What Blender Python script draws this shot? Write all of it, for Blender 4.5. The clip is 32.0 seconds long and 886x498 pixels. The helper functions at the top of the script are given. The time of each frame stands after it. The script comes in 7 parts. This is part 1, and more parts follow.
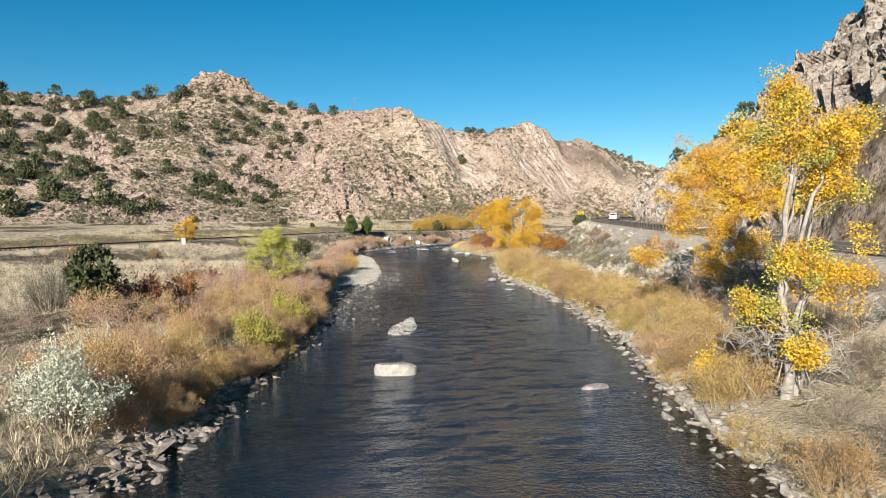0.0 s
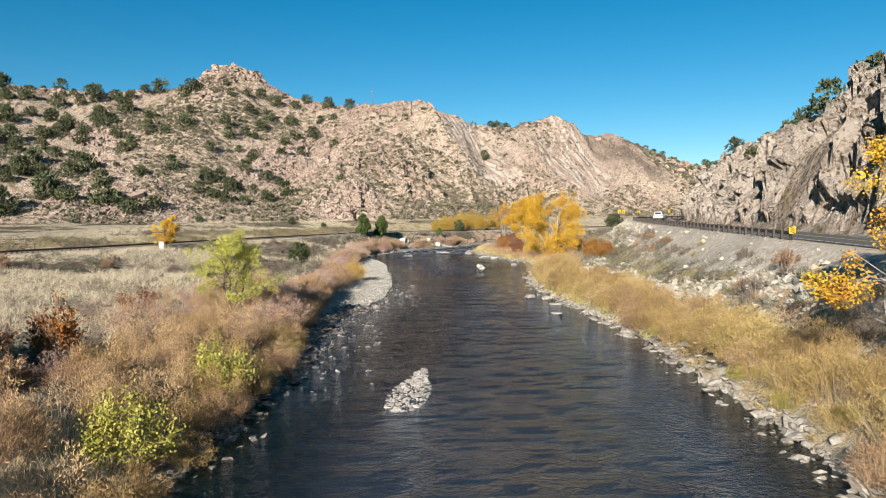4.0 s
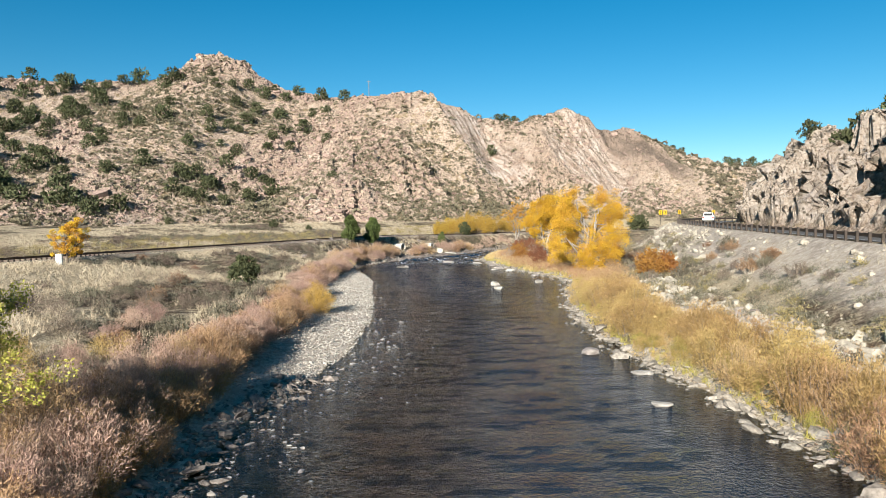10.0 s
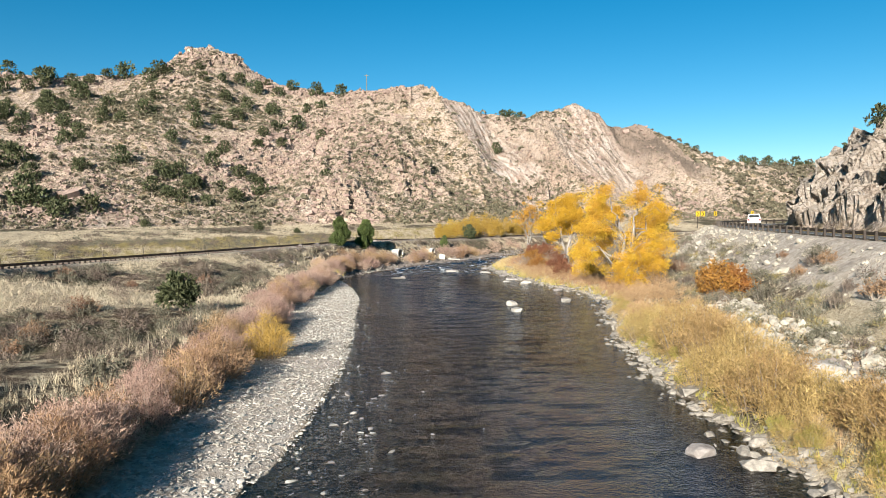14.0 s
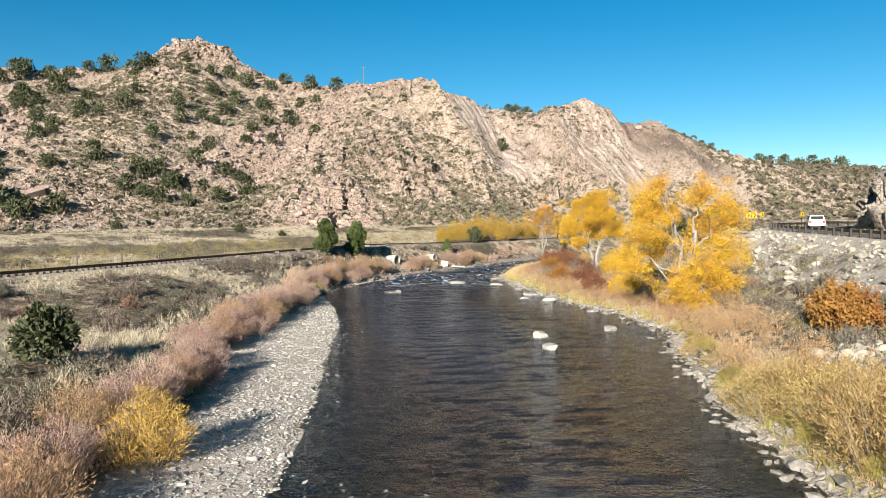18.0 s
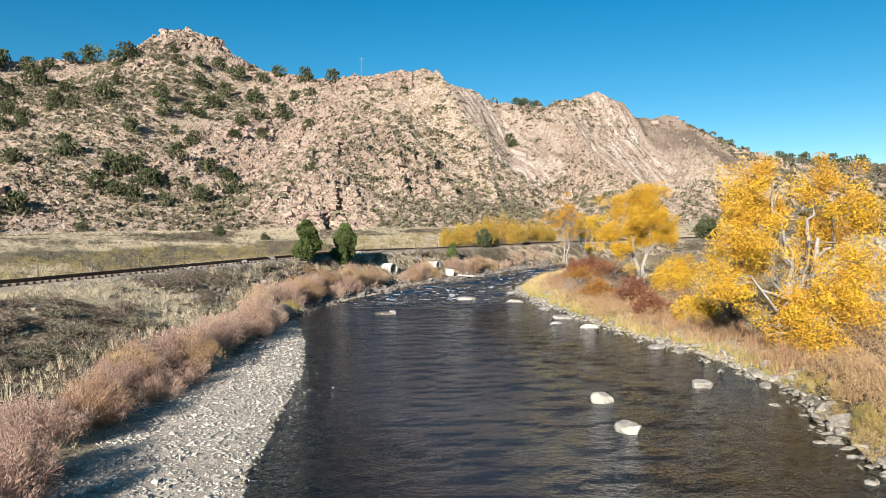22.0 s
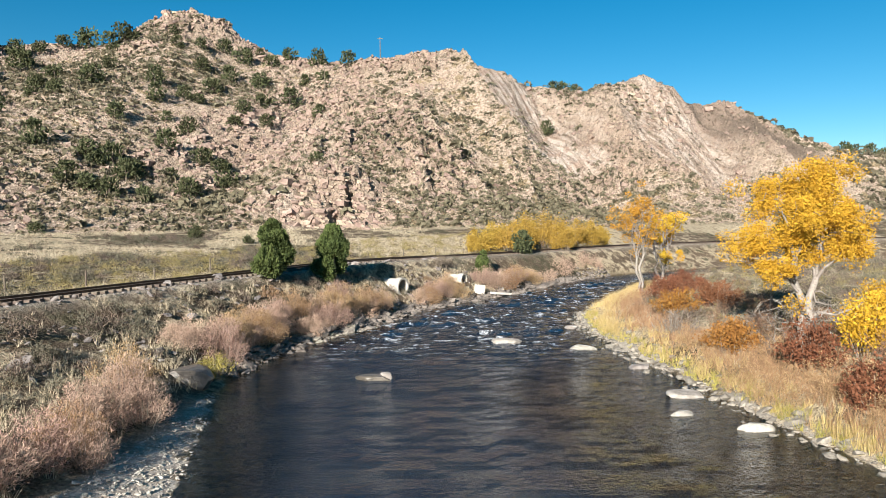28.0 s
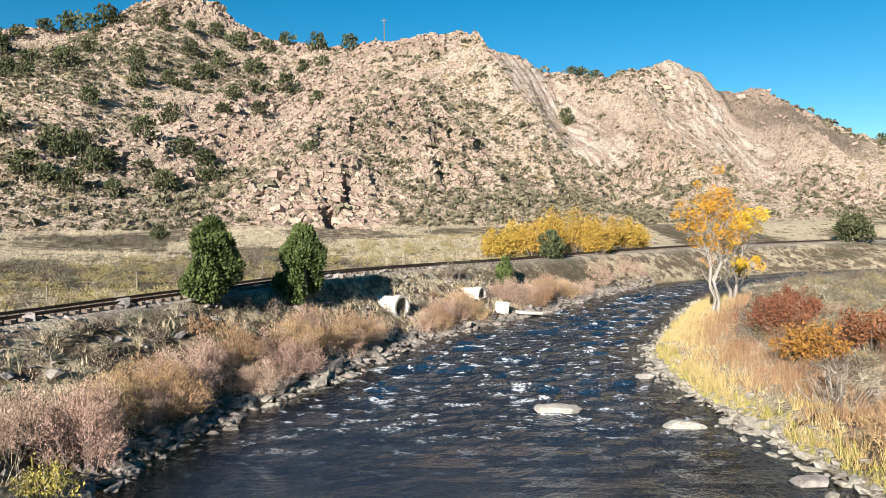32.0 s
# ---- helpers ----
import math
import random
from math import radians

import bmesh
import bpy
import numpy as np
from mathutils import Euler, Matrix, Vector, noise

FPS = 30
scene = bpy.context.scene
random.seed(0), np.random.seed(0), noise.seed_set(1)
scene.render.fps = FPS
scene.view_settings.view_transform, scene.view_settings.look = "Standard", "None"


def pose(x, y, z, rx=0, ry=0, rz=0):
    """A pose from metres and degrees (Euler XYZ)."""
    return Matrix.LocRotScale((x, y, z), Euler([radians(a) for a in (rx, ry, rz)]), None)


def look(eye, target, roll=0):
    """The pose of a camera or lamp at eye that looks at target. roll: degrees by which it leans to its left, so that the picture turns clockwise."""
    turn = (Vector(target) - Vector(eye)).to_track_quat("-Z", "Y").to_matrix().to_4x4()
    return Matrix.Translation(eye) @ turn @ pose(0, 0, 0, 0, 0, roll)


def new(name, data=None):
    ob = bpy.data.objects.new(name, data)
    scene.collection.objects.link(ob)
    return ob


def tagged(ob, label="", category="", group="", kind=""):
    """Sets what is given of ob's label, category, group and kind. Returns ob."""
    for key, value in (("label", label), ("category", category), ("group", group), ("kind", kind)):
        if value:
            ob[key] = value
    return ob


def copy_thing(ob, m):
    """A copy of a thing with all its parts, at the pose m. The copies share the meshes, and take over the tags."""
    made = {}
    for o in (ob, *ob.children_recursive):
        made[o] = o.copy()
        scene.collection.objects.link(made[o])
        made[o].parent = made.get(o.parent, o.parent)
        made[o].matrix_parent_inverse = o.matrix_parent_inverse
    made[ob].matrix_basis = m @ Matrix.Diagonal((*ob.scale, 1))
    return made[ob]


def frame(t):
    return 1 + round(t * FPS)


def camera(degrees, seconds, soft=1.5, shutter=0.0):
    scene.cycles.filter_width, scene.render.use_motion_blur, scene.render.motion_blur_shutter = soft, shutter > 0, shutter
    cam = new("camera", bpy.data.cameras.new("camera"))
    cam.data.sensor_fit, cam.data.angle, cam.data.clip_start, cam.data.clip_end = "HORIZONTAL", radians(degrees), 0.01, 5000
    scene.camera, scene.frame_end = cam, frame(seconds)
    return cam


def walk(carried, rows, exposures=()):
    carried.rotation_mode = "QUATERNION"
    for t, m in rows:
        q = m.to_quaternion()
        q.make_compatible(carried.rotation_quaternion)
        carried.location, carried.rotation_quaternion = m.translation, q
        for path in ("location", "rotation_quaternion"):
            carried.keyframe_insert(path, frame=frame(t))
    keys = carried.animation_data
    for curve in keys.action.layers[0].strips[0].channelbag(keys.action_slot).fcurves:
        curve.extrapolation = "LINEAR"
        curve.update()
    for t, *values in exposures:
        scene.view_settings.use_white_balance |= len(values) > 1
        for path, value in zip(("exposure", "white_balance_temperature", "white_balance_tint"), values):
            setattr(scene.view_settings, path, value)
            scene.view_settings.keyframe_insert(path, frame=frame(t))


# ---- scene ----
cam = camera(63.736, 32.0, 0.6)
ROLL = -0.654
# seconds, eye x, y, z, heading (clockwise from +y), tilt
PATH = [
    (0.0, 0.000, 0.000, 7.394, 2.230, -2.476),
    (0.5, 0.042, 2.210, 7.411, 2.194, -2.506),
    (1.0, 0.086, 4.421, 7.428, 2.049, -2.545),
    (1.5, 0.131, 6.634, 7.445, 1.828, -2.527),
    (2.0, 0.176, 8.847, 7.462, 1.566, -2.551),
    (2.5, 0.219, 11.057, 7.480, 1.246, -2.536),
    (3.0, 0.259, 13.264, 7.497, 0.925, -2.522),
    (3.5, 0.297, 15.465, 7.515, 0.678, -2.540),
    (4.0, 0.329, 17.659, 7.533, 0.543, -2.554),
    (4.5, 0.357, 19.851, 7.551, 0.488, -2.566),
    (5.0, 0.382, 22.043, 7.571, 0.485, -2.576),
    (5.5, 0.403, 24.232, 7.592, 0.505, -2.582),
    (6.0, 0.422, 26.417, 7.612, 0.517, -2.585),
    (6.5, 0.439, 28.594, 7.632, 0.457, -2.581),
    (7.0, 0.453, 30.761, 7.651, 0.442, -2.566),
    (7.5, 0.467, 32.916, 7.668, 0.369, -2.610),
    (8.0, 0.479, 35.056, 7.683, 0.356, -2.549),
    (8.5, 0.490, 37.181, 7.695, 0.339, -2.533),
    (9.0, 0.499, 39.289, 7.704, 0.391, -2.501),
    (9.5, 0.508, 41.387, 7.711, 0.282, -2.483),
    (10.0, 0.514, 43.475, 7.717, 0.327, -2.479),
    (10.5, 0.518, 45.554, 7.724, 0.197, -2.430),
    (11.0, 0.519, 47.629, 7.731, 0.166, -2.403),
    (11.5, 0.518, 49.700, 7.742, 0.119, -2.417),
    (12.0, 0.514, 51.773, 7.756, 0.134, -2.421),
    (12.5, 0.506, 53.841, 7.774, 0.127, -2.389),
    (13.0, 0.497, 55.902, 7.796, 0.175, -2.368),
    (13.5, 0.485, 57.958, 7.821, 0.143, -2.372),
    (14.0, 0.470, 60.011, 7.847, 0.189, -2.359),
    (14.5, 0.453, 62.061, 7.873, 0.090, -2.343),
    (15.0, 0.433, 64.110, 7.898, 0.046, -2.321),
    (15.5, 0.412, 66.161, 7.921, 0.039, -2.299),
    (16.0, 0.387, 68.214, 7.940, 0.054, -2.283),
    (16.5, 0.357, 70.264, 7.956, 0.075, -2.278),
    (17.0, 0.324, 72.308, 7.969, 0.084, -2.288),
    (17.5, 0.286, 74.350, 7.980, 0.053, -2.274),
    (18.0, 0.246, 76.392, 7.989, 0.115, -2.275),
    (18.5, 0.207, 78.439, 7.998, 0.038, -2.235),
    (19.0, 0.167, 80.497, 8.006, 0.105, -2.190),
    (19.5, 0.129, 82.565, 8.015, 0.019, -2.165),
    (20.0, 0.094, 84.651, 8.024, 0.055, -2.151),
    (20.5, 0.061, 86.757, 8.034, -0.056, -2.107),
    (21.0, 0.027, 88.880, 8.042, -0.034, -2.104),
    (21.5, -0.007, 91.016, 8.049, -0.127, -2.117),
    (22.0, -0.039, 93.161, 8.057, -0.098, -2.178),
    (22.5, -0.069, 95.310, 8.065, -0.073, -2.155),
    (23.0, -0.095, 97.460, 8.074, -0.074, -2.171),
    (23.5, -0.117, 99.606, 8.085, -0.059, -2.181),
    (24.0, -0.133, 101.743, 8.097, -0.059, -2.235),
    (24.5, -0.136, 103.874, 8.113, -0.107, -2.231),
    (25.0, -0.122, 106.002, 8.131, -0.123, -2.231),
    (25.5, -0.100, 108.129, 8.150, -0.171, -2.236),
    (26.0, -0.076, 110.254, 8.171, -0.316, -2.249),
    (26.5, -0.058, 112.380, 8.191, -0.623, -2.274),
    (27.0, -0.054, 114.506, 8.211, -1.157, -2.312),
    (27.5, -0.068, 116.633, 8.229, -1.747, -2.296),
    (28.0, -0.110, 118.761, 8.245, -2.290, -2.326),
    (28.5, -0.184, 120.892, 8.258, -2.714, -2.360),
    (29.0, -0.283, 123.024, 8.269, -3.089, -2.424),
    (29.5, -0.400, 125.156, 8.279, -3.173, -2.418),
    (30.0, -0.531, 127.289, 8.288, -3.171, -2.435),
    (30.5, -0.669, 129.422, 8.297, -3.151, -2.501),
    (31.0, -0.810, 131.555, 8.305, -3.044, -2.558),
    (31.5, -0.947, 133.688, 8.313, -3.068, -2.558),
    (32.0, -1.074, 135.821, 8.323, -2.962, -2.547),
]


def aim(row):
    t, x, y, z, heading, tilt = row
    h, p = radians(heading), radians(tilt)
    way = Vector((math.sin(h) * math.cos(p), math.cos(h) * math.cos(p), math.sin(p)))
    return t, look((x, y, z), Vector((x, y, z)) + way, ROLL)


walk(cam, [aim(r) for r in PATH], [(0.0, 1.18), (3.0, 1.15), (10.0, 1.26), (19.0, 1.32), (24.0, 1.2), (32.0, 1.4)])
# ---- light ----
SUN_HEADING, SUN_HEIGHT = 199.0, 21.0     # clockwise from +y, where the sun stands; degrees above the horizon
world = bpy.data.worlds.new("sky")
scene.world = world
world.use_nodes = True
wn = world.node_tree
sky = wn.nodes.new("ShaderNodeTexSky")
sky.sky_type, sky.sun_disc = "NISHITA", False
sky.sun_elevation, sky.sun_rotation = radians(SUN_HEIGHT), radians(SUN_HEADING)
sky.altitude, sky.air_density, sky.dust_density, sky.ozone_density = 2200, 1.0, 0.05, 2.0
deep = wn.nodes.new("ShaderNodeHueSaturation")
deep.inputs["Hue"].default_value, deep.inputs["Saturation"].default_value, deep.inputs["Value"].default_value = 0.485, 1.45, 0.95
wn.links.new(sky.outputs[0], deep.inputs["Color"])
wn.links.new(deep.outputs[0], wn.nodes["Background"].inputs[0])
wn.nodes["Background"].inputs[1].default_value = 0.05
sun = new("sun", bpy.data.lights.new("sun", "SUN"))
sun.data.energy, sun.data.angle, sun.data.color = 5.0, radians(0.55), (1.0, 0.945, 0.86)
a, b = radians(SUN_HEADING), radians(SUN_HEIGHT)
sun.matrix_basis = look((0, 0, 80), Vector((0, 0, 80)) - Vector((math.sin(a) * math.cos(b), math.cos(a) * math.cos(b), math.sin(b))))

# ---- materials ----
class Nodes:
    """Short hand for a node material."""

    def __init__(self, name):
        self.mat = bpy.data.materials.new(name)
        self.mat.use_nodes = True
        self.tree = self.mat.node_tree
        self.bsdf = self.tree.nodes["Principled BSDF"]
        self.out = self.tree.nodes["Material Output"]

    def add(self, kind, **fields):
        n = self.tree.nodes.new("ShaderNode" + kind)
        for k, v in fields.items():
            setattr(n, k, v)
        return n

    def link(self, a, b):
        self.tree.links.new(a, b)

    def place(self):
        return self.add("NewGeometry").outputs["Position"]

    def noise(self, scale, detail=4, rough=0.55, vec=None, squash=None):
        n = self.add("TexNoise")
        n.inputs["Scale"].default_value, n.inputs["Detail"].default_value, n.inputs["Roughness"].default_value = scale, detail, rough
        v = vec if vec is not None else self.place()
        if squash:
            m = self.add("VectorMath", operation="MULTIPLY")
            m.inputs[1].default_value = squash
            self.link(v, m.inputs[0])
            v = m.outputs[0]
        self.link(v, n.inputs["Vector"])
        return n.outputs["Fac"]

    def cells(self, scale, feature="F1", vec=None):
        n = self.add("TexVoronoi", feature=feature)
        n.inputs["Scale"].default_value = scale
        self.link(vec if vec is not None else self.place(), n.inputs["Vector"])
        return n

    def ramp(self, fac, *stops):
        n = self.add("ValToRGB")
        e = n.color_ramp.elements
        while len(e) < len(stops):
            e.new(0.5)
        for s, (p, c) in zip(e, stops):
            s.position, s.color = p, (*c, 1) if len(c) == 3 else c
        self.link(fac, n.inputs[0])
        return n.outputs[0]

    def step(self, fac, lo, hi):
        n = self.add("MapRange", interpolation_type="SMOOTHSTEP")
        n.inputs["From Min"].default_value, n.inputs["From Max"].default_value = lo, hi
        self.link(fac, n.inputs["Value"])
        return n.outputs[0]

    def mix(self, fac, a, b, blend="MIX"):
        n = self.add("Mix", data_type="RGBA", blend_type=blend)
        if isinstance(fac, float):
            n.inputs[0].default_value = fac
        else:
            self.link(fac, n.inputs[0])
        for sock, v in ((n.inputs[6], a), (n.inputs[7], b)):
            if isinstance(v, tuple):
                sock.default_value = (*v, 1)
            else:
                self.link(v, sock)
        return n.outputs[2]

    def math(self, op, a, b=0.0, clamp=False):
        n = self.add("Math", operation=op, use_clamp=clamp)
        for sock, v in ((n.inputs[0], a), (n.inputs[1], b)):
            if isinstance(v, (int, float)):
                sock.default_value = v
            else:
                self.link(v, sock)
        return n.outputs[0]

    def attr(self, name):
        return self.add("Attribute", attribute_name=name).outputs["Fac"]

    def bump(self, height, strength=0.5, distance=0.1, normal=None):
        n = self.add("Bump")
        n.inputs["Strength"].default_value, n.inputs["Distance"].default_value = strength, distance
        self.link(height, n.inputs["Height"])
        if normal is not None:
            self.link(normal, n.inputs["Normal"])
        return n.outputs[0]

    def tone(self, color, k):
        """A colour made lighter or darker as a whole."""
        n = self.add("HueSaturation")
        n.inputs["Value"].default_value = k
        self.link(color, n.inputs["Color"])
        return n.outputs[0]

    def finish(self, color, rough=0.9, normal=None, spec=0.2, metal=0.0):
        for sock, v in (("Base Color", color), ("Roughness", rough), ("Specular IOR Level", spec), ("Metallic", metal)):
            if isinstance(v, tuple):
                self.bsdf.inputs[sock].default_value = (*v, 1)
            elif isinstance(v, (int, float)):
                self.bsdf.inputs[sock].default_value = v
            else:
                self.link(v, self.bsdf.inputs[sock])
        if normal is not None:
            self.link(normal, self.bsdf.inputs["Normal"])
        return self.mat


def mat_meadow():
    m = Nodes("dry_meadow")
    big, mid, fine = m.noise(0.10, 4, 0.6), m.noise(0.7, 5, 0.65), m.noise(7, 5, 0.7)
    soil = m.ramp(fine, (0.32, (0.055, 0.04, 0.027)), (0.5, (0.15, 0.11, 0.075)), (0.7, (0.30, 0.235, 0.165)))
    straw = m.ramp(fine, (0.30, (0.25, 0.19, 0.115)), (0.48, (0.51, 0.415, 0.28)), (0.68, (0.75, 0.65, 0.475)))
    sage = m.ramp(fine, (0.34, (0.035, 0.030, 0.018)), (0.55, (0.13, 0.115, 0.07)), (0.75, (0.30, 0.265, 0.175)))
    c = m.mix(m.step(m.math("ADD", mid, m.math("MULTIPLY", m.attr("straw"), 0.22)), 0.46, 0.60), soil, straw)
    c = m.mix(m.step(m.math("ADD", m.math("MULTIPLY", big, 0.55), m.math("SUBTRACT", m.math("MULTIPLY", mid, 0.45), m.math("MULTIPLY", m.attr("straw"), 0.08))), 0.50, 0.56), c, sage)
    stones = m.cells(3.2)
    peb = m.ramp(stones.outputs["Color"], (0.0, (0.34, 0.285, 0.23)), (1.0, (0.70, 0.62, 0.53)))
    c = m.mix(m.attr("gravel"), c, m.mix(m.step(fine, 0.30, 0.55), (0.38, 0.32, 0.26), peb))
    bed = m.ramp(m.cells(2.2).outputs["Color"], (0.0, (0.10, 0.075, 0.045)), (0.6, (0.25, 0.19, 0.115)), (1.0, (0.40, 0.31, 0.20)))
    c = m.mix(m.attr("wet"), c, bed)
    h = m.math("MULTIPLY", m.math("ADD", fine, m.math("MULTIPLY", mid, 2.2)), m.math("SUBTRACT", 1.0, m.math("MULTIPLY", m.attr("gravel"), 0.75)))
    return m.finish(m.tone(c, 0.85), 0.95, m.bump(h, 1.0, 0.25), 0.1)


def mat_hill(name, hue, shade_patches=0.0):
    m = Nodes(name)
    big, mid, fine = m.noise(0.035, 4), m.noise(0.3, 5, 0.65), m.noise(2.0, 6, 0.75)
    beds = m.noise(0.55, 4, 0.6, squash=(1.0, 0.55, 1.3))
    rock = m.ramp(m.math("ADD", m.math("MULTIPLY", fine, 0.65), m.math("MULTIPLY", beds, 0.35)), (0.37, tuple(v * 0.22 for v in hue)), (0.47, hue), (0.60, tuple(min(v * 1.5, 0.72) for v in hue)))
    rock = m.mix(m.step(big, 0.42, 0.62), rock, m.mix(0.3, rock, (0.44, 0.27, 0.19)))
    turn = m.add("Mapping")
    turn.inputs["Rotation"].default_value = (0, 0, radians(-29.7))
    m.link(m.place(), turn.inputs["Vector"])
    bands = m.noise(1.0, 5, 0.6, turn.outputs[0], (0.22, 0.022, 0.05))
    streak = m.ramp(bands, (0.36, tuple(v * 0.42 for v in hue)), (0.47, tuple(v * 0.9 for v in hue)), (0.55, tuple(v * 1.05 for v in hue)), (0.64, (0.62, 0.52, 0.44)))
    rock = m.mix(m.math("MULTIPLY", m.step(beds, 0.3, 0.6), 0.75), rock, m.mix(m.step(fine, 0.3, 0.62), m.tone(streak, 0.6), streak))
    scree = m.ramp(fine, (0.36, (0.12, 0.085, 0.062)), (0.46, (0.49, 0.37, 0.28)), (0.60, (0.74, 0.605, 0.485)))
    c = m.mix(m.attr("rock"), scree, rock)
    grass = m.ramp(fine, (0.33, (0.15, 0.11, 0.05)), (0.68, (0.48, 0.37, 0.21)))
    c = m.mix(m.math("MULTIPLY", m.step(mid, 0.52, 0.60), m.math("SUBTRACT", 0.8, m.attr("rock"))), c, grass)
    brush = m.step(m.cells(0.7).outputs["Distance"], 0.40, 0.22)
    c = m.mix(m.math("MULTIPLY", m.math("MULTIPLY", brush, m.step(m.noise(0.2, 2), 0.47, 0.58)), 0.6), c, (0.10, 0.09, 0.055))
    dots = m.step(m.cells(1.6).outputs["Distance"], 0.36, 0.2)
    c = m.mix(m.math("MULTIPLY", m.math("MULTIPLY", dots, m.step(m.noise(0.5, 2), 0.46, 0.54)), 0.8), c, (0.09, 0.07, 0.045))
    cracks = m.step(m.cells(0.8, "DISTANCE_TO_EDGE").outputs["Distance"], 0.05, 0.0)
    c = m.mix(m.math("MULTIPLY", m.math("MULTIPLY", cracks, m.step(mid, 0.42, 0.56)), m.math("MULTIPLY", m.attr("rock"), 0.75)), c, (0.05, 0.035, 0.025))
    if not shade_patches:
        face = m.ramp(m.noise(1.0, 5, 0.65, turn.outputs[0], (0.9, 0.05, 0.12)), (0.40, (0.17, 0.125, 0.10)), (0.48, (0.46, 0.37, 0.31)), (0.57, (0.70, 0.61, 0.54)))
        face = m.mix(m.math("MULTIPLY", m.step(mid, 0.50, 0.62), 0.55), face, (0.44, 0.27, 0.195))
        c = m.mix(m.math("MULTIPLY", m.attr("slab"), 0.68), c, face)
        # the wall's shade is painted in as dark grey-brown bands
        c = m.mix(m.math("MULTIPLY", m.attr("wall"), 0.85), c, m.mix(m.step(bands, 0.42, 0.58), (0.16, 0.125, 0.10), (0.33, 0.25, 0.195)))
    if shade_patches:
        # dark patches painted in for the shade of cracks and overhangs
        dark = m.math("MULTIPLY", m.step(m.noise(0.22, 5, 0.65), 0.5, 0.58), shade_patches)
        c = m.mix(dark, c, m.ramp(fine, (0.35, (0.02, 0.016, 0.013)), (0.65, (0.10, 0.08, 0.065))))
    h = m.math("ADD", m.math("MULTIPLY", mid, 2.5), m.math("MULTIPLY", fine, 1.4))
    return m.finish(m.tone(c, 0.86), 0.95, m.bump(h, 1.0, 0.8), 0.1)


def mat_water():
    m = Nodes("river_water")
    w1 = m.noise(1.5, 3, 0.55, squash=(1.0, 1.1, 1))
    w2 = m.noise(4.2, 3, 0.6, squash=(1.0, 1.1, 1))
    w3 = m.noise(11.0, 2, 0.6, squash=(0.8, 1.2, 1))
    h = m.math("ADD", m.math("MULTIPLY", w1, 0.10), m.math("ADD", m.math("MULTIPLY", w2, 0.16), m.math("MULTIPLY", w3, 0.085)))
    gust = m.math("ADD", m.math("MULTIPLY", m.noise(0.16, 2), 0.8), 0.35)
    h = m.math("MULTIPLY", m.math("MULTIPLY", h, m.attr("ripple")), gust)
    n = m.bump(h, 1.0, 1.0)
    fres = m.add("Fresnel")
    fres.inputs["IOR"].default_value = 1.33
    m.link(n, fres.inputs["Normal"])
    gloss = m.add("BsdfGlossy")
    gloss.inputs["Roughness"].default_value = 0.05
    m.link(n, gloss.inputs["Normal"])
    clear = m.add("BsdfTransparent")
    m.link(m.ramp(m.attr("depth"), (0.0, (0.86, 0.80, 0.66)), (0.2, (0.62, 0.53, 0.38)), (0.5, (0.22, 0.21, 0.18)), (1.0, (0.012, 0.022, 0.032))), clear.inputs[0])
    # cloudiness of the deeper water, its blue painted in for reflected sky
    silt = m.add("BsdfDiffuse")
    m.link(m.mix(m.step(m.noise(0.35, 4, 0.6), 0.35, 0.65), (0.013, 0.029, 0.055), (0.026, 0.044, 0.066)), silt.inputs[0])
    m.link(n, silt.inputs["Normal"])
    body = m.add("MixShader")
    m.link(m.math("MULTIPLY", m.step(m.attr("depth"), 0.15, 0.75), 0.6), body.inputs[0])
    m.link(clear.outputs[0], body.inputs[1])
    m.link(silt.outputs[0], body.inputs[2])
    mixed = m.add("MixShader")
    m.link(fres.outputs[0], mixed.inputs[0])
    m.link(body.outputs[0], mixed.inputs[1])
    m.link(gloss.outputs[0], mixed.inputs[2])
    foam = m.add("BsdfDiffuse")
    foam.inputs[0].default_value = (0.84, 0.86, 0.87, 1)
    f = m.math("MULTIPLY", m.math("MULTIPLY", m.step(m.noise(0.95, 5, 0.68, squash=(0.85, 1.15, 1)), 0.56, 0.61), m.step(m.noise(5.5, 4, 0.7), 0.42, 0.58)), m.attr("foam"))
    last = m.add("MixShader")
    m.link(f, last.inputs[0])
    m.link(mixed.outputs[0], last.inputs[1])
    m.link(foam.outputs[0], last.inputs[2])
    m.link(last.outputs[0], m.out.inputs["Surface"])
    return m.mat


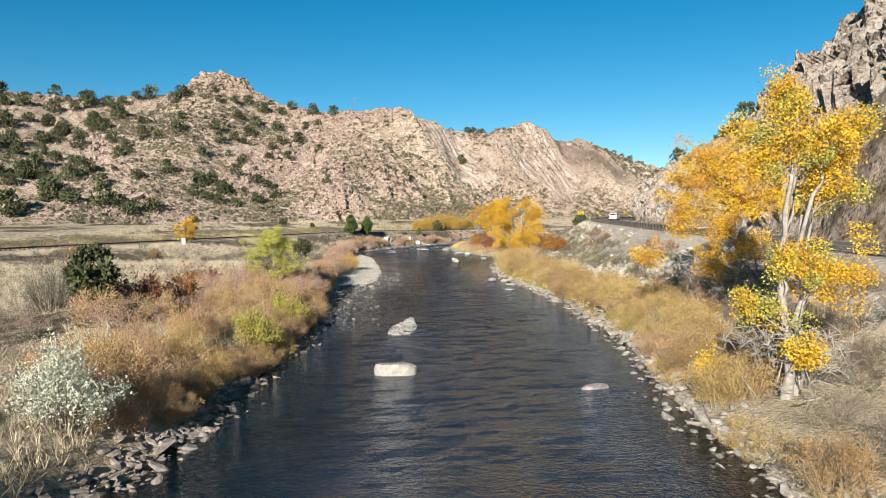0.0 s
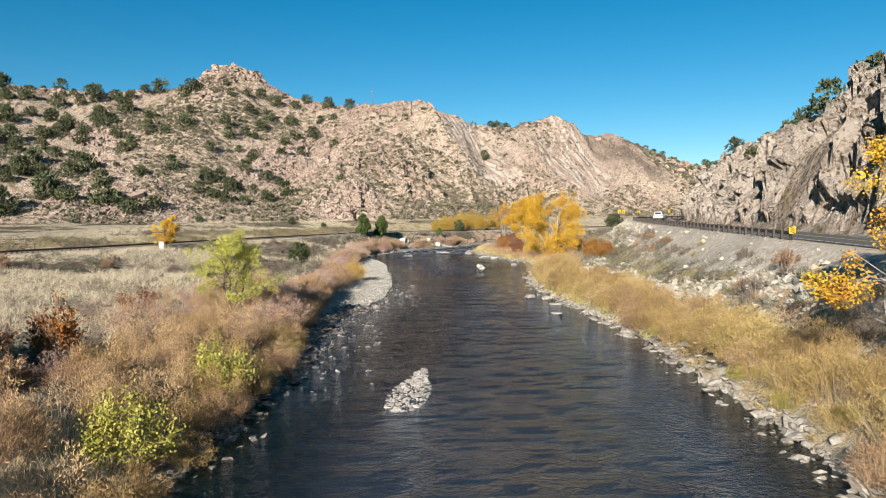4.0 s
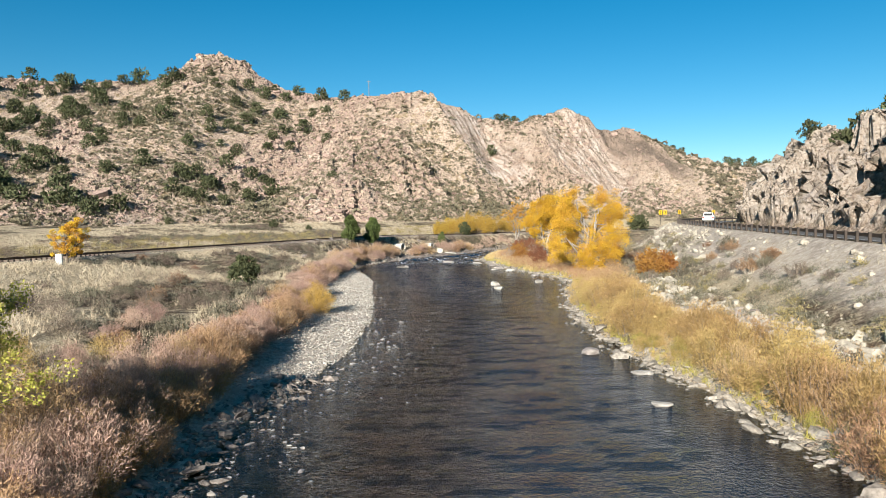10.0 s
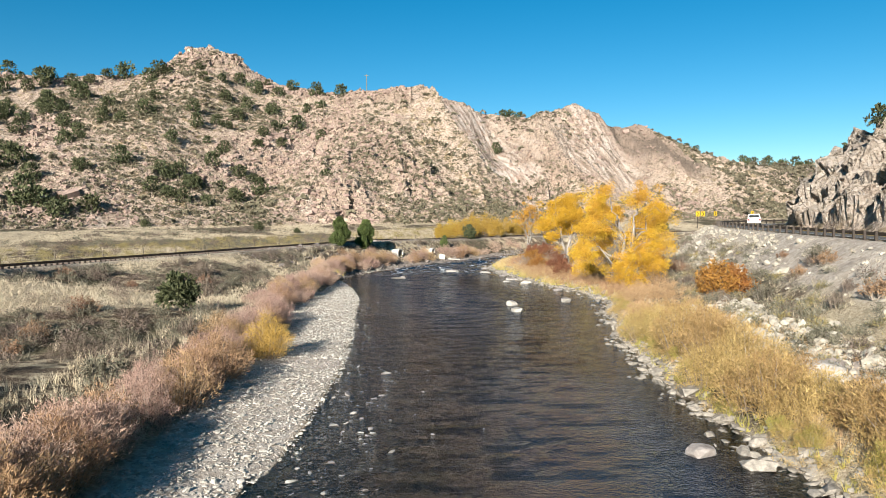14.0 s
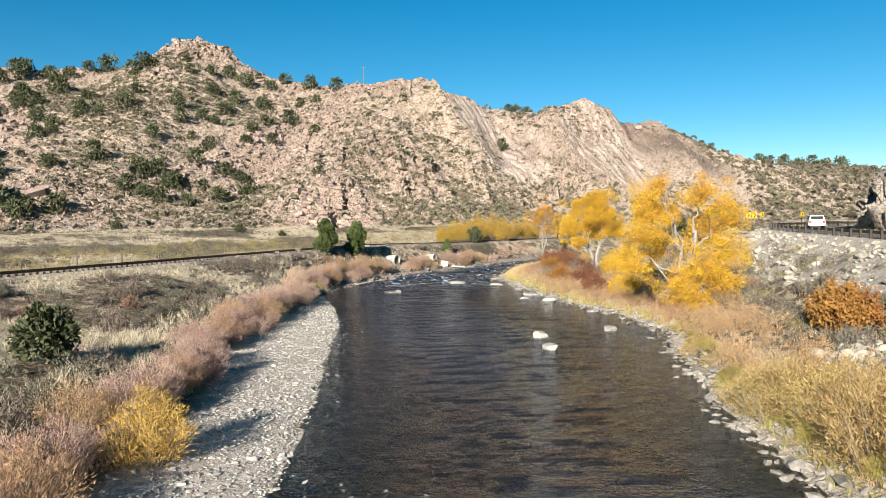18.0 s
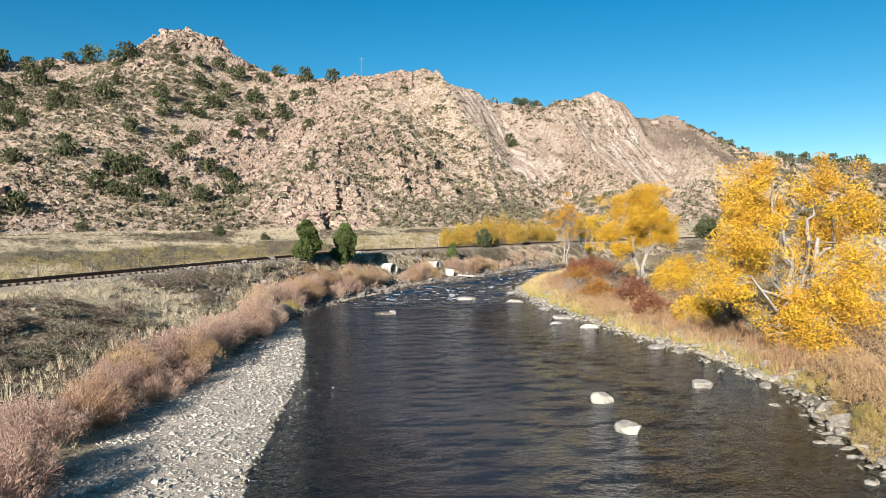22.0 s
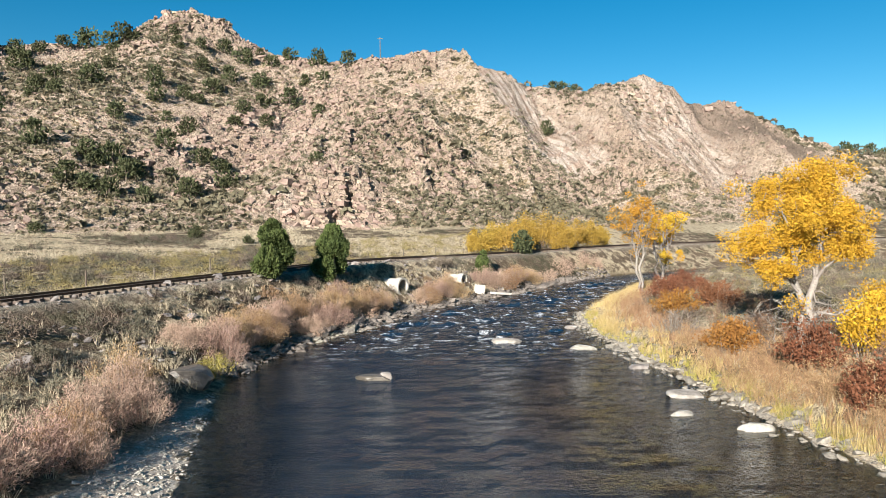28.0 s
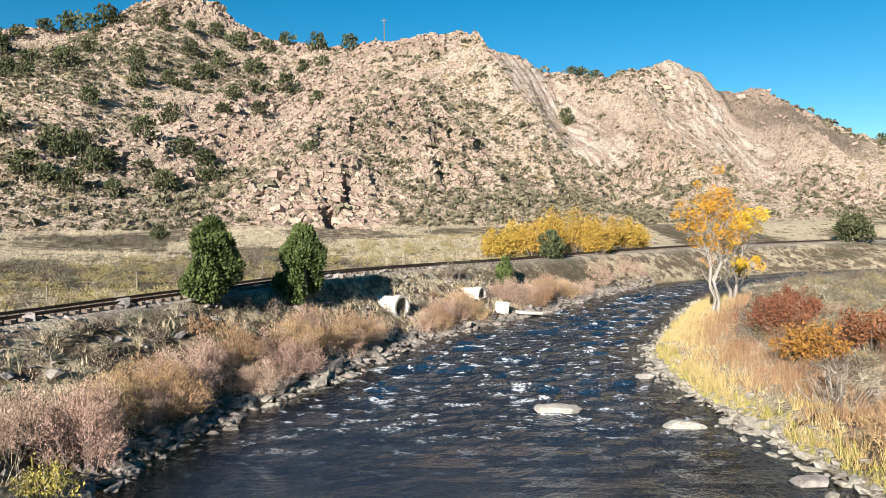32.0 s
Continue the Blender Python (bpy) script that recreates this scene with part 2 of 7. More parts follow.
def mat_plain(name, lo, hi, scale=6.0, rough=0.85, bump=0.3, spec=0.2, vary=0.25, metal=0.0, dist=0.03, shade_patches=0.0):
    """Two tones by noise, a second larger noise, and a shift from object to object."""
    m = Nodes(name)
    fine, big = m.noise(scale, 5, 0.65), m.noise(scale * 0.13, 3)
    c = m.ramp(fine, (0.28, lo), (0.72, hi))
    c = m.mix(m.math("MULTIPLY", m.step(big, 0.4, 0.65), 0.35), c, tuple(v * 0.6 for v in lo))
    if shade_patches:
        # near-black patches in the colour, painted for shaded gaps in rock
        c = m.mix(m.math("MULTIPLY", m.step(m.noise(0.22, 5, 0.65), 0.5, 0.58), shade_patches), c, m.ramp(fine, (0.3, (0.02, 0.016, 0.013)), (0.7, (0.10, 0.08, 0.065))))
    if vary:
        info = m.add("ObjectInfo").outputs["Random"]
        hsv = m.add("HueSaturation")
        m.link(m.math("ADD", m.math("MULTIPLY", info, vary * 0.16), 0.5 - vary * 0.08), hsv.inputs["Hue"])
        m.link(m.math("ADD", m.math("MULTIPLY", info, vary * 1.6), 1 - vary * 0.8), hsv.inputs["Value"])
        m.link(c, hsv.inputs["Color"])
        c = hsv.outputs[0]
    return m.finish(m.tone(c, 0.84), rough, m.bump(fine, bump, dist), spec, metal)


def mat_leaf(name, lo, hi, vary=0.35):
    """Leaf or twig tone that differs from island to island, and shows some light through."""
    m = Nodes(name)
    isl = m.add("NewGeometry").outputs["Random Per Island"]
    tone = m.math("ADD", m.math("MULTIPLY", isl, 0.55), m.math("MULTIPLY", m.step(m.noise(1.6, 3, 0.6), 0.34, 0.66), 0.45))
    c = m.tone(m.ramp(tone, (0.0, lo), (1.0, hi)), 0.82)
    info = m.add("ObjectInfo").outputs["Random"]
    hsv = m.add("HueSaturation")
    m.link(m.math("ADD", m.math("MULTIPLY", info, vary * 0.07), 0.5 - vary * 0.035), hsv.inputs["Hue"])
    m.link(m.math("ADD", m.math("MULTIPLY", info, vary), 1 - vary * 0.5), hsv.inputs["Value"])
    m.link(c, hsv.inputs["Color"])
    m.finish(hsv.outputs[0], 0.75, None, 0.15)
    glow = m.add("BsdfTranslucent")
    m.link(hsv.outputs[0], glow.inputs[0])
    mixed = m.add("MixShader")
    mixed.inputs[0].default_value = 0.18
    m.link(m.bsdf.outputs[0], mixed.inputs[1])
    m.link(glow.outputs[0], mixed.inputs[2])
    m.link(mixed.outputs[0], m.out.inputs["Surface"])
    return m.mat


MEADOW, HILL, CLIFF, WATER = mat_meadow(), mat_hill("hill_granite", (0.54, 0.415, 0.32)), mat_hill("cliff_granite", (0.72, 0.60, 0.48), 0.28), mat_water()

# ---- the lie of the land ----
LEFT_BANK = [(-60, -9), (0, -9), (20, -8.4), (25, -7.8), (36, -7.3), (49, -6.9), (61, -7.2), (71, -7.0), (77, -5.8), (84, -4.7), (95, -4.6), (107, -5.3), (114, -6.1), (132, -7.8),
             (141, -9.5), (150, -11.8), (157, -13.3), (162, -12.5), (165, -12.0), (173, -8.7), (184, -5), (196, 3), (215, 14), (225, 22), (240, 44), (251, 80), (258, 160)]
RIGHT_BANK = [(-60, 9), (18, 9.7), (25, 9.9), (33, 11), (40, 12.1), (57, 12.8), (72, 12.3), (83, 11), (93, 10.8), (106, 11.9), (117, 14), (126, 16), (135, 15), (145, 12.2), (153, 10.8),
              (162, 9.5), (170, 8.3), (178, 8.6), (187, 12), (202, 18.5), (212, 24), (226, 44), (238, 80), (243, 160)]
RAILWAY = [(-95, 0), (-68, 50), (-52, 82), (-42, 106), (-37, 122), (-26.5, 150), (-21, 166), (-16.5, 177), (-12.5, 188), (-3.5, 203), (10, 221), (28, 239), (60, 258), (160, 272)]
GUARD_LINE = [(21, -60), (21.5, -20), (22.5, 20), (24.2, 45), (27, 71), (31.6, 105), (36.3, 140), (39.2, 158), (41.8, 167), (47, 175.5), (57, 182), (75, 187), (160, 197)]
ROAD_Z = [(-60, 4.6), (45, 5.2), (71, 5.5), (163, 6.4), (200, 6.6)]
RIDGE_X = [-400, -260, -200, -143, -128, -121, -114, -106, -98, -90, -84, -79, -72, -62, -40, -20, -14, -4, 12, 20, 34, 41, 57, 65, 74, 86, 104, 121, 145, 190, 260, 420]
RIDGE_Y = [240, 280, 305, 340, 358, 362, 365, 367, 368, 368, 368, 368, 367, 360, 345, 335, 333, 331, 333, 340, 345, 352, 357, 358, 360, 365, 375, 390, 410, 450, 520, 700]
RIDGE_Z = [66, 64, 64, 65, 69, 71, 74, 80, 81.5, 80.5, 78, 73, 68, 63, 57, 57.5, 58, 55.5, 50, 46.5, 47.5, 51, 55.8, 51.5, 45.5, 46.3, 41, 36, 33, 34, 38, 48]
FOOT_X = [-400, -200, -143, -120, -100, -80, -60, -40, -20, 0, 20, 40, 75, 104, 145, 190, 260, 420]
FOOT_Y = [110, 165, 190, 205, 215, 226, 236, 246, 250, 256, 266, 274, 284, 292, 318, 350, 400, 500]
CREST_Z = [(-80, 43), (60, 40), (86, 36.5), (93, 32), (99, 27), (110, 23.5), (126, 20.5), (146, 18), (160, 17), (170, 14)]
CLIFF_RATE = [(60, 3.0), (90, 3.0), (104, 2.0), (130, 2.0), (150, 2.4)]
GRAVEL_W = [(50, 0.3), (58, 0.7), (66, 1.4), (71, 2.0), (78, 3.2), (84, 4.4), (95, 5.0), (105, 4.6), (118, 5.6), (127, 4.6), (137, 3.2), (147, 1.2), (152, 0.4)]


def lerp(table, v):
    return np.interp(v, [p[0] for p in table], [p[1] for p in table])


def smooth(lo, hi, v):
    t = np.clip((v - lo) / (hi - lo), 0, 1)
    return t * t * (3 - 2 * t)


def line_distance(x, y, line):
    """Distance to a polyline, and on which side: positive to the right of its way."""
    best, side = np.full(x.shape, 1e9), np.ones(x.shape)
    for (ax, ay), (bx, by) in zip(line, line[1:]):
        dx, dy = bx - ax, by - ay
        k = np.clip(((x - ax) * dx + (y - ay) * dy) / (dx * dx + dy * dy), 0, 1)
        d = np.hypot(x - ax - k * dx, y - ay - k * dy)
        s = np.sign(dy * (x - ax) - dx * (y - ay))
        near = d < best - 1e-9
        best, side = np.where(near, d, best), np.where(near, s, side)
    return best, side


def lattice(ix, iy, seed):
    h = np.sin(ix * 127.1 + iy * 311.7 + seed * 74.7) * 43758.5453
    return h - np.floor(h)


def value_noise(x, y, seed=0):
    ix, iy = np.floor(x), np.floor(y)
    fx, fy = x - ix, y - iy
    fx, fy = fx * fx * (3 - 2 * fx), fy * fy * (3 - 2 * fy)
    a, b = lattice(ix, iy, seed), lattice(ix + 1, iy, seed)
    c, d = lattice(ix, iy + 1, seed), lattice(ix + 1, iy + 1, seed)
    return (a + (b - a) * fx) * (1 - fy) + (c + (d - c) * fx) * fy - 0.5


def fractal(x, y, seed=0, octaves=4, gain=0.5):
    total, amp = 0, 1.0
    for k in range(octaves):
        total = total + amp * value_noise(x * 2 ** k + 17 * k, y * 2 ** k - 9 * k, seed + k)
        amp *= gain
    return total


def blocks(u, v, seed):
    """Jointed rock: for each spot its block's random number, the offset from the block's middle, and how far inside the block it lies."""
    iu, iv = np.floor(u), np.floor(v)
    best, second = np.full(u.shape, 1e9), np.full(u.shape, 1e9)
    rid, du, dv = np.zeros(u.shape), np.zeros(u.shape), np.zeros(u.shape)
    for a in (-1, 0, 1):
        for b in (-1, 0, 1):
            cu, cv = iu + a, iv + b
            eu, ev = u - cu - 0.1 - 0.8 * lattice(cu, cv, seed), v - cv - 0.1 - 0.8 * lattice(cu, cv, seed + 3)
            d = eu * eu + ev * ev
            near = d < best
            second = np.where(near, best, np.minimum(second, d))
            best = np.where(near, d, best)
            rid, du, dv = np.where(near, lattice(cu, cv, seed + 7), rid), np.where(near, eu, du), np.where(near, ev, dv)
    return rid, du, dv, np.sqrt(second) - np.sqrt(best)


def terrace(z, step, riser=0.45):
    """Flattens a height into ledges with steep risers."""
    q = z / step
    f = q - np.floor(q)
    return step * (np.floor(q) + smooth(1 - riser, 1.0, f))


def patch_at(x, y, cx, cy, wx, wy, soft=0.35):
    """1 inside an oval on the plan, falling to 0 past its edge."""
    return smooth(1 + soft, 1 - soft, np.hypot((x - cx) / wx, (y - cy) / wy))


LEFT_LINE, RIGHT_LINE = [(x, y) for y, x in LEFT_BANK], [(x, y) for y, x in RIGHT_BANK]


def cliff_form(x, y, up, rz_road):
    """Height of the roadside cliff over the road, and how stony it is."""
    crest = lerp(CREST_Z, y) - rz_road
    rate = lerp(CLIFF_RATE, y)
    j1, ju1, jv1, ji1 = blocks(y / 3.0 + 0.5 * fractal(x * 0.1, y * 0.1, 22, 2), up / 2.2, 211)
    j2, _, jv2, _ = blocks(y / 1.25, up / 1.0 + 0.3 * y / 1.25, 213)
    stony = smooth(-0.20, 0.02, fractal(x * 0.09, y * 0.09, 45, 3) + 0.12 * smooth(4, 9, up) + 0.10 * smooth(110, 90, y))
    buttress = 6.0 * np.abs(fractal(x * 0.05, y * 0.13, 27, 3)) - 2.0 + 2.6 * fractal(x * 0.2, y * 0.2, 21, 3, 0.6)
    crags = buttress * (0.45 + 0.55 * stony) + stony * (2.6 * (j1 - 0.45) - 1.3 * jv1 + 1.0 * ju1 + 1.1 * (j2 - 0.5) - 0.6 * jv2 - 0.9 * smooth(0.14, 0.0, ji1))
    rise = np.clip(rate * np.minimum(up - 1.0, 4.2) + 1.15 * np.maximum(up - 5.2, 0) + 2.2 * fractal(x * 0.13, y * 0.13, 23, 4), 0, None)
    rise = rise + (terrace(rise + 1.5 * (j1 - 0.5), 3.0, 0.5) - rise) * 0.6 * stony
    crest_n = crest * (0.92 + 0.35 * fractal(x * 0.08, y * 0.08, 29, 3))
    zc = np.where(rise < crest_n, rise, crest_n + 0.10 * np.maximum(up - 5.2 - (crest_n - 4.2 * rate) / 1.15, 0)) + crags * smooth(1.0, 4, up)
    zc = np.maximum(zc, 0.0)
    zc = zc * (1 - smooth(162, 167, y + 0.35 * (x - 48) + 2.0 * fractal(x * 0.3, y * 0.3, 49, 2)))
    return zc, stony


def hill_form(x, y, u, ry, rz, zf):
    """Height of the long hill, and where its rock is bare, slabby or darkened for shade."""
    prof = zf + (rz - zf) * np.clip(u, 0, 1) ** 1.12
    bed_b = (1.75 * x + y) / 2.016                 # across the beds, which run down to the east
    bed_a = (x - 1.75 * y) / 2.016                 # along them
    wander = 2.2 * fractal(x * 0.05, y * 0.05, 31, 3)
    bare = smooth(-0.08, 0.2, fractal(x * 0.022, y * 0.022, 37, 3) + 0.26 * smooth(-45, -5, x) * smooth(0.05, 0.3, u) - 0.12 + 0.5 * smooth(0.86, 0.97, u) - 0.15 * smooth(-60, -90, x))
    slab = smooth(159.2, 160.4, bed_b + 0.5 * wander) * smooth(188, 176, bed_b + wander) * smooth(0.36, 0.5, u) * smooth(1.02, 0.96, u)
    slab = slab * (0.35 + 0.65 * smooth(-0.16, 0.0, fractal(bed_b * 0.09, bed_a * 0.03, 91, 3)))
    bowl = patch_at(x, y, 62, 331, 16, 29)
    crag = patch_at(x, y, -30, 259, 13, 11)
    ledge = patch_at(x, y, -8, 279, 8, 11)
    low_beds = patch_at(x, y, 79, 302, 10, 14)
    summit = patch_at(x, y, -96, 361, 22, 16) + patch_at(x, y, -101, 331, 5, 5) + patch_at(x, y, 54, 348, 13, 9) + patch_at(x, y, -25, 305, 8, 7)
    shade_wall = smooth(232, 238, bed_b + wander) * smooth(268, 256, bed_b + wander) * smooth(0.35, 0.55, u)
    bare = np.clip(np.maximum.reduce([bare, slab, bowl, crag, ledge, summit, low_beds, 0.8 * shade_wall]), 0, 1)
    r1, du1, _, _ = blocks(bed_b / 3.4 + 0.3 * wander, bed_a / 11.0, 201)
    r2, du2, _, in2 = blocks(bed_b / 1.5 + 0.4 * wander, bed_a / 3.2, 203)
    r3, _, dv3, in3 = blocks(x / 2.6 + 0.2 * wander, y / 2.4, 205)
    smoothness = np.clip(0.85 * slab + 0.7 * bowl, 0, 0.9)
    jag = 2.4 * (r1 - 0.4) + 1.7 * du1 + 1.1 * (r2 - 0.5) + 0.6 * du2 - 0.5 * smooth(0.16, 0.0, in2)
    rough = 5.0 * fractal(x * 0.028, y * 0.028, 41, 5, 0.52) + bare * jag * (1 - smoothness) * smooth(-60, -25, x)
    rough = rough + bare * (1 - smooth(-60, -25, x)) * (1.5 * (r3 - 0.4) + 1.2 * dv3 - 0.7 * smooth(0.12, 0.0, in3))
    rough = rough + 1.5 * fractal(x * 0.33, y * 0.33, 47, 4, 0.6) * (0.45 + 0.5 * bare) * (1 - smoothness)
    # the rib whose broken edge overhangs the long slab, the hollow face, and the lesser ribs
    rough = rough + 4.8 * smooth(150, 158.5, bed_b + 0.5 * wander) * smooth(160.2, 159.4, bed_b + 0.5 * wander) * smooth(0.3, 0.5, u)
    rough = rough + 2.0 * smooth(176, 186, bed_b + wander) * smooth(188.2, 187.2, bed_b + wander) * smooth(0.3, 0.5, u)
    rib = bed_b / 12.5 + 0.25 * wander
    rough = rough + 3.2 * (rib - np.floor(rib)) ** 4 * smooth(-25, 5, x) * smooth(0.12, 0.3, u) * (1 - bowl)
    rough = rough - 7.5 * bowl + 4.5 * smooth(222, 232, bed_b + wander) * smooth(239, 236, bed_b + wander) * smooth(0.3, 0.5, u) + 0.5 * np.sin(bed_b * 1.9 + wander) * bowl
    rough = rough + 2.6 * crag + 1.6 * ledge + 1.6 * low_beds
    gully = -4.5 * np.exp(-((x + 52 - 0.1 * (y - 280)) / 9) ** 2) - 5 * np.exp(-((x - 27 + 0.25 * (y - 300)) / 8) ** 2) - 4 * np.exp(-((x - 82 + 0.35 * (y - 320)) / 7) ** 2)
    amt = smooth(0.0, 0.25, u) * (1 - 0.55 * smooth(0.85, 1.0, u))
    amt = np.maximum(amt, 0.9 * np.clip(summit, 0, 1))
    prof = prof + (rough + gully * (1 - smooth(0.7, 1.0, u))) * amt
    prof = prof + (terrace(prof + 0.12 * x + 0.9 * (r2 - 0.5), 1.7) - prof - 0.12 * x) * np.clip(crag, 0, 1) * 0.85
    prof = prof + (terrace(prof + 0.42 * x + 1.2 * (r2 - 0.5), 2.6) - prof - 0.42 * x) * np.clip(ledge + 0.7 * low_beds, 0, 1) * 0.85
    prof = prof + (terrace(prof + 1.6 * (r3 - 0.5), 2.4) - prof) * np.clip(summit, 0, 1) * 0.7
    prof = prof - 4.5 * smooth(1.0, 0.35, np.abs(x + 24.4 - 0.10 * (y - 258) + 0.9 * np.sin(y * 0.7))) * smooth(249, 252, y) * smooth(270, 264, y)
    prof = prof - 3.0 * smooth(0.8, 0.3, np.abs(x + 27.2 + 0.2 * (y - 258) + 0.6 * np.sin(y * 0.9))) * smooth(250, 252, y) * smooth(262, 258, y)
    prof = np.where(u > 1, prof - 0.35 * np.maximum(y - ry, 0) * 0.6, prof)
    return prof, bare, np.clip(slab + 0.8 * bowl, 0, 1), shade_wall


def land(x, y):
    """Height of the ground, and masks: rock, gravel, wet, hill, cliff, road."""
    x, y = np.asarray(x, float), np.asarray(y, float)
    dl, sl = line_distance(x, y, LEFT_LINE)
    dr, sr = line_distance(x, y, RIGHT_LINE)
    inside = (sl > 0) & (sr < 0)
    left = ~inside & (sl < 0)
    # river bed
    edge = np.minimum(dl, dr)
    bed = -np.minimum(0.10 + 0.13 * edge, 1.0) + 0.12 * fractal(x * 0.7, y * 0.7, 3, 3)
    bed = np.where(edge < 0.6, np.maximum(bed, -0.12 - 0.1 * edge), bed)
    # left side: gravel bar, bank, meadow, railway
    g = lerp(GRAVEL_W, y)
    dp = dl - g
    zl = 0.5 * np.clip(dl / np.maximum(g, 2.6), 0, 1) ** 0.8 + 1.0 * smooth(0.0, 3.0, dp) + 0.7 * smooth(2, 12, dp)
    da, sa = line_distance(x, y, RAILWAY)
    grade = 4.1 - 0.5 * smooth(185, 215, y)
    zl = zl + 1.5 * smooth(0.15, 0.95, dp / np.maximum(dp + da, 0.1)) * smooth(4, 14, dp + da) + (0.35 * fractal(x * 0.16, y * 0.16, 5, 4) + 1.7 * fractal(x * 0.075, y * 0.075, 6, 2) * smooth(4, 11, dp) * smooth(3, 9, da)) * smooth(1, 5, dp)
    zl = np.where(da < 2.2, grade, np.where(da < 9, np.maximum(zl, grade - 0.8 * (da - 2.2)), zl))
    # north of the railway the meadow climbs to the foot of the hill
    fy = np.interp(x, FOOT_X, FOOT_Y)
    ry, rz = np.interp(x, RIDGE_X, RIDGE_Y), np.interp(x, RIDGE_X, RIDGE_Z)
    zf = 6.8
    beyond = left & (sa < 0)
    span = np.clip(da / np.maximum(da + np.maximum(fy - y, 0) * 0.9, 1), 0, 1)
    zl = np.where(beyond & (da >= 2.2), np.maximum(grade + (zf - grade) * smooth(0, 1, span) - 0.5 * smooth(2, 5, da) * (1 - smooth(8, 20, da)) + 0.5 * fractal(x * 0.1, y * 0.1, 8, 4) * smooth(4, 12, da), 2.2), zl)
    # right side: stony edge, shrub belt, fill slope, road, cliff
    zr = 0.8 * smooth(0, 2.2, dr) + 0.9 * smooth(3, 9, dr) + 0.3 * fractal(x * 0.2, y * 0.2, 11, 4) * smooth(1, 4, dr)
    dg, sg = line_distance(x, y, GUARD_LINE)
    sd = dg * sg
    rz_road = lerp(ROAD_Z, y)
    fill = rz_road - 0.62 * np.maximum(-sd - 1.2, 0) + 0.12 * fractal(x * 0.5, y * 0.5, 13, 3) * smooth(1.5, 4, -sd)
    zr = np.where(sd < 0, np.maximum(zr, fill), zr)
    zr = np.where((sd >= -1.2) & (sd <= 9), rz_road - 0.10 * smooth(7.4, 8.0, sd), zr)
    past = sd > 8.0
    up = sd - 8.0
    zc, stony = np.zeros(x.shape), np.zeros(x.shape)
    if past.any():
        zc[past], stony[past] = cliff_form(x[past], y[past], up[past], rz_road[past])
    zr = np.where(past, rz_road - 0.1 + zc, zr)
    # flats beyond the bend of the road
    z = np.where(inside, bed, np.where(left, zl, zr))
    # the long hill behind it all
    u = (y - fy) / np.maximum(ry - fy, 1)
    hill = (u > 0) & (y > 150)
    prof, bare, slab, shade_wall = (np.zeros(x.shape) for _ in range(4))
    if hill.any():
        prof[hill], bare[hill], slab[hill], shade_wall[hill] = hill_form(x[hill], y[hill], u[hill], ry[hill], rz[hill], zf)
    z = np.where(hill, np.maximum(prof, z * 0 + 2.0), z)
    wet = np.where(inside, 1.0, 0.0)
    grav = np.where(left, smooth(0.6, -0.4, dp) * (g > 0.6), 0) + np.where(~inside & ~left, np.maximum(0.55 * smooth(1.0, 0.3, dr), smooth(0.5, 1.5, fill - 1.8) * (sd < 0) * 0.8), 0)
    grav = np.maximum(grav, np.where(left, 0.55 * smooth(3.0, 1.6, da), 0))
    return dict(z=z, rock=np.where(hill, bare, np.where(past, smooth(0, 1.5, zc) * stony, 0)), gravel=np.clip(grav, 0, 1), wet=wet, straw=smooth(-0.14, 0.08, fractal(x * 0.09, y * 0.09, 61, 3)) * (1 - 0.85 * smooth(138, 156, y) * left * (sa > 0)) * (1 - 0.45 * left * (sa < 0)), slab=slab, wall=shade_wall, hill=hill, cliff=past & ~hill & ~left & ~inside & (zc > 0.05),
                inside=inside, dl=dl, dr=dr, dp=dp, left=left, sd=sd, da=da, sa=sa, u=u)


def ground_z(x, y):
    return float(land(np.array([x]), np.array([y]))["z"][0])


def spread(lo, hi, fine_lo, fine_hi, fine, coarse):
    a = np.arange(fine_lo, fine_hi, fine)
    return np.unique(np.concatenate([np.arange(lo, fine_lo, coarse), a, np.arange(fine_hi, hi + coarse, coarse)]))


def sheet(name, verts, faces, material, masks, label, category):
    used = np.unique(faces)
    index = np.full(len(verts), -1)
    index[used] = np.arange(len(used))
    mesh = bpy.data.meshes.new(name)
    mesh.vertices.add(len(used))
    mesh.vertices.foreach_set("co", verts[used].ravel())
    f = index[faces]
    mesh.loops.add(f.size)
    mesh.loops.foreach_set("vertex_index", f.ravel())
    mesh.polygons.add(len(f))
    mesh.polygons.foreach_set("loop_start", np.arange(0, f.size, 4))
    mesh.polygons.foreach_set("loop_total", np.full(len(f), 4))
    for key, values in masks.items():
        att = mesh.attributes.new(key, "FLOAT", "POINT")
        att.data.foreach_set("value", values[used].astype(np.float32))
    mesh.update(calc_edges=True)
    mesh.validate()
    mesh.materials.append(material)
    return tagged(new(name, mesh), label, category, kind="structure")


gx = np.concatenate([[-3000, -1500, -800, -500, -380, -300, -260], spread(-230, 150, -26, 62, 0.55, 1.3), [156, 164, 175, 190, 210, 240, 280, 340, 420, 600, 1000, 3000]])
gy = np.concatenate([[-2000, -800, -300, -150, -90, -60, -45, -34, -25, -18], spread(-12, 412, 0, 230, 0.62, 1.35), [418, 428, 445, 470, 500, 540, 600, 700, 900, 1500, 4000]])
GX, GY = np.meshgrid(gx, gy)
L = land(GX.ravel(), GY.ravel())
far_off = np.clip((np.maximum(np.abs(GX.ravel()) - 420, GY.ravel() - 620)) / 200, 0, 1)
GZ = L["z"] * (1 - far_off)
verts = np.column_stack([GX.ravel(), GY.ravel(), GZ])
nxg, nyg = len(gx), len(gy)
i = np.arange(nxg * nyg).reshape(nyg, nxg)
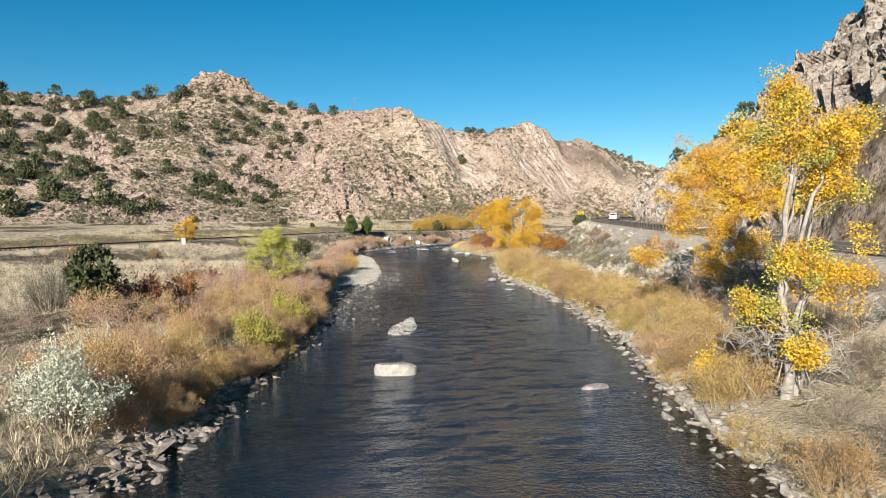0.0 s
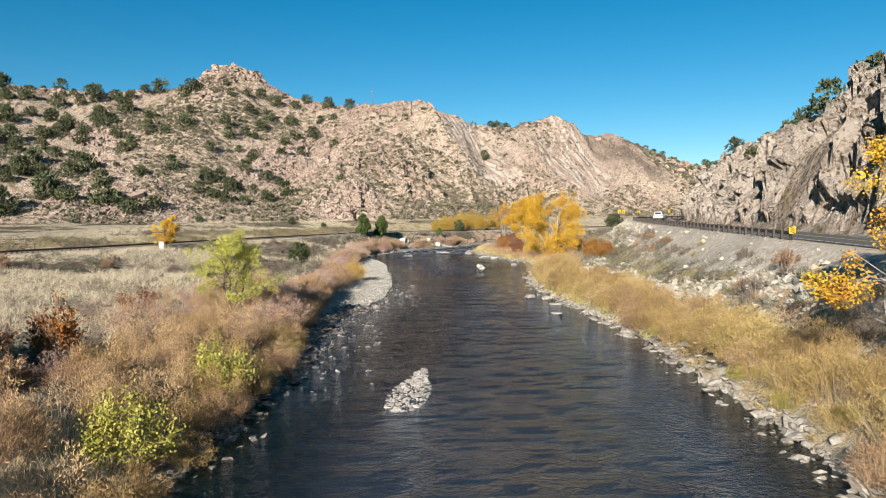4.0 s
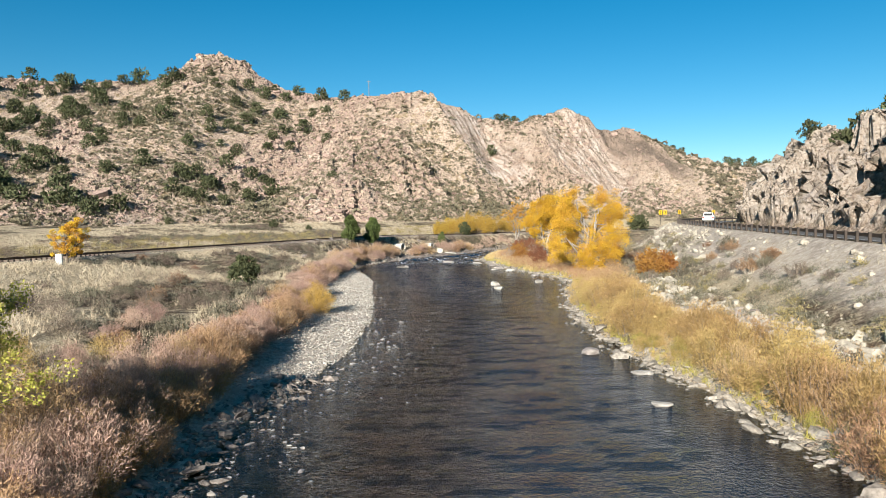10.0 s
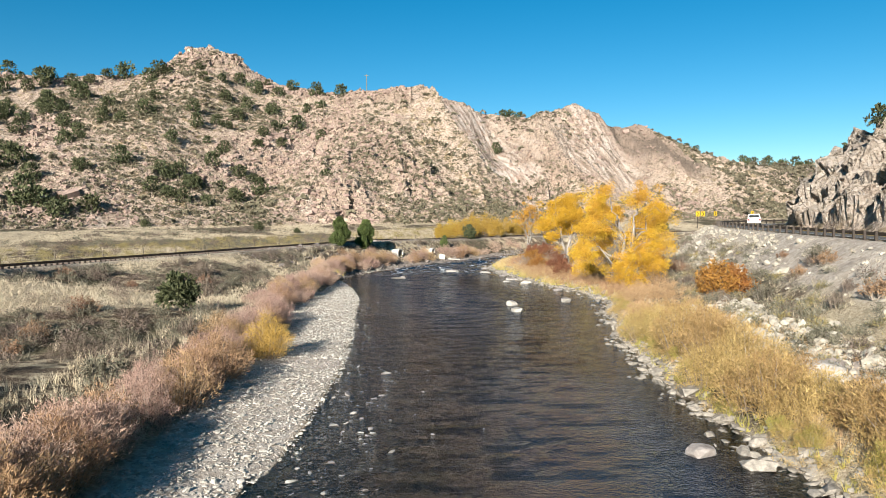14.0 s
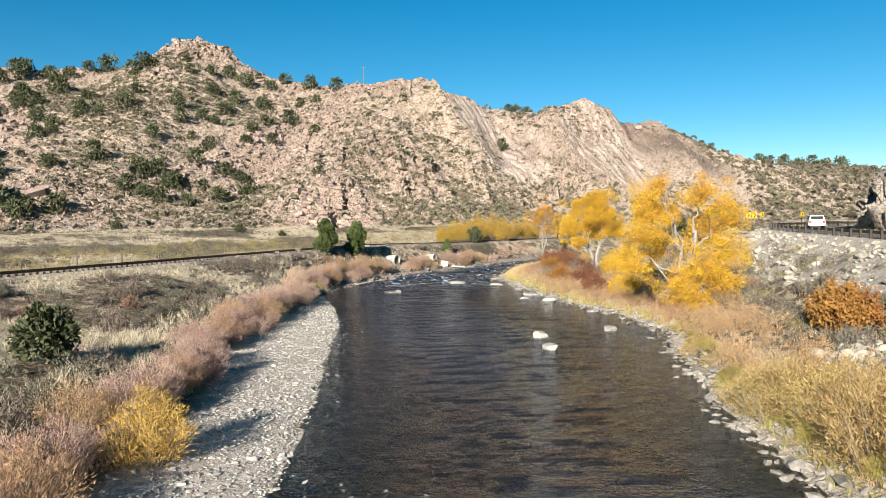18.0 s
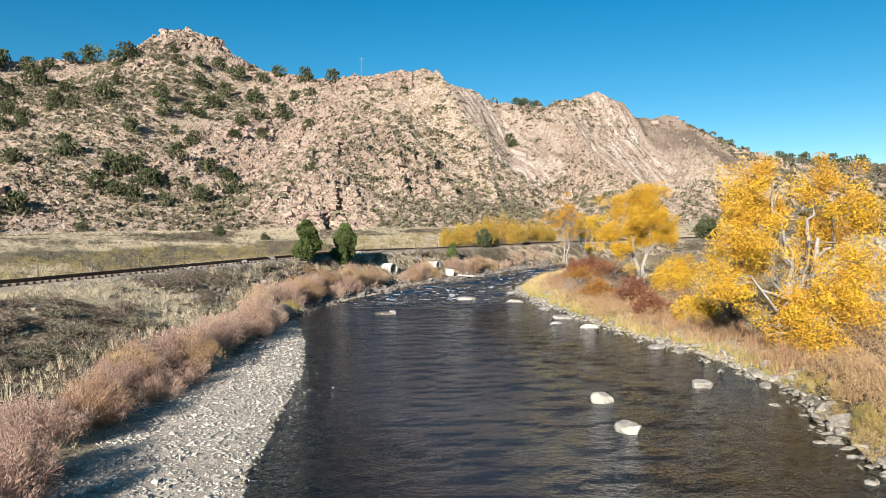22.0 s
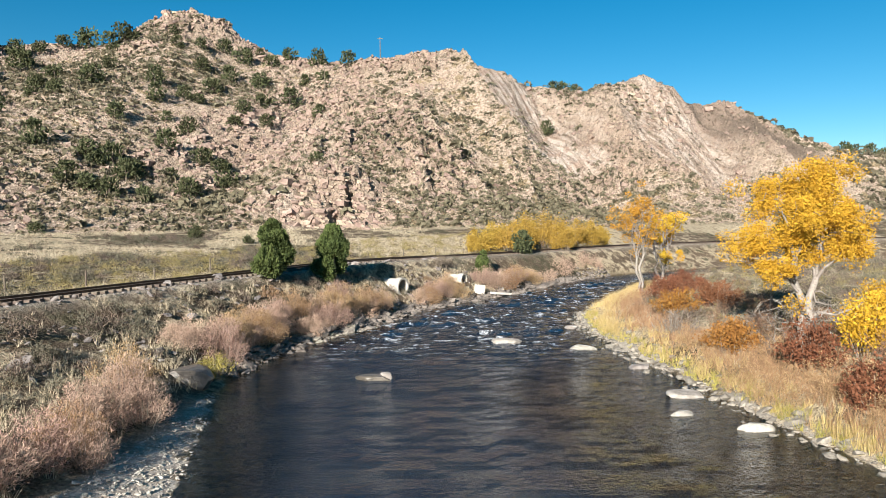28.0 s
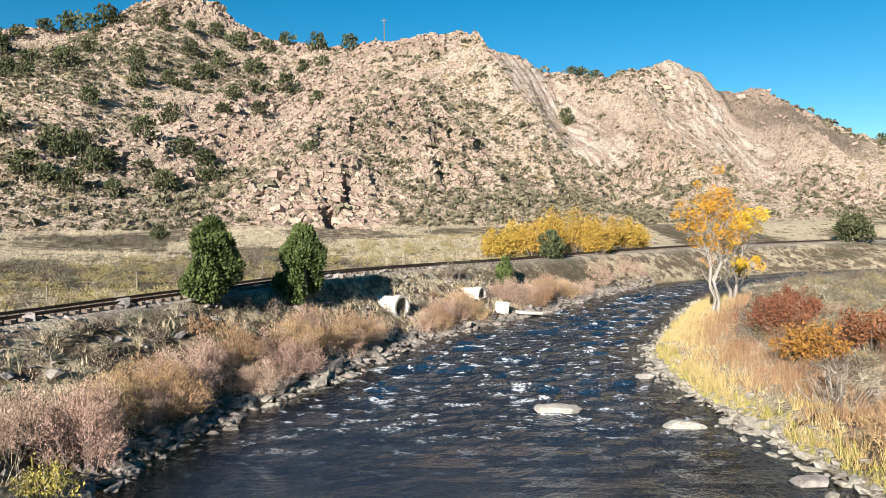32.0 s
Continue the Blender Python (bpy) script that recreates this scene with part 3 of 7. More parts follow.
quads = np.column_stack([i[:-1, :-1].ravel(), i[:-1, 1:].ravel(), i[1:, 1:].ravel(), i[1:, :-1].ravel()])
masks = {k: L[k] for k in ("gravel", "wet", "straw")}
CLIFF_BOX = (24.0, 80.0, 34.0, 184.0)
HILL_BOX = (-150.0, 135.0, 196.0, 392.0)


def inside_box(px, py, around, grow=0.0):
    return (px > around[0] - grow) & (px < around[1] + grow) & (py > around[2] - grow) & (py < around[3] + grow)


hilly, cliffy = L["hill"][quads].sum(1), L["cliff"][quads].sum(1)
mid_x, mid_y = GX.ravel()[quads].mean(1), GY.ravel()[quads].mean(1)
kind_of = np.where(hilly == 4, 1, np.where(cliffy >= 2, 2, 0))
fine_hill, fine_cliff = inside_box(mid_x, mid_y, HILL_BOX, -1.2), inside_box(mid_x, mid_y, CLIFF_BOX, -0.8)
ground = sheet("ground", verts, quads[(kind_of == 0) | ((hilly > 0) & (hilly < 4))], MEADOW, masks, "dry grassy valley floor with gravel banks and stony river bed", "ground")


def rocky_sheet(name, around, step, pick, coarse, material, keys, label, category, jut):
    """A finer sheet inside a box on the plan, joined to the coarse one outside it; steep rock juts out sideways into overhangs."""
    bx, by = np.meshgrid(np.arange(around[0], around[1], step), np.arange(around[2], around[3], step))
    px, py = bx.ravel(), by.ravel()
    got = land(px, py)
    q = np.arange(len(px)).reshape(bx.shape)
    q = np.column_stack([q[:-1, :-1].ravel(), q[:-1, 1:].ravel(), q[1:, 1:].ravel(), q[1:, :-1].ravel()])
    q = q[got[pick][q].any(1)]
    z = got["z"]
    if jut:
        n1, _, c1, _ = blocks(py / 3.2, z / 1.1 + py * 0.10, 221)
        n2, _, _, _ = blocks(py / 1.1, z / 0.5 + py * 0.06, 223)
        fade = got["rock"] * smooth(0.6, 2.5, z - lerp(ROAD_Z, py))
        px = px - fade * jut * (2.3 * (n1 - 0.45) + 0.7 * c1 + 0.9 * (n2 - 0.5))
        py = py - fade * jut * 0.7 * (n2 - 0.5)
    v = np.column_stack([px, py, z])
    allv = np.concatenate([v, verts])
    return sheet(name, allv, np.concatenate([q, coarse + len(v)]), material, {k: np.concatenate([got[k], L[k]]) for k in keys}, label, category)


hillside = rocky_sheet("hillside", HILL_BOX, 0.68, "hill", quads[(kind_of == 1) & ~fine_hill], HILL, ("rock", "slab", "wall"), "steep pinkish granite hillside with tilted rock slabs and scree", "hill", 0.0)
cliff = rocky_sheet("cliff", CLIFF_BOX, 0.31, "cliff", quads[(kind_of == 2) & ~fine_cliff], CLIFF, ("rock",), "jagged tan roadside rock cliff with blocky faces", "cliff", 1.0)

# the river: a fine sheet that ends just inside the banks
wy = np.concatenate([[-300, -120, -60, -30, -12], np.arange(0, 262, 0.42)])
rows_v, tags = [], []
NW = 58
for yy in wy:
    xl = np.interp(yy, [p[0] for p in LEFT_BANK], [p[1] for p in LEFT_BANK]) - 1.6 - 30 * max(0, yy - 222) / 40
    xr = np.interp(yy, [p[0] for p in RIGHT_BANK], [p[1] for p in RIGHT_BANK]) + 1.6 + 60 * max(0, yy - 215) / 40
    for k in range(NW):
        rows_v.append((xl + (xr - xl) * k / (NW - 1), yy))
wv = np.array(rows_v)
D = land(wv[:, 0], wv[:, 1])
edge = np.where(D["inside"], np.minimum(D["dl"], D["dr"]), 0)
rapid = smooth(156, 172, wv[:, 1]) * (1 - 0.6 * smooth(205, 222, wv[:, 1])) * smooth(0.3, 2.5, edge)
rip = 0.35 + 0.65 * smooth(1.0, 7.0, edge)
wz = 0.022 * fractal(wv[:, 0] * 0.8, wv[:, 1] * 1.1, 51, 2) * rip + 0.34 * rapid * fractal(wv[:, 0] * 0.5, wv[:, 1] * 0.95, 53, 4)
near_west = 6.0 + 3.0 * smooth(70, 40, wv[:, 1]) + 13.0 * smooth(42, 56, wv[:, 1]) * smooth(128, 100, wv[:, 1])
near_east = 5.0 + 15.0 * smooth(92, 106, wv[:, 1]) * (1 - smooth(150, 165, wv[:, 1]))
reach = near_west + (near_east - near_west) * smooth(-7, 7, D["dl"] - D["dr"])      # how far from the bank the water deepens
wverts = np.column_stack([wv, wz])
i = np.arange(len(wv)).reshape(len(wy), NW)
wq = np.column_stack([i[:-1, :-1].ravel(), i[:-1, 1:].ravel(), i[1:, 1:].ravel(), i[1:, :-1].ravel()])
river = sheet("river", wverts, wq, WATER, {"depth": np.clip((edge + 1.6 * fractal(wv[:, 0] * 0.15, wv[:, 1] * 0.1, 57, 3)) / reach, 0, 1), "ripple": rip + rapid * 0.35, "foam": np.clip(rapid * (0.9 + 4.0 * wz), 0, 1)},
              "clear dark rippled river with riffles and white water", "river")
hillside.data.shade_flat()
cliff.data.shade_flat()
for ob in (river, ground):
    ob.data.shade_smooth()

# ---- a kit of shapes ----
RNG = np.random.default_rng(7)


def mesh_of(name, verts, faces, material, soft=False):
    """A mesh from vertices and one or more arrays of faces."""
    arrays = faces if isinstance(faces, list) else [faces]
    arrays = [np.asarray(f) for f in arrays if len(f)]
    me = bpy.data.meshes.new(name)
    me.vertices.add(len(verts))
    me.vertices.foreach_set("co", np.asarray(verts, np.float32).ravel())
    loops = np.concatenate([f.ravel() for f in arrays])
    totals = np.concatenate([np.full(len(f), f.shape[1]) for f in arrays])
    me.loops.add(len(loops))
    me.loops.foreach_set("vertex_index", loops.astype(np.int32))
    me.polygons.add(len(totals))
    me.polygons.foreach_set("loop_start", np.concatenate([[0], np.cumsum(totals)[:-1]]).astype(np.int32))
    me.polygons.foreach_set("loop_total", totals.astype(np.int32))
    me.update(calc_edges=True)
    if not soft:
        me.shade_flat()
    me.materials.append(material)
    return me


def part(name, data, material, parent, label=""):
    """Links a bmesh or a mesh as one part under a thing or a part."""
    if isinstance(data, bmesh.types.BMesh):
        me = bpy.data.meshes.new(name)
        data.to_mesh(me)
        data.free()
        me.materials.append(material)
        data = me
    ob = new(name, data)
    ob.parent = parent
    return tagged(ob, label)


def thing(name, at, label, category, group="", turn=0.0, size=1.0):
    ob = new(name)
    ob.matrix_basis = pose(*at, 0, 0, turn) @ Matrix.Scale(size, 4)
    return tagged(ob, label, category, group)


def box(bm, size, at, turn=(0, 0, 0), bevel=0.0):
    m = pose(*at, *turn) @ Matrix.Diagonal((*size, 1))
    got = bmesh.ops.create_cube(bm, size=1, matrix=m)
    if bevel:
        edges = list({e for v in got["verts"] for e in v.link_edges})
        bmesh.ops.bevel(bm, geom=edges, offset=bevel, segments=1, affect="EDGES")


def tube(points, radii, sides=6):
    """A tapered tube along points, as arrays."""
    p = np.asarray(points, float)
    d = np.gradient(p, axis=0)
    d /= np.linalg.norm(d, axis=1)[:, None] + 1e-9
    ref = np.where(np.abs(d[:, 2:3]) > 0.9, [[1.0, 0, 0]], [[0, 0, 1.0]])
    u = np.cross(d, ref)
    u /= np.linalg.norm(u, axis=1)[:, None] + 1e-9
    w = np.cross(d, u)
    a = np.linspace(0, 2 * np.pi, sides, endpoint=False)
    ring = u[:, None] * np.cos(a)[None, :, None] + w[:, None] * np.sin(a)[None, :, None]
    v = (p[:, None] + ring * np.asarray(radii)[:, None, None]).reshape(-1, 3)
    n = len(p)
    i = np.arange(n * sides).reshape(n, sides)
    j = np.roll(i, -1, axis=1)
    f = np.stack([i[:-1], j[:-1], j[1:], i[1:]], -1).reshape(-1, 4)
    return v, f


def merge(pieces):
    """Joins (verts, faces) pieces whose faces have one width."""
    vs, fs, k = [], [], 0
    for v, f in pieces:
        vs.append(v)
        fs.append(f + k)
        k += len(v)
    return np.concatenate(vs), np.concatenate(fs)


def blades(base, tip, width, rng, sag=0.12):
    """Thin tapered stalks that bend, one island each."""
    n = len(base)
    way = tip - base
    side = np.cross(way, rng.normal(size=(n, 3)))
    side /= np.linalg.norm(side, axis=1)[:, None] + 1e-9
    side *= np.asarray(width).reshape(-1, 1) * 0.5
    mid = base + way * 0.55 + np.linalg.norm(way, axis=1)[:, None] * sag * np.array([0, 0, 1]) * 0.5
    v = np.stack([base - side, base + side, mid + side * 0.8, mid - side * 0.8, tip], 1).reshape(-1, 3)
    k = np.arange(n)[:, None] * 5
    return v, k + np.array([[0, 1, 2, 3]]), k + np.array([[3, 2, 4]])


def sprigs(base, way, width, rng):
    """Fine twig ends, one thin triangle each."""
    side = np.cross(way, rng.normal(size=way.shape))
    side /= np.linalg.norm(side, axis=1)[:, None] + 1e-9
    side *= np.asarray(width).reshape(-1, 1) * 0.5
    return np.stack([base - side, base + side, base + way], 1).reshape(-1, 3), np.arange(len(base) * 3).reshape(-1, 3)


def leaves(at, size, rng, flat=0.0):
    """Small pointed leaves, one face each."""
    n = len(at)
    u = rng.normal(size=(n, 3))
    u[:, 2] *= 1 - flat
    u /= np.linalg.norm(u, axis=1)[:, None]
    w = np.cross(u, rng.normal(size=(n, 3)))
    w /= np.linalg.norm(w, axis=1)[:, None] + 1e-9
    s = np.asarray(size).reshape(-1, 1)
    v = np.stack([at - u * s * 0.5, at + w * s * 0.36, at + u * s * 0.5, at - w * s * 0.36], 1).reshape(-1, 3)
    return v, np.arange(n)[:, None] * 4 + np.array([[0, 1, 2, 3]])


def ball(detail):
    bm = bmesh.new()
    bmesh.ops.create_icosphere(bm, subdivisions=detail, radius=1)
    v, f = np.array([x.co[:] for x in bm.verts]), np.array([[x.index for x in p.verts] for p in bm.faces])
    bm.free()
    return v, f


BALLS = {k: ball(k) for k in (1, 2, 3)}


def rock_shape(rng, detail=2, cuts=9, squash=(1, 1, 0.7), jag=0.06):
    """An angular stone: a ball cut flat by random planes."""
    v, f = BALLS[detail]
    v = v.copy()
    for _ in range(cuts):
        n = rng.normal(size=3)
        n /= np.linalg.norm(n)
        over = np.maximum(v @ n - rng.uniform(0.5, 0.85), 0)
        v -= over[:, None] * n
    v += rng.normal(size=v.shape) * jag * (0.6 if detail > 1 else 1)
    return v * np.array(squash), f


def slab_shape(rng):
    """A rough block with uneven corners and one split edge."""
    c = np.array([[-1, -1, -1], [1, -1, -1], [1, 1, -1], [-1, 1, -1], [-1, -1, 1], [1, -1, 1], [1, 1, 1], [-1, 1, 1]], float)
    c += rng.uniform(-0.3, 0.3, c.shape)
    f = np.array([[0, 3, 2], [0, 2, 1], [4, 5, 6], [4, 6, 7], [0, 1, 5], [0, 5, 4], [1, 2, 6], [1, 6, 5], [2, 3, 7], [2, 7, 6], [3, 0, 4], [3, 4, 7]])
    return c * 0.5, f


def turned(n, rng, tilt=0.4):
    """Random turns about z with some tilt, as matrices."""
    a, b, c = rng.uniform(0, 2 * np.pi, n), rng.normal(0, tilt, n), rng.normal(0, tilt, n)
    ca, sa, cb, sb, cc, sc = np.cos(a), np.sin(a), np.cos(b), np.sin(b), np.cos(c), np.sin(c)
    z = np.zeros(n)
    o = np.ones(n)
    rz = np.stack([np.stack([ca, -sa, z], -1), np.stack([sa, ca, z], -1), np.stack([z, z, o], -1)], 1)
    rx = np.stack([np.stack([o, z, z], -1), np.stack([z, cb, -sb], -1), np.stack([z, sb, cb], -1)], 1)
    ry = np.stack([np.stack([cc, z, sc], -1), np.stack([z, o, z], -1), np.stack([-sc, z, cc], -1)], 1)
    return rz @ rx @ ry


def scatter(shapes, at, scale, rng, tilt=0.4, turns=None):
    """Many copies of a few shapes as one pair of arrays."""
    scale = np.asarray(scale, float)
    scale = scale if scale.ndim == 2 else np.repeat(scale[:, None], 3, 1)
    pick = rng.integers(0, len(shapes), len(at))
    turns = turned(len(at), rng, tilt) if turns is None else turns
    out = []
    for k, (v, f) in enumerate(shapes):
        m = pick == k
        if not m.any():
            continue
        pts = np.einsum("nij,nvj->nvi", turns[m], v[None] * scale[m][:, None]) + at[m][:, None]
        ff = (np.arange(m.sum())[:, None, None] * len(v) + f[None]).reshape(-1, f.shape[1])
        out.append((pts.reshape(-1, 3), ff))
    return merge(out)


def on_land(xy, sink=0.0):
    g = land(xy[:, 0], xy[:, 1])
    return np.column_stack([xy, g["z"] - sink]), g


def stuff(name, arrays, material, label, category, parent=None):
    v, *f = arrays
    ob = new(name, mesh_of(name, v, list(f), material))
    if parent is not None:
        ob.parent = parent
        ob["kind"] = "stuff"
        return ob
    return tagged(ob, label, category, kind="stuff")


# more materials
STONE = mat_plain("river_stone", (0.19, 0.17, 0.15), (0.54, 0.495, 0.445), 5, 0.8, 0.35, vary=0.35)
PALE_STONE = mat_plain("pale_boulder", (0.22, 0.195, 0.165), (0.50, 0.46, 0.41), 3, 0.8, 0.4, vary=0.25)
WET_STONE = mat_plain("dark_wet_stone", (0.06, 0.05, 0.04), (0.20, 0.17, 0.14), 4, 0.35, 0.35, 0.5, vary=0.2)
BANK_STONE = mat_plain("bank_stone", (0.12, 0.105, 0.088), (0.43, 0.38, 0.32), 5, 0.75, 0.35, vary=0.35)
RUBBLE = mat_plain("tan_rubble", (0.20, 0.17, 0.14), (0.50, 0.44, 0.37), 4, 0.85, 0.4, vary=0.35)
TAN_ROCK = mat_plain("tan_rock", (0.22, 0.155, 0.12), (0.53, 0.41, 0.325), 1.6, 0.9, 0.6, vary=0.3, dist=0.15)
PALE_BARK = mat_plain("pale_bark", (0.19, 0.16, 0.135), (0.45, 0.41, 0.36), 7, 0.9, 0.5, vary=0.1)
DARK_BARK = mat_plain("dark_bark", (0.09, 0.07, 0.055), (0.22, 0.18, 0.14), 9, 0.95, 0.5, vary=0.1)
GREY_TWIG = mat_leaf("grey_twig", (0.16, 0.125, 0.10), (0.42, 0.36, 0.30))
LEAF_YELLOW = mat_leaf("yellow_leaf", (0.50, 0.285, 0.02), (0.84, 0.55, 0.06), 0.2)
LEAF_GOLD = mat_leaf("gold_leaf", (0.42, 0.25, 0.05), (0.72, 0.49, 0.15), 0.15)
LEAF_MUSTARD = mat_leaf("mustard_leaf", (0.30, 0.19, 0.03), (0.60, 0.40, 0.09), 0.15)
LEAF_ORANGE = mat_leaf("amber_leaf", (0.45, 0.235, 0.025), (0.78, 0.445, 0.065), 0.2)
LEAF_LIME = mat_leaf("lime_leaf", (0.24, 0.23, 0.035), (0.60, 0.55, 0.14), 0.2)
LEAF_GREEN = mat_leaf("juniper_green", (0.040, 0.050, 0.024), (0.145, 0.155, 0.075), 0.35)
LEAF_BRIGHT = mat_leaf("bright_juniper_green", (0.05, 0.075, 0.025), (0.16, 0.20, 0.065), 0.2)
LEAF_RUST = mat_leaf("rust_leaf", (0.22, 0.09, 0.025), (0.44, 0.215, 0.055), 0.2)
LEAF_RED = mat_leaf("red_brown_leaf", (0.15, 0.06, 0.03), (0.33, 0.145, 0.075), 0.25)
LEAF_SILVER = mat_leaf("silver_leaf", (0.34, 0.36, 0.26), (0.66, 0.67, 0.54), 0.15)
WILLOW_GOLD = mat_leaf("golden_willow", (0.27, 0.17, 0.06), (0.60, 0.425, 0.185), 0.35)
WILLOW_TAN = mat_leaf("tan_willow", (0.27, 0.16, 0.08), (0.64, 0.43, 0.245), 0.35)
WILLOW_PINK = mat_leaf("pinkish_willow", (0.31, 0.195, 0.145), (0.66, 0.465, 0.37), 0.3)
WILLOW_LIME = mat_leaf("yellow_green_willow", (0.24, 0.21, 0.05), (0.52, 0.44, 0.13), 0.3)
STRAW = mat_leaf("dry_grass", (0.38, 0.305, 0.20), (0.76, 0.66, 0.49), 0.2)
PALE_GOLD = mat_leaf("pale_gold_grass", (0.38, 0.26, 0.11), (0.70, 0.53, 0.27), 0.2)
SAGE = mat_leaf("sagebrush", (0.07, 0.062, 0.04), (0.30, 0.275, 0.20), 0.3)
BROWN_BRUSH = mat_leaf("brown_brush", (0.17, 0.095, 0.055), (0.46, 0.29, 0.18), 0.3)
DEAD = mat_leaf("dead_brush", (0.085, 0.066, 0.05), (0.32, 0.25, 0.195), 0.3)
BRUSH = mat_leaf("hill_brush", (0.085, 0.077, 0.048), (0.31, 0.275, 0.185), 0.3)
RABBIT = mat_leaf("yellow_rabbitbrush", (0.24, 0.205, 0.08), (0.50, 0.43, 0.19), 0.3)
CONCRETE = mat_plain("concrete", (0.46, 0.42, 0.36), (0.70, 0.66, 0.59), 4, 0.85, 0.25, vary=0.1)
RUST_STEEL = mat_plain("weathered_steel", (0.035, 0.027, 0.022), (0.085, 0.065, 0.05), 12, 0.6, 0.2, 0.4, vary=0.1, metal=0.3)
RAIL_STEEL = mat_plain("rail_steel", (0.05, 0.035, 0.028), (0.13, 0.095, 0.075), 10, 0.45, 0.2, 0.4, vary=0.1, metal=0.6)
TIE_WOOD = mat_plain("tie_wood", (0.10, 0.08, 0.065), (0.25, 0.20, 0.16), 8, 0.9, 0.4, vary=0.2)
POST_WOOD = mat_plain("post_wood", (0.10, 0.08, 0.06), (0.27, 0.22, 0.17), 10, 0.9, 0.4, vary=0.2)
ASPHALT = mat_plain("asphalt", (0.085, 0.082, 0.078), (0.16, 0.155, 0.15), 14, 0.85, 0.3, vary=0.0)
SIGN_YELLOW = mat_plain("sign_yellow", (0.62, 0.40, 0.01), (0.74, 0.50, 0.02), 3, 0.5, 0.05, 0.4, vary=0.0)
BLACK_PAINT = mat_plain("black_paint", (0.012, 0.012, 0.012), (0.025, 0.025, 0.025), 6, 0.5, 0.05, 0.4, vary=0.0)
WHITE_PAINT = mat_plain("white_paint", (0.66, 0.66, 0.64), (0.80, 0.80, 0.78), 6, 0.6, 0.1, 0.4, vary=0.0)
CAR_PAINT = mat_plain("white_car_paint", (0.62, 0.62, 0.61), (0.70, 0.70, 0.69), 3, 0.35, 0.02, 0.6, vary=0.0)
CAR_GLASS = mat_plain("dark_glass", (0.01, 0.012, 0.014), (0.016, 0.018, 0.02), 3, 0.5, 0.0, 0.1, vary=0.0)
TYRE = mat_plain("tyre_rubber", (0.012, 0.012, 0.012), (0.03, 0.03, 0.03), 20, 0.9, 0.2, vary=0.0)
SILVER_METAL = mat_plain("wheel_metal", (0.4, 0.4, 0.41), (0.55, 0.55, 0.56), 6, 0.35, 0.05, 0.5, vary=0.0, metal=0.8)
LAMP_RED = mat_plain("red_lamp", (0.25, 0.01, 0.01), (0.35, 0.02, 0.02), 6, 0.25, 0.05, 0.5, vary=0.0)

# ---- plants ----
def shrub_parts(seed, height, radius, stems, twigs, leaf_count, leaf, spread=1.0, upright=0.35):
    """Arrays for a many-stemmed shrub about the origin: stems, then twigs with leaves."""
    r = np.random.default_rng(seed)
    a, q = r.uniform(0, 2 * np.pi, stems), np.sqrt(r.uniform(0, 1, stems))
    lump = 0.8 + 0.28 * np.sin(2 * a + r.uniform(0, 6)) * np.sin(3 * a + r.uniform(0, 6))
    base = np.column_stack([np.cos(a) * q * radius * upright, np.sin(a) * q * radius * upright, np.full(stems, -0.12)])
    top = height * (1 - 0.6 * q ** 2.0) * r.uniform(0.74, 1.0, stems)
    tip = np.column_stack([np.cos(a) * q * radius * lump, np.sin(a) * q * radius * lump, top])
    sv, sq, st = blades(base, tip, r.uniform(0.02, 0.05, stems), r)
    pick = r.integers(0, stems, twigs)
    k = r.uniform(0.35, 0.98, twigs)[:, None]
    b = base[pick] + (tip[pick] - base[pick]) * k
    out = (tip[pick] - base[pick])
    out /= np.linalg.norm(out, axis=1)[:, None]
    t = b + out * r.uniform(0.15, 0.42, twigs)[:, None] * height * 0.30 + r.normal(size=(twigs, 3)) * 0.07 * height
    tv, tq, tt = blades(b, t, r.uniform(0.016, 0.038, twigs) * leaf / 0.1, r)
    pick = r.integers(0, twigs, leaf_count)
    k = r.uniform(0.2, 1.05, leaf_count)[:, None]
    lv, lf = leaves(b[pick] + (t[pick] - b[pick]) * k + r.normal(size=(leaf_count, 3)) * 0.05 * height, r.uniform(0.6, 1.3, leaf_count) * leaf, r)
    return (sv, [sq, st]), (np.concatenate([tv, lv]), [np.concatenate([tq, lf + len(tv)]), tt])


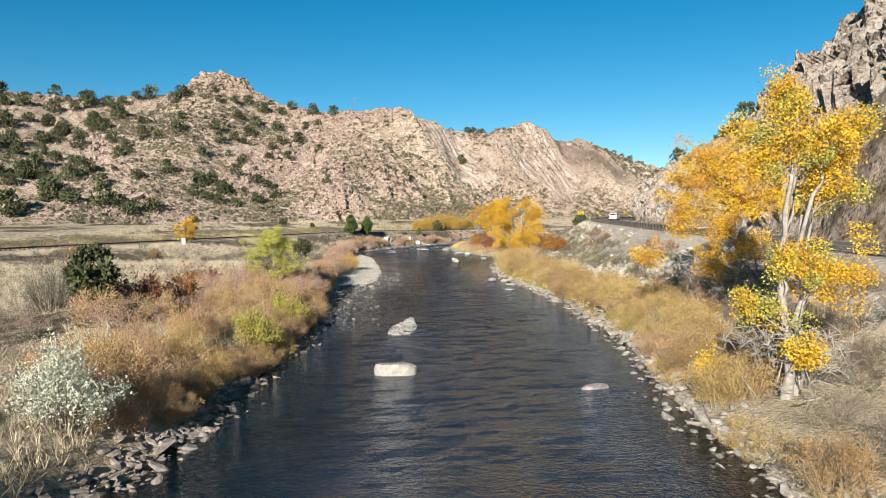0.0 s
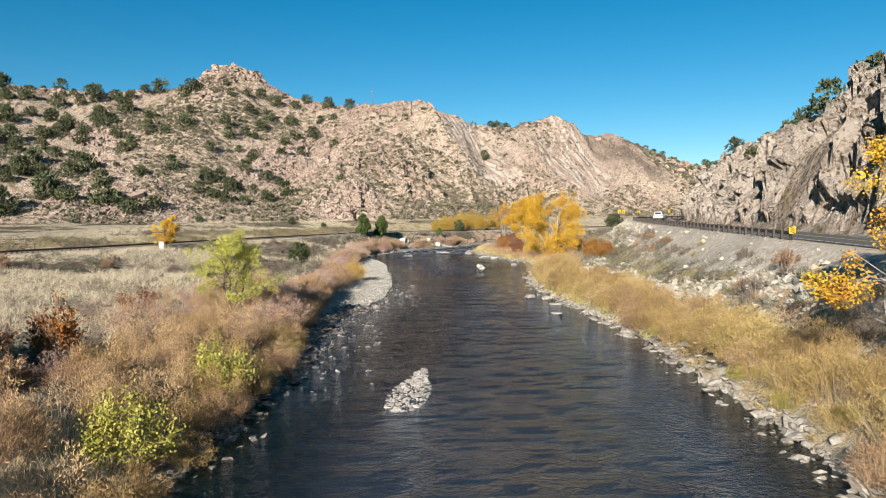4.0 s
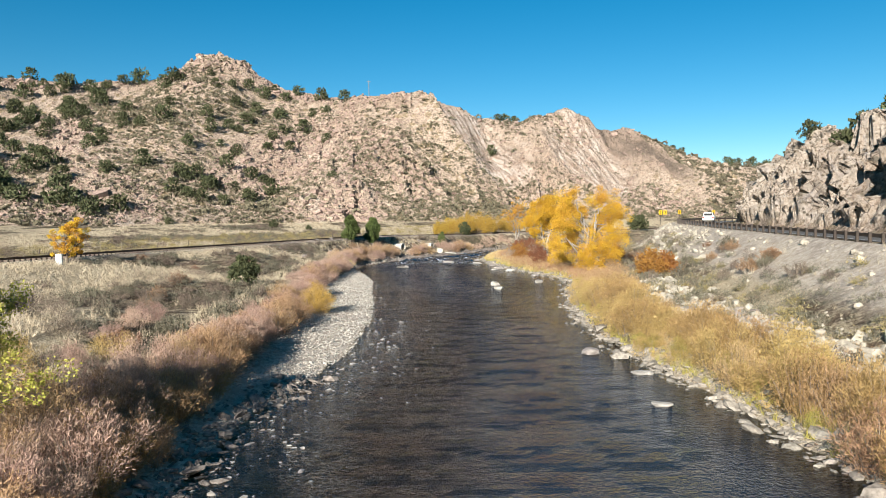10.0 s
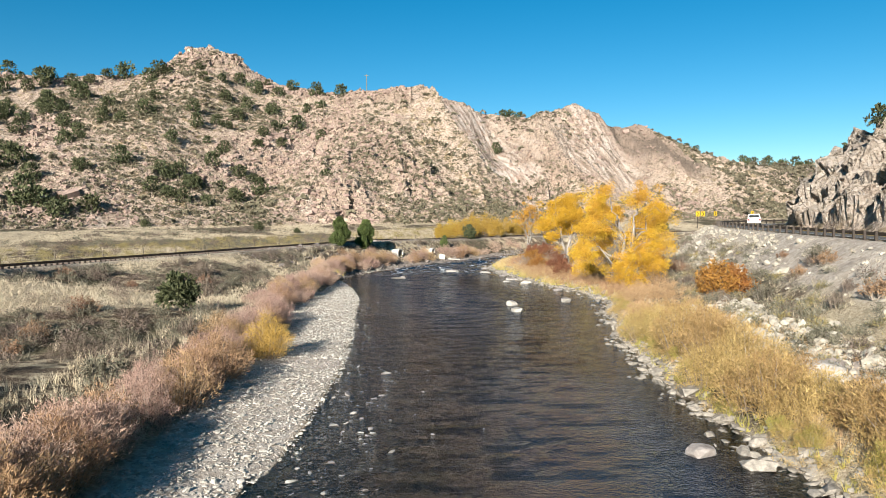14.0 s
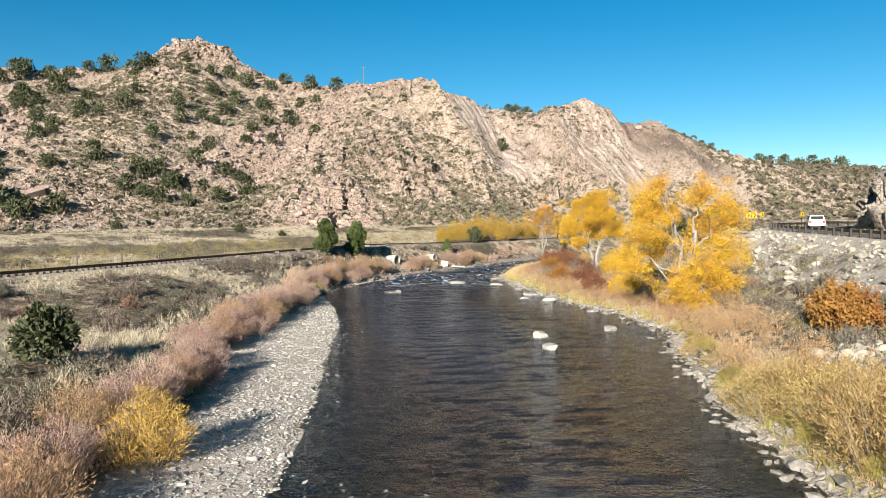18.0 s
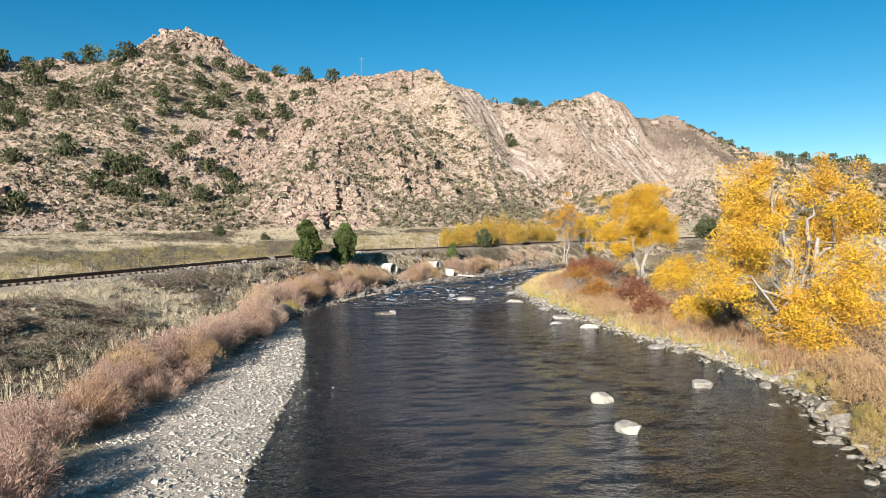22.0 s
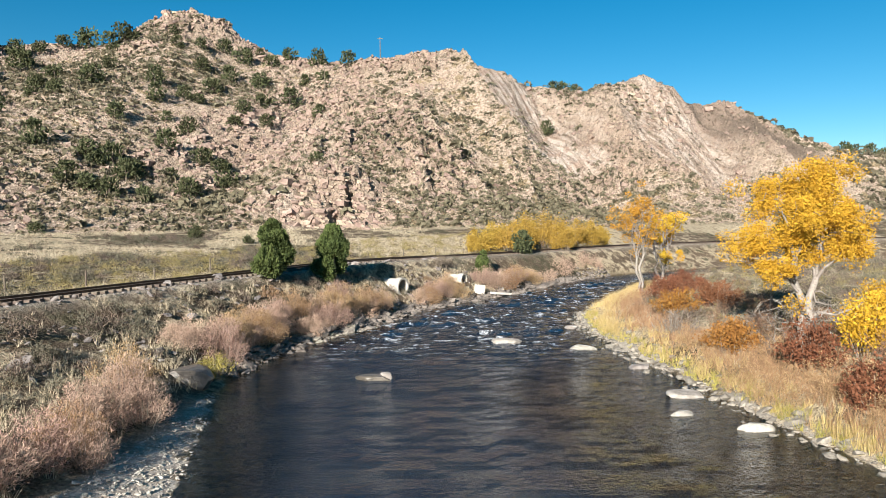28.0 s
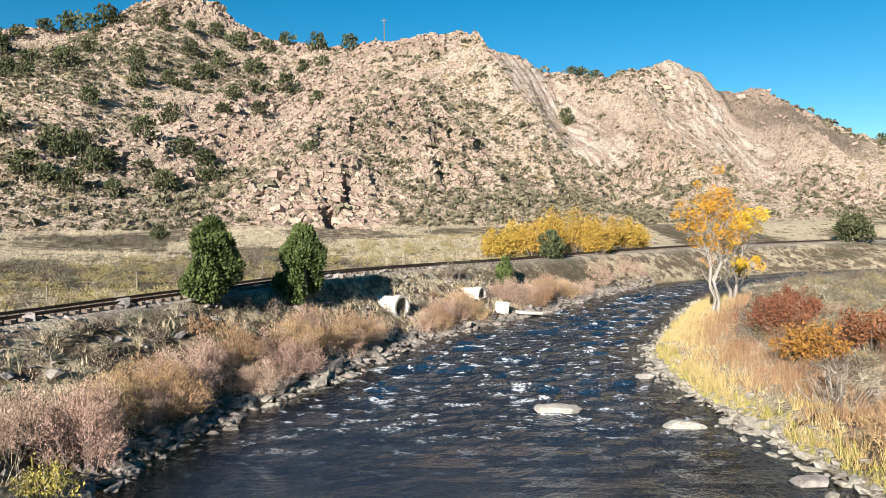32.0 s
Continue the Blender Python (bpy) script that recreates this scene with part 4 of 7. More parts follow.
def feathers(seed, height, radius, stems, count):
    """A willow clump: leaning stems, and a haze of fine upright twig ends that thins towards an uneven outline."""
    r = np.random.default_rng(seed)
    a, q = r.uniform(0, 2 * np.pi, stems), np.sqrt(r.uniform(0, 1, stems))
    lump = 0.82 + 0.26 * np.sin(2 * a + r.uniform(0, 6)) * np.sin(3 * a + r.uniform(0, 6))
    base = np.column_stack([np.cos(a) * q * radius * 0.4, np.sin(a) * q * radius * 0.4, np.full(stems, -0.12)])
    tip = np.column_stack([np.cos(a) * q * radius * lump, np.sin(a) * q * radius * lump, height * (1 - 0.55 * q ** 2.0) * r.uniform(0.7, 1.0, stems)])
    sv, sq, st = blades(base, tip, r.uniform(0.015, 0.035, stems), r)
    pick = r.integers(0, stems, count)
    k = 1 - 0.80 * r.random(count) ** 1.25
    way = tip[pick] - base[pick]
    way /= np.linalg.norm(way, axis=1)[:, None]
    plume = 0.105 * height * (0.30 + 0.95 * np.sin(np.pi * np.clip(k * 0.86, 0, 1)))[:, None]
    off = r.normal(size=(count, 3)) * np.array([1, 1, 0.6])
    b = base[pick] + (tip[pick] - base[pick]) * k[:, None] + off * plume * 0.62
    d = way * 0.7 + off * 0.5 + r.normal(size=(count, 3)) * 0.55 + np.array([0, 0, 0.2])
    d /= np.linalg.norm(d, axis=1)[:, None]
    b[:, 2] = np.maximum(b[:, 2], 0.02)
    fv, ff = sprigs(b, d * (r.uniform(0.04, 0.10, count) * height ** 0.7)[:, None], r.uniform(0.011, 0.022, count) * height ** 0.5, r)
    return (sv, [sq, st]), (fv, ff)


def willow(name, at, seed, material, label, category, group, height, radius, stems=44, count=5200):
    (sv, sf), (fv, ff) = feathers(seed, height, radius, stems, count)
    ob = thing(name, at, label, category, group)
    s, f = new("woody_base", mesh_of("woody_base", sv, sf, GREY_TWIG)), new("foliage", mesh_of("foliage", fv, ff, material))
    s.parent = f.parent = ob
    return ob


def shrub(name, at, seed, material, label, category="shrub", group="", height=2.0, radius=1.3, stems=50, twigs=330, leaf_count=1150, leaf=0.10, twig_material=None, upright=0.35):
    (sv, sf), (fv, ff) = shrub_parts(seed, height, radius, stems, twigs, leaf_count, leaf, upright=upright)
    ob = thing(name, at, label, category, group)
    s = new("woody_base", mesh_of("woody_base", sv, sf, twig_material or GREY_TWIG))
    f = new("foliage", mesh_of("foliage", fv, ff, material))
    s.parent = f.parent = ob
    return ob


def limb_path(start, end, r, bends=5, wob=0.12):
    k = np.linspace(0, 1, bends)[:, None]
    p = start + (end - start) * k
    n = np.linalg.norm(end - start)
    p[1:-1] += r.normal(size=(bends - 2, 3)) * n * wob * 0.5
    p[:, 2] += n * 0.10 * np.sin(np.pi * k[:, 0])
    return p


def leafy_tree(name, at, seed, label, category, height, spread, trunks, limbs, clumps, leaf_count, leaf, bark, leaf_mats, bare=0.15, skirt=0.15, trunk_r=0.28, hollow=0.5, group="", dead=0, masses=()):
    """A broad-leaved tree: leaning trunks, limbs, twigs and clumps of single leaves with gaps between."""
    r = np.random.default_rng(seed)
    ob = thing(name, at, label, category, group)
    wood, ends = [], []
    trunk_tops = []
    for k in range(trunks):
        a = 2 * np.pi * (k + r.uniform(0, 0.6)) / max(trunks, 1)
        lean = spread * (0.10 if trunks == 1 else 0.30)
        top = np.array([np.cos(a) * lean, np.sin(a) * lean, height * r.uniform(0.55, 0.72)])
        base = np.array([np.cos(a) * 0.25 * (trunks > 1), np.sin(a) * 0.25 * (trunks > 1), -0.35])
        p = limb_path(base, top, r, 7, 0.05)
        rad = trunk_r * np.linspace(1.0, 0.38, 7)
        rad[0] *= 1.35
        wood.append(tube(p, rad, 8))
        trunk_tops.append((p, rad))
    trunk_ob = new("trunk", mesh_of("trunk", *merge(wood), bark, True))
    trunk_ob.parent = ob
    wood, twig_b, twig_t = [], [], []
    for k in range(limbs if not masses else 0):
        p, rad = trunk_tops[k % len(trunk_tops)]
        s = r.uniform(0.18, 1.0)
        j = s * 6
        start = p[int(min(j, 5))] + (p[min(int(j) + 1, 6)] - p[int(min(j, 5))]) * (j - int(j) if j < 6 else 1)
        a = r.uniform(0, 2 * np.pi)
        reach = spread * r.uniform(0.45, 0.95) * (0.55 + 0.7 * math.sin(math.pi * min(max(s, 0.15), 0.95)))
        rise = height * (skirt + (1 - skirt) * s ** 1.1) * r.uniform(0.86, 1.04)
        end = np.array([start[0] * 0.4 + np.cos(a) * reach, start[1] * 0.4 + np.sin(a) * reach, max(rise, start[2] * 0.55)])
        if s > 0.85:
            end[:2] *= 0.6
        q = limb_path(start, end, r, 6, 0.16)
        wood.append(tube(q, trunk_r * 0.36 * np.linspace(1, 0.16, 6), 5))
        for _ in range(3):
            b = q[r.integers(2, 6)]
            e = b + np.array([r.normal() * 0.16 * spread, r.normal() * 0.16 * spread, abs(r.normal()) * 0.10 * height])
            w = limb_path(b, e, r, 4, 0.2)
            wood.append(tube(w, trunk_r * 0.13 * np.linspace(1, 0.2, 4), 4))
            ends.append(e)
        ends.append(end)
        for b in (q[3], q[4], q[5]):
            for _ in range(6):
                twig_b.append(b)
                twig_t.append(b + r.normal(size=3) * np.array([0.11, 0.11, 0.07]) * spread)
    home = []
    for mx, my, mz, mr in masses:
        goal = np.array([mx, my, mz])
        p, rad = trunk_tops[int(np.argmin([np.linalg.norm(q[-1] - goal) for q, _ in trunk_tops]))]
        start = p[int(np.argmin(np.abs(p[:, 2] - 0.62 * mz)))]
        q = limb_path(start, goal, r, 6, 0.14)
        wood.append(tube(q, trunk_r * 0.42 * np.linspace(1, 0.2, 6), 6))
        for _ in range(9):
            e = goal + r.normal(size=3) * mr * np.array([0.6, 0.6, 0.5])
            wood.append(tube(limb_path(q[r.integers(3, 6)], e, r, 4, 0.2), trunk_r * 0.12 * np.linspace(1, 0.2, 4), 4))
            twig_b.append(q[5]), twig_t.append(e)
        home += [goal + r.normal(size=3) * mr * np.array([0.55, 0.55, 0.5]) for _ in range(int(15 * mr * mr) + 6)]
    for k in range(dead):
        a = r.uniform(0, 2 * np.pi)
        b = np.array([np.cos(a) * 0.4, np.sin(a) * 0.4, height * r.uniform(0.05, 0.3)])
        e = np.array([np.cos(a) * spread * r.uniform(0.6, 1.05), np.sin(a) * spread * r.uniform(0.6, 1.05), height * r.uniform(0.02, 0.25)])
        q = limb_path(b, e, r, 6, 0.22)
        wood.append(tube(q, trunk_r * r.uniform(0.1, 0.26) * np.linspace(1, 0.15, 6), 5))
        for _ in range(26):
            s = q[r.integers(2, 6)]
            twig_b.append(s)
            twig_t.append(s + r.normal(size=3) * np.array([0.12, 0.12, 0.09]) * spread)
    limb_ob = new("branchwork", mesh_of("branchwork", *merge(wood), bark, True))
    limb_ob.parent = ob
    tv, tq, tt = blades(np.array(twig_b), np.array(twig_t), np.full(len(twig_b), 0.03), r)
    twig_ob = new("twig_spray", mesh_of("twig_spray", tv, [tq, tt], bark if dead else GREY_TWIG))
    twig_ob.parent = ob
    twig_ob["kind"] = "stuff"
    ends = np.array(home if masses else ends)
    ends = ends[r.permutation(len(ends))][: max(int(len(ends) * (1 - bare)), 3)]
    while len(ends) < clumps:
        ends = np.concatenate([ends, ends[: clumps - len(ends)] + r.normal(size=(min(len(ends), clumps - len(ends)), 3)) * 0.09 * spread])
    ends = ends[:clumps]
    lot = np.arange(len(ends)) % len(leaf_mats)
    for k, mat in enumerate(leaf_mats):
        mine = ends[lot == k]
        n = int(leaf_count * len(mine) / len(ends))
        which = r.integers(0, len(mine), n)
        d = r.normal(size=(n, 3))
        d /= np.linalg.norm(d, axis=1)[:, None]
        size = (0.055 + 0.05 * r.random(len(mine)))[which] * (spread + height * 0.5)
        d *= (size * r.uniform(hollow, 1.0, n) ** 0.7)[:, None] * np.array([1, 1, 0.88]) * r.uniform(0.75, 1.1, (n, 1))
        lv, lf = leaves(mine[which] + d, r.uniform(0.6, 1.25, n) * leaf, r, 0.2)
        c = new("crown", mesh_of("crown", lv, lf, mat))
        c.parent = ob
    return ob


def juniper(name, at, seed, label, height, radius, material, sprays=520, cone=False, group="", category="juniper"):
    """A dense evergreen: short trunk and tufts of scale foliage in an uneven crown."""
    r = np.random.default_rng(seed)
    ob = thing(name, at, label, category, group)
    v, f = tube([(0, 0, -0.3), (0.05, 0, height * 0.25), (0, 0.05, height * 0.6)], [radius * 0.12, radius * 0.09, radius * 0.04], 6)
    t = new("trunk", mesh_of("trunk", v, f, DARK_BARK))
    t.parent = ob
    lobes = 26
    la, lz = r.uniform(0, 2 * np.pi, lobes), r.uniform(0.12, 0.95, lobes)
    prof = (1.02 - lz) ** 0.75 if cone else np.sin(np.pi * np.clip(lz * 0.86 + 0.14, 0, 1)) ** 0.6
    lr = radius * prof * r.uniform(0.5, 0.85, lobes)
    centre = np.column_stack([np.cos(la) * lr, np.sin(la) * lr, lz * height])
    which = r.integers(0, lobes, sprays)
    d = r.normal(size=(sprays, 3))
    d /= np.linalg.norm(d, axis=1)[:, None]
    size = radius * (0.36 if cone else 0.46) * (0.55 + 0.6 * prof[which])
    b = centre[which] + d * (size * 0.55)[:, None] * np.array([1, 1, 0.9])
    e = centre[which] + d * (size * r.uniform(0.85, 1.2, sprays))[:, None] + np.array([0, 0, 0.10 * radius])
    b[:, 2], e[:, 2] = np.maximum(b[:, 2], 0.05), np.maximum(e[:, 2], 0.08)
    bv, bq, bt = blades(b, e, np.full(sprays, radius * (0.15 if sprays < 2000 else 0.07)), r)
    lv, lf = leaves(centre[which] + d * (size * r.uniform(0.7, 1.1, sprays))[:, None], np.full(sprays, radius * (0.2 if sprays < 2000 else 0.10)), r)
    c = new("crown", mesh_of("crown", np.concatenate([bv, lv]), [np.concatenate([bq, lf + len(bv)]), bt], material))
    c.parent = ob
    return ob


def settle(x, y, sink=0.05):
    return x, y, ground_z(x, y) - sink


# willow thickets: a few shrubs, copied along both banks
KINDS = {}
for key, mat, label, hgt, rad in (
        ("gold", WILLOW_GOLD, "golden autumn willow shrub with fine upright twigs on the bank", 2.3, 1.75),
        ("tan", WILLOW_TAN, "tan feathery willow shrub with dry twigs on the bank", 2.1, 1.7),
        ("pink", WILLOW_PINK, "pinkish brown bare-twigged willow shrub on the bank", 1.9, 1.6),
        ("lime", WILLOW_LIME, "yellow-green willow shrub by the water", 1.3, 1.0)):
    KINDS[key] = [willow("willow_shrub", (0, -80 - 4 * k, ground_z(0, -80 - 4 * k)), 100 + 17 * k + len(key), mat, label, "shrub", key + " willow thicket", hgt, rad) for k in range(3)]


def plant(key, x, y, size, turn, sink=0.08):
    src = KINDS[key][int(turn * 7.3) % 3]
    ob = copy_thing(src, pose(x, y, ground_z(x, y) - sink, 0, 0, turn))
    ob.scale = (size, size, size * (0.88 + 0.24 * ((turn * 0.37) % 1.0)))
    return ob


KEEP_CLEAR = [(-14.2, 152.6), (-13.6, 150.0), (-13.5, 156.0), (-7.4, 186.6), (-6.8, 184.0), (-6.2, 181.5), (-0.9, 195.4), (-0.6, 193.0), (0.8, 194.6)]


def thicket(side, y0, y1, near, far_edge, count, keys, seed, lo=0.75, hi=1.2):
    """Shrubs between two distances from the water's edge."""
    r = np.random.default_rng(seed)
    bank = LEFT_BANK if side < 0 else RIGHT_BANK
    for k in range(count):
        y = y0 + (y1 - y0) * (k + r.uniform(0, 1)) / count
        off = r.uniform(near, far_edge) + (lerp(GRAVEL_W, y) if side < 0 else 0)
        x = lerp(bank, y) + side * off
        if min(math.hypot(x - cx, y - cy) for cx, cy in KEEP_CLEAR) < 2.3:
            continue
        plant(keys[r.integers(0, len(keys))], float(x), float(y), r.uniform(lo, hi), r.uniform(0, 360))


thicket(-1, -4, 22, 2.2, 9, 18, ["gold", "tan", "tan"], 1, 0.5, 0.75)
thicket(-1, 22, 60, 0.3, 5.0, 46, ["gold", "tan", "tan", "tan"], 2, 0.55, 0.9)
thicket(-1, 58, 82, 0.2, 2.6, 24, ["tan", "pink", "pink"], 3, 0.85, 1.2)
thicket(-1, 60, 84, 4.6, 7.0, 9, ["pink", "pink", "gold"], 16, 0.6, 0.9)
thicket(-1, 24, 74, -0.1, 0.9, 34, ["tan", "tan", "gold"], 15, 0.5, 0.8)
thicket(-1, 74, 152, 0.4, 2.4, 48, ["pink", "pink", "tan"], 4, 0.8, 1.15)
thicket(-1, 70, 88, 0.0, 2.0, 5, ["pink", "tan"], 14, 0.9, 1.2)
thicket(-1, 156, 206, 0.5, 2.6, 46, ["pink", "pink", "pink", "tan"], 5, 0.9, 1.25)
thicket(1, -4, 34, 0.9, 2.6, 9, ["gold", "gold", "tan"], 7, 0.7, 1.0)
thicket(1, 30, 75, 0.7, 4.6, 40, ["gold", "gold", "gold", "tan"], 8, 0.8, 1.1)
thicket(1, 75, 104, 0.8, 3.9, 28, ["gold", "gold", "gold"], 9, 0.9, 1.25)
thicket(1, 40, 120, 0.7, 1.7, 30, ["lime"], 12, 0.5, 0.85)


def infill(name, side, y0, y1, near, far_edge, count, height, material, seed, label):
    """The far rest of a thicket, joined: shrubs behind those that can be told apart."""
    r = np.random.default_rng(seed)
    kinds = [feathers(seed + k, 1.0, 0.8, 16, 1150)[1] for k in range(3)]
    y = r.uniform(y0, y1, count)
    off = r.uniform(near, far_edge, count) + (lerp(GRAVEL_W, y) if side < 0 else 0)
    p, _ = on_land(np.column_stack([lerp(LEFT_BANK if side < 0 else RIGHT_BANK, y) + side * off, y]), 0.08)
    clear = np.min([np.hypot(p[:, 0] - cx, p[:, 1] - cy) for cx, cy in KEEP_CLEAR], axis=0) > 2.3
    p = p[clear]
    count = len(p)
    vs, fs, base = [], [], 0
    for k in range(count):
        v, f = kinds[k % 3]
        t = r.uniform(0, 6.28)
        h = height * r.uniform(0.65, 1.15)
        m = np.array([[math.cos(t), -math.sin(t), 0], [math.sin(t), math.cos(t), 0], [0, 0, 1]]) * h
        vs.append(v @ m.T + p[k])
        fs.append(f + base)
        base += len(v)
    stuff(name, (np.concatenate(vs), np.concatenate(fs)), material, label, "thicket")


infill("willow_thicket", -1, 0, 66, 1.2, 9.0, 95, 1.75, WILLOW_TAN, 501, "tan willow thicket covering the west bank")
infill("willow_thicket", -1, 52, 82, 0.6, 2.8, 30, 1.5, WILLOW_PINK, 502, "pinkish willow thicket along the west bank")
infill("willow_thicket", -1, 82, 152, 0.3, 2.0, 60, 1.6, WILLOW_PINK, 503, "pinkish willow fringe behind the gravel bar")
infill("willow_thicket", 1, 36, 108, 1.2, 4.4, 100, 1.8, WILLOW_GOLD, 504, "golden willow thicket along the east bank")
infill("willow_thicket", 1, 100, 160, 1.0, 6.0, 110, 1.55, WILLOW_TAN, 505, "tan willow thicket along the east bank")
infill("willow_thicket", 1, 8, 130, 0.35, 1.6, 110, 1.0, WILLOW_GOLD, 507, "low golden willow fringe at the east water edge")
infill("willow_thicket", -1, 34, 62, 5.0, 11.0, 30, 1.4, WILLOW_PINK, 508, "purplish willow thicket behind the west bank")
infill("brush_thicket", 1, 138, 190, 4.6, 14.0, 75, 1.45, BROWN_BRUSH, 510, "brown thinning brush on the river point")
# dead brush under the tree, also added to darken its shadow zone
infill("dead_thicket", 1, 4, 50, 2.2, 10.0, 115, 1.4, DEAD, 511, "dark leafless thicket round a cottonwood")
infill("dead_thicket", -1, 24, 110, 5.0, 16.0, 60, 1.35, DEAD, 509, "dark leafless thicket in the west meadow")
infill("willow_thicket", -1, 155, 222, 0.3, 3.0, 90, 1.75, WILLOW_PINK, 506, "pinkish willows on the bank below the railway")

# ---- trees and shrubs that stand out ----
leafy_tree("cottonwood", settle(13.3, 25.0), 11, "tall half-bare cottonwood with golden leaves and dead grey limbs", "tree", 9.6, 2.4, 2, 0, 190, 44000, 0.09,
           PALE_BARK, [LEAF_YELLOW, LEAF_YELLOW, LEAF_LIME], 0.0, 0.10, 0.2, 0.3, dead=44,
           masses=((0.0, 0.3, 10.5, 0.75), (0.9, 0.4, 9.2, 1.0), (-0.4, -0.4, 8.9, 1.0), (1.9, 0.2, 9.4, 0.75), (1.6, 0.6, 7.6, 0.8), (1.1, -0.6, 4.4, 0.85), (-1.3, -0.5, 3.3, 0.6), (-0.2, -1.0, 5.0, 0.6), (0.2, -1.2, 1.8, 0.45), (2.2, 1.2, 8.4, 0.7)))
leafy_tree("cottonwood", settle(18.4, 40.5), 12, "golden cottonwood with a grey leaning trunk and hanging boughs", "tree", 8.6, 3.4, 2, 0, 230, 44000, 0.10,
           PALE_BARK, [LEAF_YELLOW, LEAF_YELLOW, LEAF_ORANGE], 0.0, 0.10, 0.24, 0.3, dead=30,
           masses=((-1.8, 0, 7.6, 1.3), (0.4, 0.3, 8.2, 1.3), (-2.5, -0.5, 5.8, 1.2), (-0.2, -1.0, 5.8, 1.2), (-3.1, -0.4, 4.5, 0.8), (-1.4, -1.2, 4.2, 0.9), (-4.8, 0.3, 2.6, 0.65), (1.6, 0.5, 7.4, 1.2), (-0.5, 1.4, 7.2, 1.3), (1.2, -0.8, 5.6, 1.0), (-1.6, -1.2, 2.4, 0.8), (0.8, -1.6, 3.2, 0.9), (2.6, 0.2, 5.8, 0.9)))
shrub("young_cottonwood", settle(11.4, 26.6), 98, LEAF_YELLOW, "low yellow leafy sapling below a cottonwood", height=2.0, radius=1.2, stems=40, twigs=300, leaf_count=2200, leaf=0.09)
leafy_tree("cottonwood", settle(19.5, 132.0), 21, "large golden cottonwood with pale forked trunk on the bank", "tree", 10.0, 4.0, 3, 0, 460, 100000, 0.105,
           PALE_BARK, [LEAF_ORANGE, LEAF_YELLOW, LEAF_ORANGE], 0.0, 0.06, 0.28, 0.3, dead=12,
           masses=((-3.0, 0.4, 7.9, 1.6), (-2.9, -0.6, 9.4, 1.0), (1.0, 0.8, 9.0, 1.0), (2.3, -0.5, 7.9, 1.3), (3.2, 0.6, 6.9, 1.0), (-3.4, -1.2, 6.3, 1.4), (-1.1, 1.4, 7.3, 1.0), (2.7, -1.0, 4.8, 1.3),
                   (1.0, 1.6, 5.2, 1.0), (0.1, -1.8, 3.3, 1.6), (1.9, -1.4, 2.5, 1.4), (-1.1, -1.6, 1.8, 1.3), (-3.6, 0.8, 3.9, 1.1), (-4.6, -0.8, 3.3, 0.8), (0.1, -2.0, 0.9, 1.0), (-2.0, 2.2, 5.0, 1.3), (2.2, 2.2, 6.4, 1.2)))
leafy_tree("cottonwood", settle(17.7, 157.0), 22, "bright yellow cottonwood above red brush", "tree", 9.4, 3.4, 2, 0, 260, 68000, 0.11,
           PALE_BARK, [LEAF_YELLOW], 0.0, 0.12, 0.24, 0.3, dead=12,
           masses=((0.5, 0.0, 8.7, 1.3), (-1.7, 0.5, 7.6, 1.0), (1.5, -0.6, 6.4, 1.3), (-0.7, -0.9, 6.6, 1.2), (-2.7, 0.3, 5.1, 1.1), (-0.2, 0.9, 5.0, 1.1), (2.5, 0.4, 5.1, 0.9), (3.2, -0.8, 2.1, 1.1), (-2.0, -0.9, 3.7, 0.8), (0.6, 1.6, 7.2, 1.2)))
leafy_tree("cottonwood", settle(16.8, 191.0), 23, "sparse amber cottonwood with white bare trunks at the river bend", "tree", 9.6, 2.6, 4, 28, 60, 5200, 0.16,
           PALE_BARK, [LEAF_ORANGE], 0.35, 0.5, 0.12, 0.4)
leafy_tree("cottonwood", settle(21.0, 199.0), 24, "thin amber cottonwood behind white trunks", "tree", 8.0, 2.8, 3, 22, 70, 8000, 0.17, PALE_BARK, [LEAF_ORANGE, LEAF_YELLOW], 0.2, 0.25, 0.16, 0.4)
leafy_tree("cottonwood", settle(-36.0, 114.0), 25, "small orange-yellow cottonwood in the dry meadow", "tree", 4.0, 1.8, 2, 26, 90, 9000, 0.13, DARK_BARK, [LEAF_YELLOW, LEAF_ORANGE], 0.05, 0.15, 0.12)
leafy_tree("ash_tree", settle(-12.2, 61.5), 26, "lime-green young tree above tan willows", "tree", 4.9, 2.3, 4, 34, 150, 21000, 0.085, DARK_BARK, [LEAF_LIME], 0.05, 0.12, 0.08)
for k, (x, y, s) in enumerate(((3.5, 222, 1.0), (7.5, 226, 1.15), (11.5, 227, 1.2), (15.0, 229, 1.05), (18.5, 232, 0.9), (9.0, 232, 1.0), (0.8, 219, 0.75), (5.6, 219.5, 0.85), (13.2, 222.5, 0.8), (21.0, 236, 0.7))):
    shrub("box_elder", settle(x, y), 40 + k, LEAF_MUSTARD, "rounded mustard-yellow streamside tree in a grove", "tree", "yellow grove", 5.2 * s, 3.0 * s, 60, 300, 4600, 0.2)

shrub("boxelder_shrub", settle(-8.6, 37.8), 61, LEAF_LIME, "bright lime-green leafy shrub leaning over the water", height=2.3, radius=1.7, stems=50, twigs=380, leaf_count=4000, leaf=0.10)
shrub("boxelder_shrub", settle(-8.4, 45.6), 62, LEAF_LIME, "bright lime-green leafy shrub leaning over the water", height=2.4, radius=1.8, stems=50, twigs=380, leaf_count=4000, leaf=0.10)
shrub("russian_olive", settle(-10.6, 21.5), 63, LEAF_SILVER, "silvery grey-green shrub above river cobbles", height=3.0, radius=1.7, stems=60, twigs=500, leaf_count=6000, leaf=0.085)
